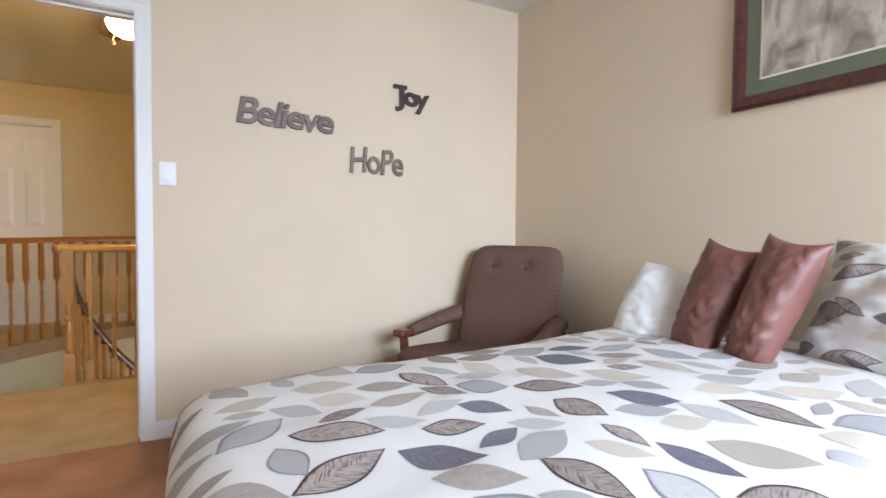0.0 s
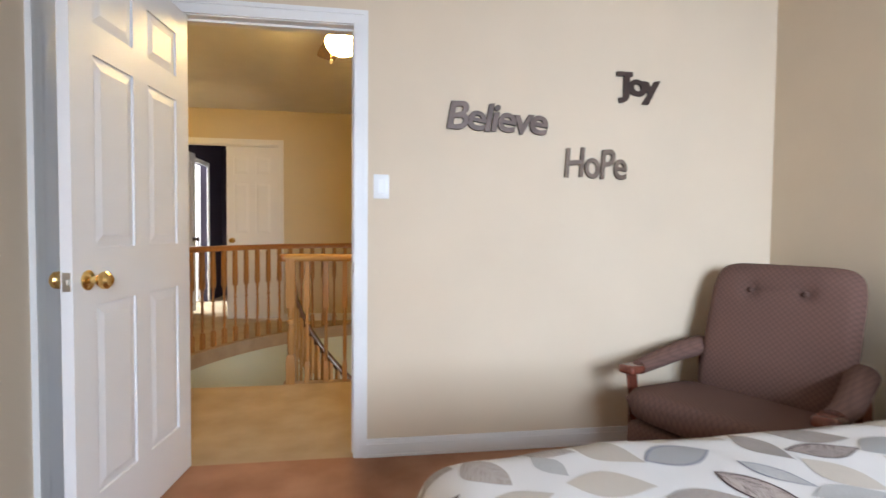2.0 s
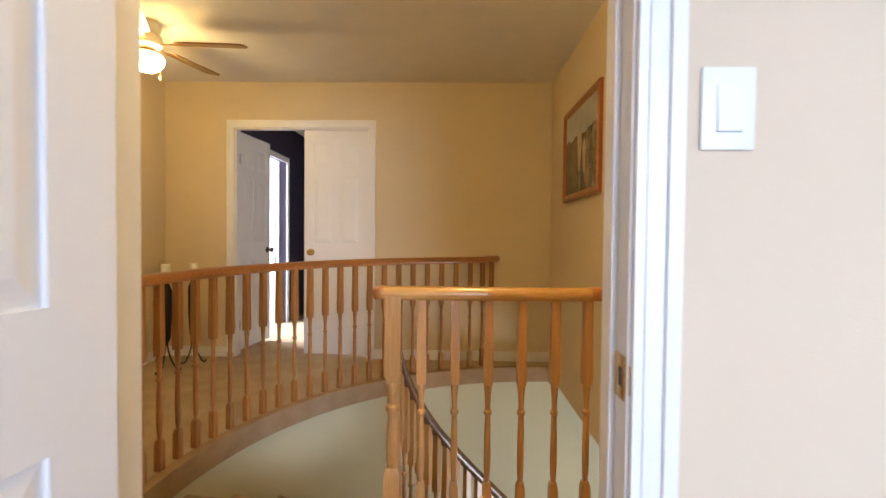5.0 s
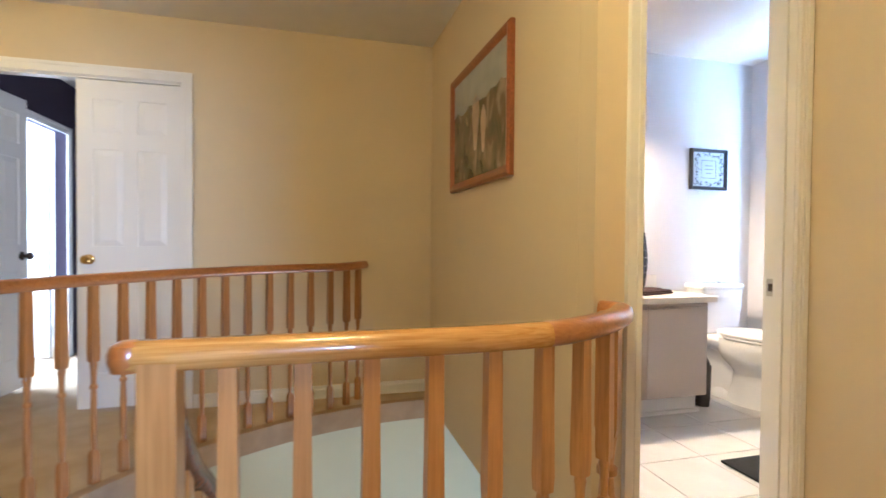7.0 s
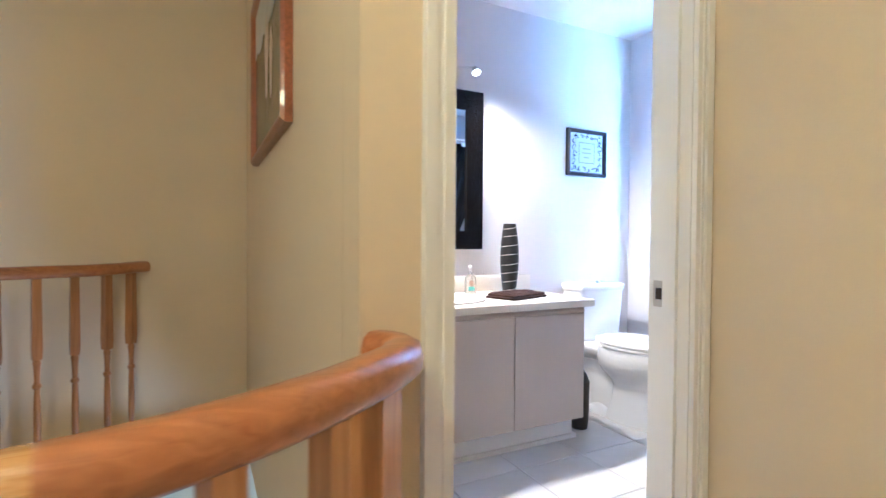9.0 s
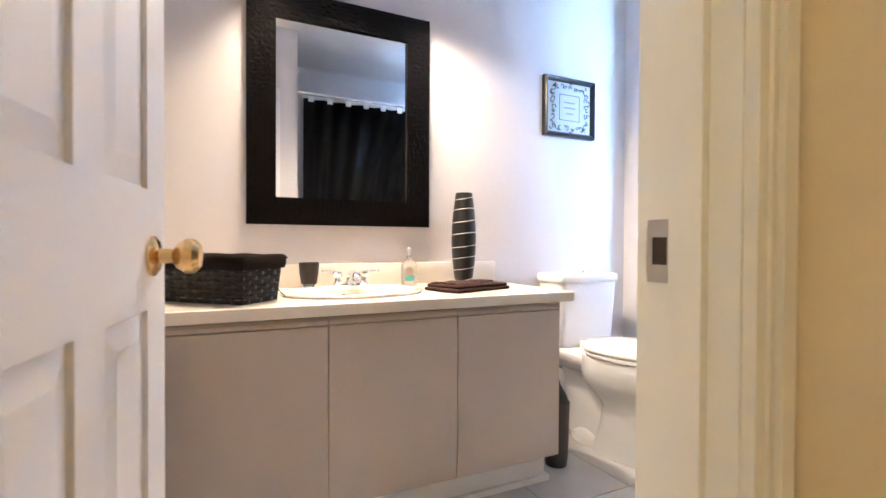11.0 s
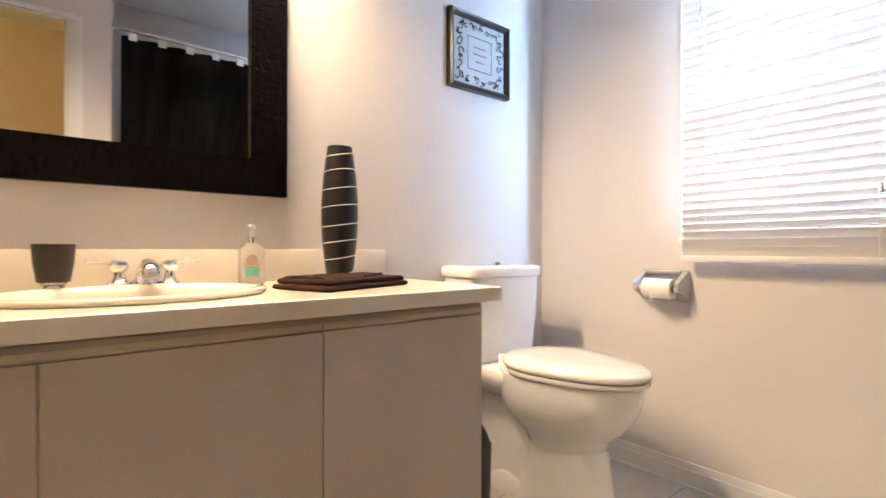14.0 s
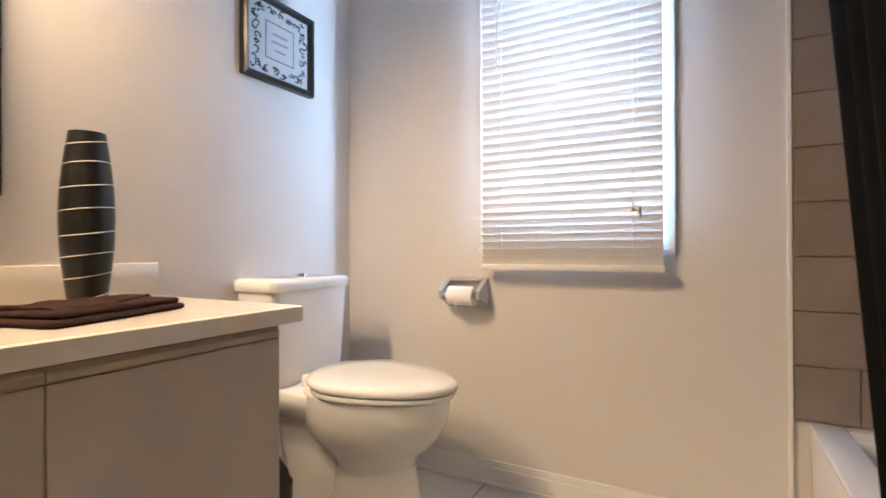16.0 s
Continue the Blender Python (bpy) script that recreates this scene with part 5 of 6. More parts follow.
def candle_stand(m):
    root = thing("candle_stand", "black iron floor candle stand holding a white pillar candle", "candle holder", m, "floor candle stands")
    part("candle", lathe([(0, 0.76), (0.036, 0.76), (0.036, 0.865), (0.03, 0.87), (0, 0.867)], 20), WAX, root, "white pillar candle", True)
    part("drip_tray", lathe([(0, 0.74), (0.05, 0.74), (0.055, 0.755), (0.05, 0.759), (0, 0.759)], 20), IRON, root, smooth=True)
    part("body", lathe([(0, 0.22), (0.012, 0.22), (0.034, 0.27), (0.044, 0.45), (0.044, 0.66), (0.02, 0.72), (0.02, 0.74), (0, 0.74)], 16), IRON, root, smooth=True)
    for k in range(3):
        a = radians(120 * k + 20)
        c, s = math.cos(a), math.sin(a)
        part("foot", tube(spline([(0.005 * c, 0.005 * s, 0.24), (0.03 * c, 0.03 * s, 0.12), (0.07 * c, 0.07 * s, 0.03), (0.10 * c, 0.10 * s, 0.008), (0.11 * c, 0.11 * s, 0.025)], 5), 0.006, 6), IRON, root, smooth=True)
    return root


stand = candle_stand(pose(-2.80, 5.93, 0))
copy_thing(stand, pose(-2.70, 6.16, 0, 0, 0, 40))

# ---------------------------------------------------------------- bathroom
LAMINATE = material("warm_grey_laminate", (0.45, 0.385, 0.325), 0.32, vary=0.03, scale=5, bump=0.03)
MARBLE = material("cream_cultured_marble", (0.74, 0.68, 0.58), 0.22, vary=0.04, scale=6, coat=0.3)
PORCELAIN = material("white_porcelain", (0.86, 0.855, 0.85), 0.08, coat=0.5)
SINK = material("bone_porcelain", (0.78, 0.70, 0.58), 0.08, coat=0.5)
VZ = 0.758
VF = 5.552


def vanity():
    root = thing("vanity_cabinet", "warm grey laminate vanity with three plain doors", "vanity")
    x0, x1 = TW, 1.965
    part("body", boxes((x0, VF + 0.02, 0.135, x1, TN, 0.735)), LAMINATE, root)
    part("toe_kick", boxes((x0, VF + 0.085, 0, x1 - 0.02, VF + 0.10, 0.134), (x1 - 0.04, VF + 0.10, 0, x1 - 0.02, TN, 0.134)), WHITE, root, "white toe kick board")
    part("toe_moulding", boxes((x0, VF + 0.068, 0, x1 - 0.02, VF + 0.085, 0.022), (x1 - 0.02, VF + 0.068, 0, x1 - 0.004, TN - 0.03, 0.022)), WHITE, root)
    xs = [0.625, 1.066, 1.508, 1.950]
    part("filler", boxes((x0, VF + 0.001, 0.135, xs[0] - 0.002, VF + 0.02, 0.735)), LAMINATE, root)
    for a, b in zip(xs, xs[1:]):
        part("door", rounded(a + 0.001, VF, 0.132, b - 0.001, VF + 0.018, 0.689, 0.0012, 1), LAMINATE, root)
        # curved finger pull above each door
        sec = [(VF + 0.018, 0.690), (VF + 0.004, 0.690), (VF, 0.695), (VF + 0.001, 0.705), (VF + 0.008, 0.714), (VF + 0.018, 0.716)]
        part("finger_pull", loft([[(a + 0.001, y, z) for y, z in sec], [(b - 0.001, y, z) for y, z in sec]]), LAMINATE, root)
    return root


vanity()


def worktop():
    root = thing("countertop", "cream cultured marble counter with a raised backsplash", "countertop")
    cx, cy, rx, ry = 1.215, 5.80, 0.225, 0.165
    x0, x1, y0, y1 = TW, 2.0, VF - 0.022, TN
    n = 48
    bm = bmesh.new()
    inner = [(cx + rx * math.cos(2 * math.pi * i / n), cy + ry * math.sin(2 * math.pi * i / n)) for i in range(n)]

    def outer_pt(i):
        c, s = math.cos(2 * math.pi * i / n), math.sin(2 * math.pi * i / n)
        k = min((x1 - cx) / c if c > 1e-9 else 1e9, (x0 - cx) / c if c < -1e-9 else 1e9, (y1 - cy) / s if s > 1e-9 else 1e9, (y0 - cy) / s if s < -1e-9 else 1e9)
        return (cx + c * k, cy + s * k)

    outer = [outer_pt(i) for i in range(n)]
    for corner in ((x0, y0), (x1, y0), (x0, y1), (x1, y1)):
        i = min(range(n), key=lambda q: math.hypot(outer[q][0] - corner[0], outer[q][1] - corner[1]))
        outer[i] = corner
    zt, zb = VZ, VZ - 0.036
    it = [bm.verts.new((x, y, zt)) for x, y in inner]
    ib = [bm.verts.new((x, y, zb)) for x, y in inner]
    ot = [bm.verts.new((x, y, zt - 0.002)) for x, y in outer]
    ot2 = [bm.verts.new((x + (0.006 if x == x0 else -0.006 if x == x1 else 0), y + (0.006 if y == y0 else 0), zt + 0.001)) for x, y in outer]
    ob_ = [bm.verts.new((x, y, zb)) for x, y in outer]
    for i in range(n):
        j = (i + 1) % n
        bm.faces.new((it[i], it[j], ot2[j], ot2[i]))
        bm.faces.new((ot2[i], ot2[j], ot[j], ot[i]))
        bm.faces.new((ot[i], ot[j], ob_[j], ob_[i]))
        bm.faces.new((ob_[i], ob_[j], ib[j], ib[i]))
        bm.faces.new((ib[i], ib[j], it[j], it[i]))
    part("slab", bm, MARBLE, root, angle=50)
    part("backsplash", rounded(x0 + 0.016, TN - 0.018, VZ, x1, TN, VZ + 0.096, 0.004), MARBLE, root, smooth=True)
    part("side_splash", rounded(x0, y0 + 0.02, VZ, x0 + 0.016, TN - 0.019, VZ + 0.096, 0.004), MARBLE, root, smooth=True)
    # drop-in basin: rim and bowl
    sink = thing("basin", "oval bone porcelain basin set in the counter", "sink", pose(cx, cy, VZ))
    rings = []
    for f, z in ((1.0, -0.004), (1.13, 0.001), (1.145, 0.006), (1.13, 0.012), (1.08, 0.014), (1.0, 0.010), (0.96, -0.004), (0.90, -0.04), (0.78, -0.09), (0.55, -0.125), (0.2, -0.138)):
        rings.append([(rx * f * math.cos(2 * math.pi * i / 48), ry * f * math.sin(2 * math.pi * i / 48), z) for i in range(48)])
    bowl = bmesh.new()
    loft(rings, bowl, False)
    bowl.faces.new([v for v in bowl.verts][-48:])
    part("bowl", bowl, SINK, sink, smooth=True, angle=60)
    part("drain", lathe([(0, 0.004), (0.02, 0.004), (0.024, 0), (0, 0)], 20), CHROME, sink, smooth=True, m=pose(0, 0, -0.137))
    # dark disc on the bowl in place of the shade inside an overflow opening
    part("overflow_hole", lathe([(0, 0.002), (0.012, 0.002), (0.013, 0), (0, 0)], 16), BRONZE, sink, m=pose(0, ry * 0.915, -0.03, 90))
    # two-handle faucet
    fa = thing("faucet", "chrome two-handle faucet with clear acrylic levers", "faucet", pose(cx + 0.045, cy + 0.215, VZ))
    part("base", rounded(-0.072, -0.024, 0, 0.072, 0.026, 0.013, 0.006, 3), CHROME, fa, smooth=True)
    sp = spline([(0, 0.004, 0.012), (0, -0.002, 0.046), (0, -0.04, 0.060), (0, -0.085, 0.050), (0, -0.098, 0.034)], 6)
    part("spout", sweep(sp, [(0.020 * math.cos(a), 0.015 * math.sin(a)) for a in np.linspace(0, 2 * math.pi, 16, endpoint=False)]), CHROME, fa, smooth=True, angle=60)
    part("spout_collar", lathe([(0.030, 0.012), (0.028, 0.020), (0.022, 0.028), (0.020, 0.040), (0.0, 0.042)], 24), CHROME, fa, smooth=True)
    acrylic = material("clear_acrylic", (0.97, 0.97, 0.97), 0.04)
    acrylic.node_tree.nodes["Principled BSDF"].inputs["Transmission Weight"].default_value = 0.8
    for s in (-1, 1):
        part("handle", lathe([(0.024, 0.012), (0.024, 0.018), (0.017, 0.024), (0.013, 0.034), (0.013, 0.042), (0.020, 0.050), (0.022, 0.058), (0.018, 0.066), (0.010, 0.070), (0.0, 0.071)], 24), CHROME, fa, smooth=True, m=pose(s * 0.053, 0, 0))
        part("lever", tube([(s * 0.055, -0.002, 0.064), (s * 0.085, -0.006, 0.067), (s * 0.118, -0.010, 0.069)], 0.006, 10), acrylic, fa, "clear acrylic lever", True)


worktop()


def basket():
    """Woven tray with a cloth liner: origin at the front corner's foot."""
    WICKER = material("black_brown_wicker", (0.011, 0.0085, 0.007), 0.36, vary=0.5, scale=30, bump=0.3, bump_scale=80, spec=0.3)
    LINER = material("dark_brown_liner", (0.010, 0.0065, 0.0055), 0.9, vary=0.2, scale=12, bump=0.4, spec=0.1)
    root = thing("wicker_basket", "dark woven basket with a brown cloth liner on the counter", "basket", pose(0.826, 5.595, VZ + 0.001, 0, 0, 45.5))
    # local frame: x along the short side, y along the long side
    W, L, H, T = 0.152, 0.30, 0.135, 0.012
    part("bottom", boxes((0.004, 0.004, 0, W - 0.004, L - 0.004, 0.008)), WICKER, root)

    def corner(k, z):
        o = T * z / H
        return [(-o, -o), (W + o, -o), (W + o, L + o), (-o, L + o)][k]

    rows = 8
    for k in range(4):
        n = 9 if k % 2 else 6
        for j in range(n + 1):
            f = j / n
            a, b = corner(k, 0), corner((k + 1) % 4, 0)
            c, d = corner(k, H), corner((k + 1) % 4, H)
            part("stake", tube([(a[0] + (b[0] - a[0]) * f, a[1] + (b[1] - a[1]) * f, 0.002), (c[0] + (d[0] - c[0]) * f, c[1] + (d[1] - c[1]) * f, H)], 0.0035, 6), WICKER, root)
    for r in range(rows):
        z = 0.008 + r * (H - 0.040) / (rows - 1)
        path = []
        for k in range(4):
            a, b = Vector(corner(k, z)), Vector(corner((k + 1) % 4, z))
            n = 9 if k % 2 else 6
            d = (b - a).normalized()
            out = Vector((d.y, -d.x))
            for j in range(n * 4):
                f = j / (n * 4)
                p = a.lerp(b, f) + out * (0.003 + 0.0052 * math.sin(math.pi * (f * n) + math.pi * r))
                path.append((p.x, p.y, z))
        path.append(path[0])
        part("strand", sweep(path, [(-0.0018, -0.0052), (0.0010, -0.0058), (0.0022, 0.0), (0.0010, 0.0058), (-0.0018, 0.0052)]), WICKER, root)
    # folded liner over the rim
    bm = bmesh.new()
    rings = []
    for off, z in ((0.010, H - 0.034), (0.012, H - 0.018), (0.010, H + 0.004), (0.002, H + 0.010), (-0.008, H + 0.002), (-0.012, H - 0.05), (-0.020, 0.02)):
        ring = []
        for k in range(4):
            a, b = corner(k, max(0, z)), corner((k + 1) % 4, max(0, z))
            for j in range(12):
                f = j / 12
                x, y = a[0] + (b[0] - a[0]) * f, a[1] + (b[1] - a[1]) * f
                sx, sy = (x - W / 2) / (W / 2), (y - L / 2) / (L / 2)
                ring.append((x + off * max(-1, min(1, sx * 1.5)), y + off * max(-1, min(1, sy * 1.5)), z + 0.0012 * math.sin(j * 1.3 + k) * (1 if z > 0.05 else 0)))
        rings.append(ring)
    loft(rings, bm, False)
    part("liner", bm, LINER, root, "dark brown cloth liner", True, angle=60)
    tie = spline([(W + 0.028, 0.03, H - 0.02), (W + 0.036, 0.02, H - 0.06), (W + 0.03, 0.035, 0.05), (W + 0.05, 0.0, 0.004)], 5)
    part("ribbon", sweep(tie, [(-0.006, -0.001), (0.006, -0.001), (0.006, 0.001), (-0.006, 0.001)]), LINER, root, "loose cloth tie")
    part("bow", sweep(spline([(W + 0.026, 0.005, H - 0.02), (W + 0.038, -0.015, H + 0.0), (W + 0.03, 0.005, H - 0.02), (W + 0.036, 0.035, H - 0.005), (W + 0.026, 0.01, H - 0.02)], 5), [(-0.005, -0.001), (0.005, -0.001), (0.005, 0.001), (-0.005, 0.001)]), LINER, root)


basket()

MATTE_BROWN = material("dark_brown_glaze", (0.030, 0.022, 0.020), 0.5, vary=0.15, scale=25)
cup = thing("tumbler", "dark brown tumbler on a clear foot", "cup", pose(1.086, 5.97, VZ))
part("cup_body", lathe([(0.0, 0.026), (0.029, 0.026), (0.035, 0.064), (0.038, 0.107), (0.035, 0.107), (0.031, 0.064), (0.0, 0.034)], 28), MATTE_BROWN, cup, smooth=True)
CLEAR = material("clear_plastic", (0.95, 0.95, 0.95), 0.06)
CLEAR.node_tree.nodes["Principled BSDF"].inputs["Transmission Weight"].default_value = 0.9
part("foot", lathe([(0, 0), (0.024, 0), (0.018, 0.012), (0.024, 0.0255), (0, 0.0255)], 28), CLEAR, cup, "clear foot", True)

soap = thing("soap_dispenser", "clear pump bottle with a pale teal label", "soap dispenser", pose(1.503, 5.985, VZ))
SOAP = material("clear_soap_bottle", (0.90, 0.86, 0.78), 0.08)
SOAP.node_tree.nodes["Principled BSDF"].inputs["Transmission Weight"].default_value = 0.75
rings = []
for w, d, z in ((0.026, 0.014, 0.0), (0.033, 0.020, 0.004), (0.033, 0.021, 0.085), (0.029, 0.018, 0.102), (0.016, 0.013, 0.112), (0.013, 0.013, 0.116)):
    rings.append([(w * math.copysign(abs(math.cos(a)) ** 0.55, math.cos(a)), d * math.copysign(abs(math.sin(a)) ** 0.55, math.sin(a)), z) for a in np.linspace(0, 2 * math.pi, 28, endpoint=False)])
part("bottle", loft(rings), SOAP, soap, smooth=True, angle=60)
TEAL = material("teal_label", (0.22, 0.60, 0.52), 0.5)
CORAL = material("tan_label", (0.55, 0.38, 0.27), 0.5)
part("label_band", boxes((-0.024, -0.0222, 0.024, 0.014, -0.0213, 0.046)), TEAL, soap, "teal label band")
part("label_print", lathe([(0, 0), (0.014, 0), (0.014, 0.0009), (0, 0.0009)], 20), CORAL, soap, "round tan label print", m=pose(-0.006, -0.0213, 0.068, 90))
part("collar", lathe([(0.0, 0.114), (0.0145, 0.114), (0.0145, 0.128), (0.010, 0.131), (0.0, 0.131)], 18), CHROME, soap, "chrome pump collar", True)
part("pump", lathe([(0, 0.130), (0.0055, 0.130), (0.0055, 0.150), (0.010, 0.152), (0.0095, 0.163), (0, 0.165)], 16), PLASTIC, soap, smooth=True)
part("nozzle", tube([(0, 0, 0.159), (-0.01, -0.016, 0.160), (-0.018, -0.030, 0.155)], 0.0042, 8), PLASTIC, soap, smooth=True)

vase = thing("vase", "tall black vase with cream spiral stripes", "vase", pose(1.76, 5.975, VZ))
BLACK_GLAZE = material("charcoal_glaze", (0.013, 0.012, 0.012), 0.35, vary=0.2, scale=30, spec=0.3)
CREAM = material("cream_glaze", (0.68, 0.63, 0.55), 0.5)


def vase_r(z):
    f = z / 0.405
    return 0.034 + 0.021 * math.sin(math.pi * min(1, max(0, f * 0.92 + 0.04)))


part("vase_body", lathe([(0, 0)] + [(vase_r(z), z) for z in np.linspace(0, 0.405, 24)] + [(vase_r(0.405) - 0.005, 0.405), (vase_r(0.38) - 0.006, 0.37), (0, 0.36)], 36), BLACK_GLAZE, vase, smooth=True)
for z0, ph in ((0.022, 2.0), (0.070, 2.3), (0.118, 2.6), (0.168, 2.2), (0.222, 2.8), (0.276, 2.4), (0.328, 3.0), (0.378, 2.1)):
    ring = []
    for i in range(37):
        a = 2 * math.pi * i / 36
        z = z0 + 0.008 * math.sin(a + ph) + 0.0015 * math.sin(2 * a + ph)
        ring.append(((vase_r(z) + 0.0005) * math.cos(a), (vase_r(z) + 0.0005) * math.sin(a), z))
    part("stripe", tube(ring, 0.0012, 6), CREAM, vase, smooth=True)

# folded hand towel
TOWEL = material("dark_brown_terry", (0.040, 0.022, 0.018), 0.95, vary=0.2, scale=40, bump=1.0, bump_scale=350, spec=0.1)
tw = thing("hand_towel", "folded dark brown towel lying on the counter", "towel", pose(1.665, 5.765, VZ + 0.001, 0, 0, 18))
for k, (sx, sy, z) in enumerate(((0.30, 0.19, 0.0), (0.285, 0.175, 0.0165))):
    bm = rounded(-sx / 2, -sy / 2, z, sx / 2, sy / 2, z + 0.0175, 0.0085, 4)
    bmesh.ops.subdivide_edges(bm, edges=[e for e in bm.edges if e.calc_length() > 0.1], cuts=8, use_grid_fill=True)
    for v in bm.verts:
        v.co.z += 0.004 * noise.noise(Vector((v.co.x * 9, v.co.y * 12, k)))* (1 if v.co.z > 0.004 else 0)
    part("fold", bm, TOWEL, tw, smooth=True)

bm = bmesh.new()
n_u, n_v = 22, 12
vv = {}
for i in range(n_u + 1):
    for j in range(n_v + 1):
        u, v = i / n_u, j / n_v * 2 - 1
        half = 0.075 * (1 - max(0, u - 0.35) / 0.65 * 0.93)
        y = v * half + 0.03 * u
        h = 0.035 + 0.007 * (1 - v * v) * (1 - u) ** 0.5 + 0.005 * noise.noise(Vector((u * 7, v * 3, 5))) + 0.003 * math.sin(v * 7 + u * 3)
        if u > 0.82:
            h = h * (1 - (u - 0.82) / 0.18) + 0.008 * (u - 0.82) / 0.18
        vv[i, j] = bm.verts.new((-0.13 + 0.34 * u, y, max(0.008, h)))
for i in range(n_u):
    for j in range(n_v):
        bm.faces.new((vv[i, j], vv[i + 1, j], vv[i + 1, j + 1], vv[i, j + 1]))
ext = bmesh.ops.extrude_face_region(bm, geom=bm.faces[:])
for v in ext["geom"]:
    if isinstance(v, bmesh.types.BMVert):
        v.co.z -= 0.007
bmesh.ops.recalc_face_normals(bm, faces=bm.faces[:])
part("crumpled_fold", bm, TOWEL, tw, smooth=True, angle=70)

tw.scale = (1, 1, 0.78)

# mirror
BLACK_WOOD = material("black_embossed_frame", (0.0035, 0.003, 0.003), 0.26, spec=0.12)
bw_n, bw_l = BLACK_WOOD.node_tree.nodes, BLACK_WOOD.node_tree.links
bw_cell, bw_bump = bw_n.new("ShaderNodeTexVoronoi"), bw_n.new("ShaderNodeBump")
bw_cell.distance = "CHEBYCHEV"
bw_cell.inputs["Scale"].default_value, bw_cell.inputs["Randomness"].default_value = 55, 0.45
bw_bump.inputs["Strength"].default_value, bw_bump.inputs["Distance"].default_value = 0.8, 0.004
bw_l.new(bw_n.new("ShaderNodeTexCoord").outputs["Object"], bw_cell.inputs["Vector"])
bw_l.new(bw_cell.outputs["Distance"], bw_bump.inputs["Height"])
bw_l.new(bw_bump.outputs["Normal"], bw_n["Principled BSDF"].inputs["Normal"])
MIRROR = material("mirror_glass", (0.92, 0.93, 0.93), 0.0, 1.0)
mx0, mx1, mz0, mz1 = 0.872, 1.64, 1.012, 1.938
mir = thing("wall_mirror", "large mirror in a wide black textured frame", "mirror")
fw = 0.108
part("glass", boxes((mx0 + fw - 0.003, TN - 0.012, mz0 + fw - 0.003, mx1 - fw + 0.003, TN - 0.008, mz1 - fw + 0.003)), MIRROR, mir)
for a in ((mx0, mz0, mx1, mz0 + fw), (mx0, mz1 - fw, mx1, mz1), (mx0, mz0 + fw, mx0 + fw, mz1 - fw), (mx1 - fw, mz0 + fw, mx1, mz1 - fw)):
    part("frame_side", boxes((a[0], TN - 0.026, a[1], a[2], TN - 0.0005, a[3])), BLACK_WOOD, mir)

# framed art with a scroll border
BLACK_FRAME = material("black_frame_lacquer", (0.012, 0.013, 0.016), 0.3)
PAPER = material("silver_paper", (0.46, 0.475, 0.485), 0.4, vary=0.05)
INK = material("black_print", (0.02, 0.02, 0.022), 0.5)
art = picture_frame("framed_quote", "small black shadow-box frame with a scroll-bordered quote", 0.333, 0.31, pose(2.455, TN, 1.655), BLACK_FRAME, 0.026, 0.034, (), PAPER)
rng = random.Random(4)
yq = -0.034 * 0.42 - 0.0012
for k in range(46):
    s = k / 46 * 4
    side, f = int(s), (s % 1 - 0.5) * 0.235
    px, pz = [(f, -0.105), (0.115, f * 0.9), (-f, 0.105), (-0.115, -f * 0.9)][side]
    px, pz = px + rng.uniform(-0.010, 0.010), pz + rng.uniform(-0.010, 0.010)
    a0, rr = rng.uniform(0, 6.28), rng.uniform(0.009, 0.018)
    pts = [(px + rr * (1 - i / 14) * math.cos(a0 + i * 0.42), yq, pz + rr * (1 - i / 14) * math.sin(a0 + i * 0.42)) for i in range(12)]
    part("scroll", tube(pts, 0.0023, 5), INK, art)
part("panel_border", boxes((-0.068, yq - 0.0004, -0.068, 0.068, yq, -0.065), (-0.068, yq - 0.0004, 0.065, 0.068, yq, 0.068), (-0.068, yq - 0.0004, -0.065, -0.065, yq, 0.065), (0.065, yq - 0.0004, -0.065, 0.068, yq, 0.065)), INK, art)
for z, w in ((0.028, 0.07), (0.0, 0.076), (-0.03, 0.05)):
    part("writing_line", boxes((-w / 2, yq - 0.0004, z - 0.004, w / 2, yq, z + 0.003)), material("grey_print", (0.22, 0.22, 0.23), 0.5), art, "illegible line of grey writing")

# vanity light: curved bar with three spot heads
NICKEL = material("brushed_nickel", (0.62, 0.60, 0.57), 0.28, 1.0)
BULB = glow("lit_halogen", (1.0, 0.86, 0.62), 30.0)
vl = thing("vanity_light", "curved nickel bar with three lit spot heads", "wall lamp")
part("wall_plate", lathe([(0, 0), (0.06, 0), (0.058, 0.015), (0.02, 0.022), (0, 0.022)], 24), NICKEL, vl, smooth=True, m=pose(1.25, TN, 2.09, 90))
part("arm", tube([(1.25, TN - 0.02, 2.09), (1.25, TN - 0.07, 2.085)], 0.008, 8), NICKEL, vl, smooth=True)
part("bar", tube(spline([(0.93, TN - 0.06, 2.09), (1.08, TN - 0.09, 2.06), (1.25, TN - 0.07, 2.085), (1.42, TN - 0.05, 2.055), (1.575, TN - 0.07, 2.065)], 8), 0.006, 8), NICKEL, vl, smooth=True)
for sx, sy, sz in SPOTS:
    aim = look((sx, sy + 0.03, sz + 0.012), (sx + 0.05, sy - 0.35, 1.3))
    head = part("spot_head", lathe([(0, 0.035), (0.012, 0.035), (0.02, 0.02), (0.028, -0.008), (0.026, -0.008), (0.018, 0.012), (0, 0.018)], 20), NICKEL, vl, smooth=True, m=aim)
    part("bulb", lathe([(0, -0.004), (0.014, -0.002), (0.017, 0.005), (0, 0.008)], 16), BULB, head, "glowing halogen bulb", True)


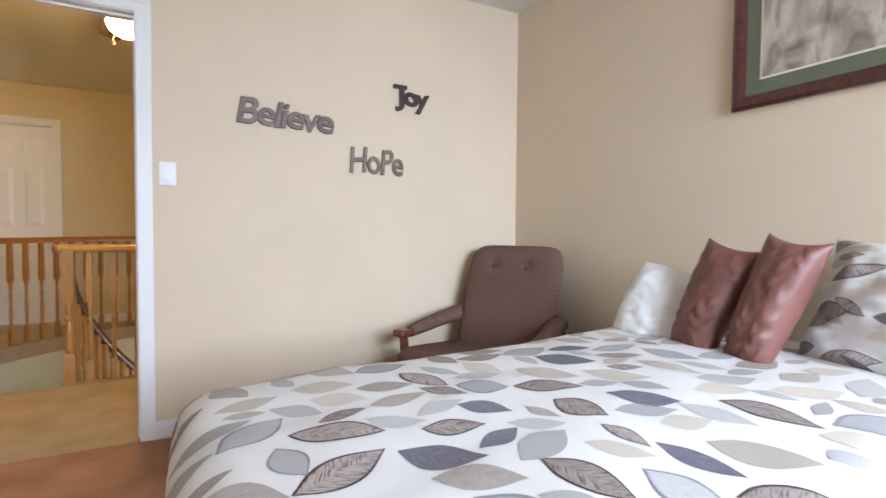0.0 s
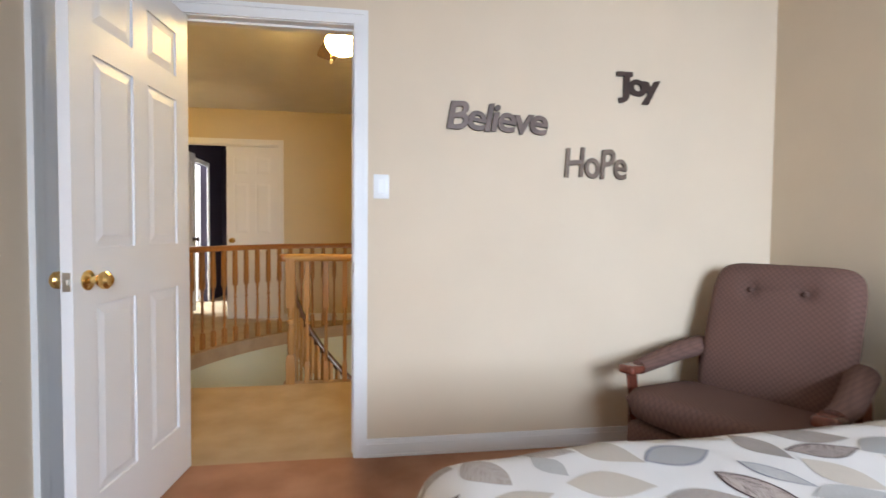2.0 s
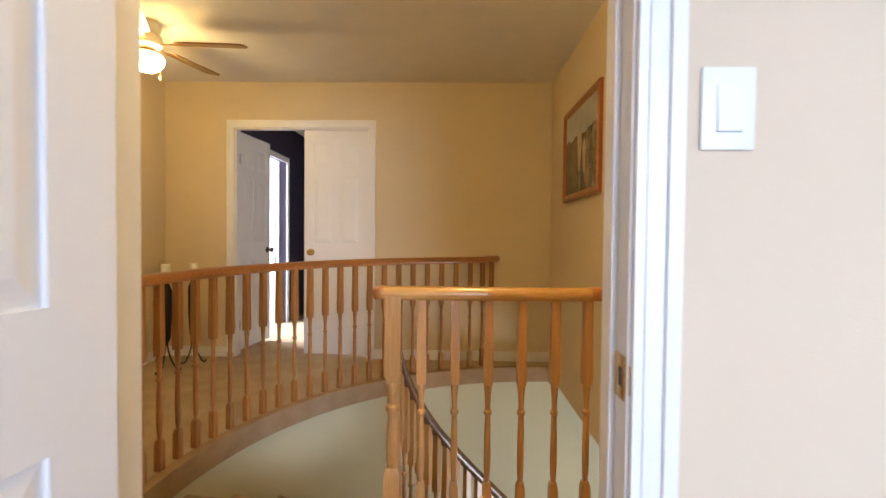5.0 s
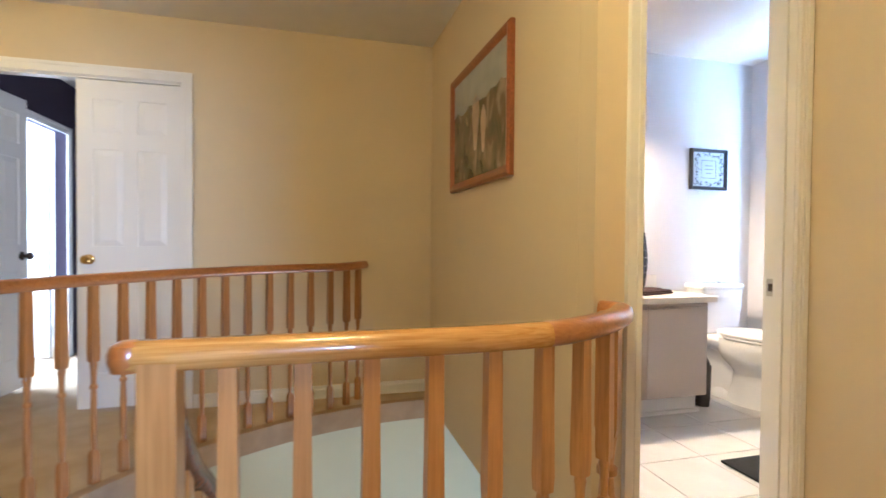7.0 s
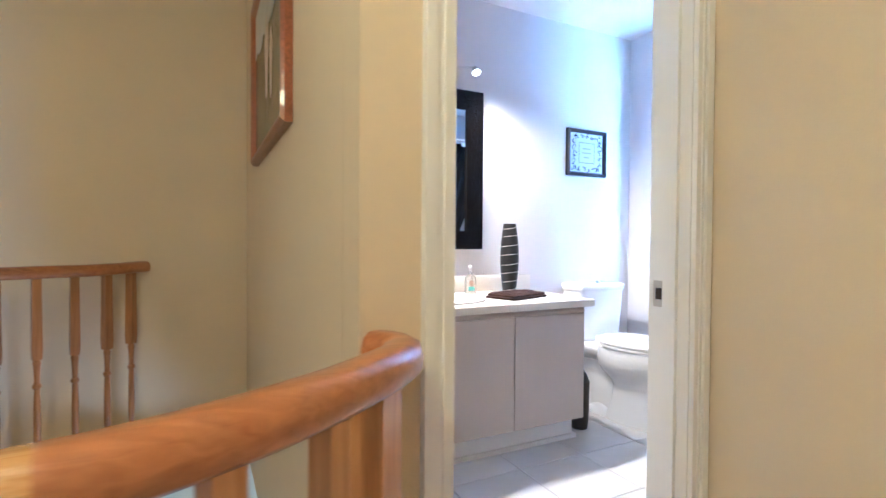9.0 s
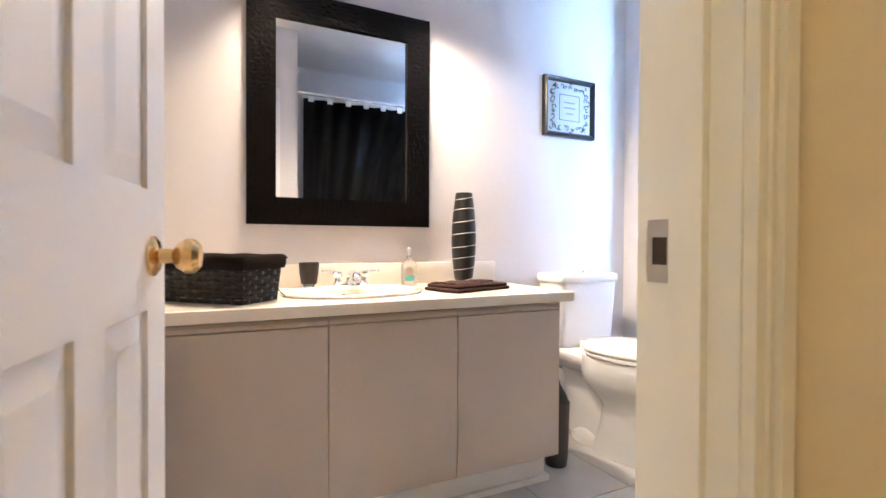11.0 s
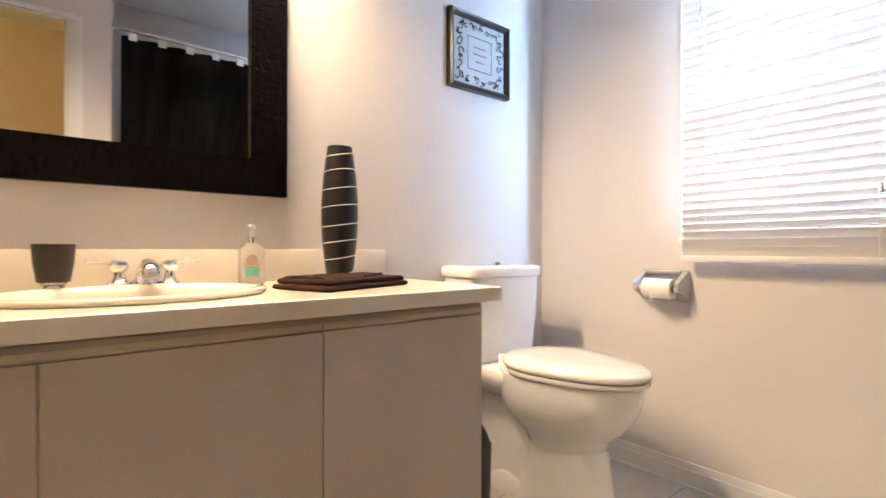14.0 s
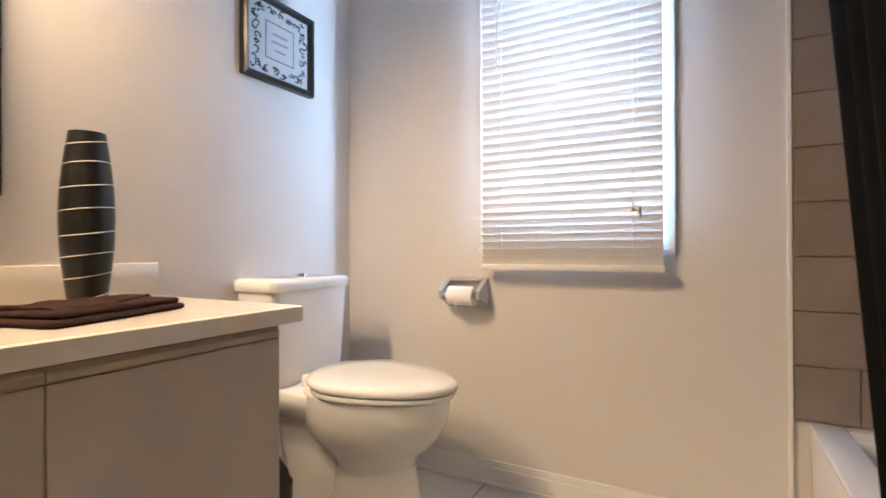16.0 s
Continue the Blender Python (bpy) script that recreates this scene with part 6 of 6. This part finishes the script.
# toilet
def toilet(m):
    """Origin on the floor at the middle of the back, facing -y."""
    root = thing("toilet", "white two-piece toilet with the lid closed", "toilet", m)

    def egg(cy, rx, front, back, z, n=40):
        pts = []
        for i in range(n):
            a = 2 * math.pi * i / n
            s = math.sin(a)
            pts.append((rx * math.cos(a) * (1 - 0.10 * max(0, -s)), cy + (front if s < 0 else back) * s, z))
        return pts

    # pedestal and bowl
    part("bowl", loft([egg(-0.45, 0.108, 0.150, 0.12, 0.20), egg(-0.45, 0.112, 0.160, 0.15, 0.235), egg(-0.44, 0.126, 0.192, 0.18, 0.262), egg(-0.43, 0.148, 0.238, 0.20, 0.290), egg(-0.42, 0.166, 0.275, 0.205, 0.325), egg(-0.42, 0.176, 0.296, 0.21, 0.365), egg(-0.42, 0.181, 0.305, 0.21, 0.41), egg(-0.42, 0.180, 0.304, 0.21, 0.440)]), PORCELAIN, root, smooth=True, angle=70)
    part("pedestal", loft([egg(-0.44, 0.128, 0.205, 0.20, 0.0), egg(-0.44, 0.126, 0.202, 0.20, 0.02), egg(-0.445, 0.118, 0.188, 0.17, 0.06), egg(-0.45, 0.112, 0.172, 0.14, 0.13), egg(-0.45, 0.108, 0.158, 0.13, 0.20), egg(-0.45, 0.106, 0.150, 0.13, 0.24)]), PORCELAIN, root, smooth=True, angle=70)
    part("foot", loft([egg(-0.28, 0.118, 0.20, 0.17, 0.0), egg(-0.28, 0.117, 0.20, 0.168, 0.028), egg(-0.28, 0.104, 0.20, 0.155, 0.05), egg(-0.28, 0.085, 0.19, 0.12, 0.075)]), PORCELAIN, root, smooth=True, angle=70)
    part("trapway", loft([[(x, y, z) for x, y in ((-w, -0.46), (w, -0.46), (w * 0.94, -0.12), (-w * 0.94, -0.12))] for w, z in ((0.100, 0.03), (0.088, 0.10), (0.082, 0.17), (0.088, 0.25), (0.112, 0.325), (0.138, 0.385))]), PORCELAIN, root, smooth=True, angle=70)
    part("deck", loft([[(x, y, z) for x, y in ((-w, -0.34), (w, -0.34), (w * 0.96, -0.02), (-w * 0.96, -0.02))] for w, z in ((0.09, 0.31), (0.135, 0.355), (0.155, 0.395), (0.155, 0.428), (0.148, 0.4345))]), PORCELAIN, root, smooth=True, angle=60)
    for s in (-1, 1):
        part("bolt_cap", lathe([(0.013, 0), (0.012, 0.012), (0, 0.017)], 14), PORCELAIN, root, smooth=True, m=pose(s * 0.095, -0.20, 0.022))
    part("seat", loft([egg(-0.425, 0.186, 0.315, 0.165, 0.4440), egg(-0.425, 0.190, 0.32, 0.168, 0.4510), egg(-0.425, 0.188, 0.318, 0.166, 0.4600)]), PORCELAIN, root, smooth=True, angle=50)
    part("lid", loft([egg(-0.425, 0.188, 0.318, 0.182, 0.4635), egg(-0.425, 0.193, 0.325, 0.187, 0.4700), egg(-0.425, 0.193, 0.325, 0.187, 0.4810), egg(-0.425, 0.187, 0.318, 0.181, 0.4880), egg(-0.425, 0.174, 0.302, 0.168, 0.4925), egg(-0.425, 0.10, 0.19, 0.10, 0.4960)]), PORCELAIN, root, "closed glossy white lid", True, angle=50)
    for s in (-1, 1):
        part("seat_hinge", rounded(s * 0.075 - 0.02, -0.262, 0.434, s * 0.075 + 0.02, -0.230, 0.478, 0.006), PORCELAIN, root, smooth=True)

    def slab(w0, d0, z, r=0.03, n=6, cy=-0.105):
        pts = []
        for sx, sy, a0 in ((1, 1, 0), (-1, 1, 90), (-1, -1, 180), (1, -1, 270)):
            for i in range(n):
                a = radians(a0 + 90 * i / (n - 1))
                pts.append((sx * (w0 / 2 - r) + r * math.cos(a), cy + sy * (d0 / 2 - r) + r * math.sin(a), z))
        return pts

    part("tank", loft([slab(0.315, 0.15, 0.436), slab(0.335, 0.165, 0.46), slab(0.362, 0.185, 0.70), slab(0.366, 0.187, 0.752)]), PORCELAIN, root, smooth=True, angle=50)
    part("tank_lid", loft([slab(0.378, 0.20, 0.753), slab(0.383, 0.204, 0.762), slab(0.383, 0.204, 0.782), slab(0.37, 0.19, 0.792), slab(0.32, 0.14, 0.795)]), PORCELAIN, root, smooth=True, angle=50)
    part("flush_button", lathe([(0, 0.012), (0.022, 0.011), (0.026, 0), (0, 0)], 20), CHROME, root, "chrome flush button", True, pose(0.03, -0.105, 0.794))
    return root


toilet(pose(2.435, TN - 0.004, 0))
hose = thing("supply_hose", "dark flexible hose looping from wall to tank", "pipe")
RUBBER = material("black_rubber", (0.012, 0.012, 0.013), 0.5)
part("hose", tube(spline([(2.30, 5.99, 0.415), (2.25, 5.96, 0.34), (2.19, 5.93, 0.26), (2.16, 5.96, 0.19), (2.18, 6.06, 0.17), (2.19, 6.10, 0.18)], 6), 0.006, 8), RUBBER, hose, smooth=True)
part("valve", lathe([(0, 0), (0.022, 0), (0.022, 0.004), (0.008, 0.008), (0.008, 0.03), (0.013, 0.032), (0.013, 0.045), (0, 0.046)], 16), CHROME, hose, smooth=True, m=pose(2.19, TN, 0.18, 90))

bin_root = thing("brush_holder", "slim black toilet brush holder beside the vanity", "toilet brush", pose(2.075, 5.72, 0))
part("holder", lathe([(0, 0), (0.045, 0), (0.05, 0.05), (0.055, 0.27), (0.05, 0.275), (0.045, 0.26), (0, 0.25)], 24), MATTE_BROWN, bin_root, smooth=True)
part("cap", lathe([(0.05, 0.272), (0.042, 0.30), (0.018, 0.34), (0.009, 0.37), (0.008, 0.42), (0, 0.425)], 20), RUBBER, bin_root, smooth=True)

# toilet paper holder set on the window wall
CERAMIC = material("grey_ceramic", (0.42, 0.41, 0.41), 0.2, vary=0.05, coat=0.3)
tp = thing("paper_holder", "grey ceramic toilet paper holder with a roll", "toilet paper", pose(TE, 5.52, 0.722, 0, 0, -90))
part("back_plate", rounded(-0.088, -0.012, -0.055, 0.088, 0, 0.06, 0.004), CERAMIC, tp, smooth=True)
for s in (-1, 1):
    part("arm", loft([[(s * 0.088, -0.012, -0.05), (s * 0.066, -0.012, -0.05), (s * 0.066, -0.012, 0.055), (s * 0.088, -0.012, 0.055)], [(s * 0.086, -0.045, -0.03), (s * 0.069, -0.045, -0.03), (s * 0.069, -0.045, 0.035), (s * 0.086, -0.045, 0.035)], [(s * 0.084, -0.085, -0.018), (s * 0.071, -0.085, -0.018), (s * 0.071, -0.085, 0.012), (s * 0.084, -0.085, 0.012)]]), CERAMIC, tp)
part("top_ledge", rounded(-0.066, -0.03, 0.045, 0.066, -0.012, 0.058, 0.004), CERAMIC, tp, smooth=True)
PAPERW = material("toilet_tissue", (0.83, 0.80, 0.77), 0.95, bump=0.3, bump_scale=200)
part("roll", lathe([(0.016, -0.046), (0.036, -0.046), (0.036, 0.058), (0.016, 0.058), (0.016, -0.058)], 32), PAPERW, tp, "white paper roll", True, pose(0, -0.065, -0.008, 0, 90, 0))
part("spindle", lathe([(0, -0.070), (0.011, -0.070), (0.011, 0.070), (0, 0.070)], 16), STEEL, tp, smooth=True, m=pose(0, -0.065, -0.008, 0, 90, 0))
part("loose_sheet", loft([[(-0.012, -0.100, -0.02), (0.0, -0.100, -0.02), (0.0, -0.101, -0.02), (-0.012, -0.101, -0.02)], [(-0.008, -0.096, -0.055), (-0.004, -0.096, -0.055), (-0.004, -0.097, -0.055), (-0.008, -0.097, -0.055)]]), PAPERW, tp)

# window and blind
window_unit("window_2", "white bathroom window behind the blind", pose(TE + 0.03, VY1, VZ0, 0, 0, -90), VY1 - VY0, VZ1 - VZ0)
structure("trim_window", boxes((TE - 0.016, VY0 - 0.022, VZ0 - 0.03, TE, VY0 + 0.03, VZ1 + 0.05), (TE - 0.016, VY1 - 0.03, VZ0 - 0.03, TE, VY1 + 0.018, VZ1 + 0.05), (TE - 0.016, VY0 + 0.03, VZ0 - 0.03, TE, VY1 - 0.03, VZ0 + 0.012), (TE - 0.016, VY0 + 0.03, VZ1, TE, VY1 - 0.03, VZ1 + 0.05)), WHITE, "white casing round the bathroom window", "window trim")
SLAT = material("white_vinyl_slat", (0.86, 0.84, 0.82), 0.4)
SLAT.node_tree.nodes["Principled BSDF"].inputs["Subsurface Weight"].default_value = 0.0
tr = SLAT.node_tree.nodes.new("ShaderNodeBsdfTranslucent")
tr.inputs["Color"].default_value = (0.9, 0.86, 0.84, 1)
mxs = SLAT.node_tree.nodes.new("ShaderNodeMixShader")
mxs.inputs[0].default_value = 0.165
SLAT.node_tree.links.new(SLAT.node_tree.nodes["Principled BSDF"].outputs[0], mxs.inputs[1])
SLAT.node_tree.links.new(tr.outputs[0], mxs.inputs[2])
SLAT.node_tree.links.new(mxs.outputs[0], SLAT.node_tree.nodes["Material Output"].inputs[0])
by0, by1, bx = 4.817, 5.436, TE - 0.055
blind = thing("window_blind", "white closed mini-blind over the bathroom window", "blind")
part("head_rail", rounded(bx - 0.018, by0, 2.10, bx + 0.018, by1, 2.14, 0.004), SLAT, blind, smooth=True)
part("bottom_rail", rounded(bx - 0.016, by0, 0.815, bx + 0.016, by1, 0.835, 0.004), SLAT, blind, smooth=True)
sec = [(-0.0245, 0), (-0.012, 0.0035), (0, 0.0048), (0.012, 0.0035), (0.0245, 0), (0.0245, -0.0008), (0, 0.004), (-0.0245, -0.0008)]
slat_me = mesh_of("slat", loft([[(a, by0 + 0.003, b) for a, b in sec], [(a, by1 - 0.003, b) for a, b in sec]]), SLAT, True, 40)
z, k = 0.845, 0
while z < 2.10:
    ob = new("slat", slat_me)
    ob.parent = blind
    tilt = 60 if k < 6 else 73
    ob.matrix_basis = pose(bx, 0, z, 0, tilt + 1.2 * math.sin(k * 1.7), 0)
    z += 0.0315 if k >= 6 else 0.026
    k += 1
for y in (by0 + 0.09, by1 - 0.09):
    part("ladder_cord", tube([(bx - 0.027, y, 0.83), (bx - 0.027, y, 2.11)], 0.001, 5), PLASTIC, blind)
part("tilt_wand", tube([(bx - 0.035, by1 - 0.075, 1.53), (bx - 0.032, by1 - 0.075, 2.11)], 0.0035, 8), CLEAR, blind, "clear tilt wand", True)
part("lift_cord", tube([(bx - 0.034, by0 + 0.085, 1.02), (bx - 0.032, by0 + 0.085, 2.11)], 0.001, 5), PLASTIC, blind)
part("lift_cord", tube([(bx - 0.034, by0 + 0.068, 1.00), (bx - 0.032, by0 + 0.078, 2.11)], 0.001, 5), PLASTIC, blind)
for y, z in ((by0 + 0.085, 1.02), (by0 + 0.068, 1.003)):
    part("cord_tassel", lathe([(0, 0.016), (0.004, 0.014), (0.007, -0.012), (0, -0.014)], 10), STEEL, blind, "grey cord tassel", True, pose(bx - 0.034, y, z))

# bathtub, curtain
tub = thing("bathtub", "white alcove bathtub behind the curtain", "bathtub")
part("tub_shell", boxes((AW + 0.003, 4.40, 0, TE - 0.012, 4.445, 0.385), (AW + 0.003, AS + 0.003, 0, TE - 0.012, AS + 0.06, 0.385), (AW + 0.003, AS + 0.06, 0, AW + 0.08, 4.40, 0.385), (TE - 0.10, AS + 0.06, 0, TE - 0.012, 4.40, 0.385), (AW + 0.08, AS + 0.06, 0, TE - 0.10, 4.40, 0.10)), PORCELAIN, tub)
part("tub_rim", rounded(AW + 0.003, 4.37, 0.385, TE - 0.012, 4.455, 0.40, 0.006), PORCELAIN, tub, smooth=True)
rod = thing("curtain_rod", "chrome shower curtain rod", "curtain rod")
part("rod", tube([(AW, 4.44, 2.04), (TE, 4.44, 2.04)], 0.0125, 12), CHROME, rod, smooth=True)
CURTAIN = material("black_shower_curtain", (0.0045, 0.005, 0.006), 0.95, vary=0.1, scale=8, spec=0.08)
cur = thing("shower_curtain", "black shower curtain drawn across the tub", "shower curtain")
us, vs = list(np.linspace(0, 1, 150)), list(np.linspace(0, 1, 12))


def curtain_point(u, v):
    x0, x1 = AW + 0.04, 1.95 + 0.78 * v
    x = x0 + (x1 - x0) * u
    return (x, 4.468 + 0.02 * math.sin(u * 62 + 1.2 * math.sin(u * 9)) * (0.6 + 0.4 * (1 - v)), 0.14 + (1.995 - 0.14) * v)


cme = grid_mesh("curtain_cloth", curtain_point, us, vs, CURTAIN)
cob = new("cloth", cme)
cob.parent = cur
cob.modifiers.new("thickness", "SOLIDIFY").thickness = 0.002
for k in range(10):
    x = AW + 0.09 + k * (2.70 - AW - 0.12) / 9
    part("hook", tube([(x + 0.0, 4.44 + 0.018 * math.cos(a), 2.025 + 0.028 * math.sin(a)) for a in np.linspace(0, 2 * math.pi, 13)], 0.002, 5), CHROME, cur, "chrome curtain hook")
    part("hook_bead", rounded(x - 0.020, 4.492, 1.968, x + 0.020, 4.502, 2.008, 0.004), PLASTIC, cur, "white square hook cover")

# wall towel by the vanity
st = thing("striped_towel", "black towel with white stripes hanging by the vanity", "towel", pose(0.60, 5.43, 0))
part("cloth", rounded(-0.035, -0.05, 0.18, 0.0, 0.05, 0.72, 0.012, 3), material("black_terry", (0.012, 0.012, 0.013), 0.95, bump=0.8, bump_scale=300), st, smooth=True)
for z in (0.38, 0.43, 0.47):
    part("stripe", rounded(-0.0365, -0.051, z, 0.0015, 0.051, z + 0.018, 0.004), PLASTIC, st)
part("towel_bar", tube([(TW - 0.60, 0.06, 0.725), (-0.02, 0.06, 0.725), (-0.02, -0.06, 0.725), (TW - 0.60, -0.06, 0.725)], 0.006, 8), CHROME, st, smooth=True)

mat_root = tagged(part("bath_mat", rounded(1.50, 4.62, 0.0015, 2.15, 4.99, 0.016, 0.006, 2), material("black_shag", (0.013, 0.013, 0.014), 0.98, bump=1.0, bump_scale=180), smooth=True), "black bath mat on the tile floor", "bath mat")

# ---------------------------------------------------------------- pieces: floor and wall tiles
TILE = material("pale_ceramic_tile", (0.60, 0.585, 0.56), 0.25, vary=0.06, scale=5, per_object=0.05, coat=0.2)
WALLTILE = material("beige_wall_tile", (0.25, 0.195, 0.155), 0.3, vary=0.10, scale=7, per_object=0.06, coat=0.2)
floor_ob = bpy.data.objects["floor_bathroom"]
pitch, g = 0.371, 0.0025
x_lines = [1.098 - 2 * pitch + pitch * k for k in range(8)]
y_lines = [5.445 - 5 * pitch + pitch * k for k in range(8)]
tile_cache = {}
for x in x_lines:
    for y in y_lines:
        x0, x1, y0, y1 = max(x + g, TW), min(x + pitch - g, TE), max(y + g, DY + 0.104), min(y + pitch - g, TN)
        if x1 - x0 < 0.01 or y1 - y0 < 0.01:
            continue
        key = (round(x1 - x0, 3), round(y1 - y0, 3))
        if key not in tile_cache:
            w, d = x1 - x0, y1 - y0
            e = 0.002
            tile_cache[key] = mesh_of("tile", loft([[(0, 0, -0.003), (w, 0, -0.003), (w, d, -0.003), (0, d, -0.003)], [(0, 0, -0.001), (w, 0, -0.001), (w, d, -0.001), (0, d, -0.001)], [(e, e, 0.0005), (w - e, e, 0.0005), (w - e, d - e, 0.0005), (e, d - e, 0.0005)]]), TILE)
        ob = new("tile", tile_cache[key])
        ob.parent = floor_ob
        ob.matrix_basis = pose(x0, y0, 0)
wall_ob = bpy.data.objects["wall_bathroom_east"]
structure("trim_tile_edge", boxes((TE - 0.013, 4.487, 0.0, TE, 4.497, 2.2)), WHITE, "white edge strip of the tub tiling", "trim")
row = 0
z = 0.40
while z < 2.15:
    off = 0.0 if row % 2 == 0 else 0.1
    ys = [4.486] + [4.486 - 0.15 - off - 0.2 * k for k in range(4)]
    for ya, yb in zip(ys, ys[1:]):
        yb = max(yb, AS)
        if ya - yb < 0.02:
            continue
        ob = new("tile", mesh_of("wall_tile", boxes((TE - 0.010, yb + 0.0015, z + 0.0015, TE, ya - 0.0015, z + 0.1535)), WALLTILE))
        ob.parent = wall_ob
    z += 0.155
    row += 1
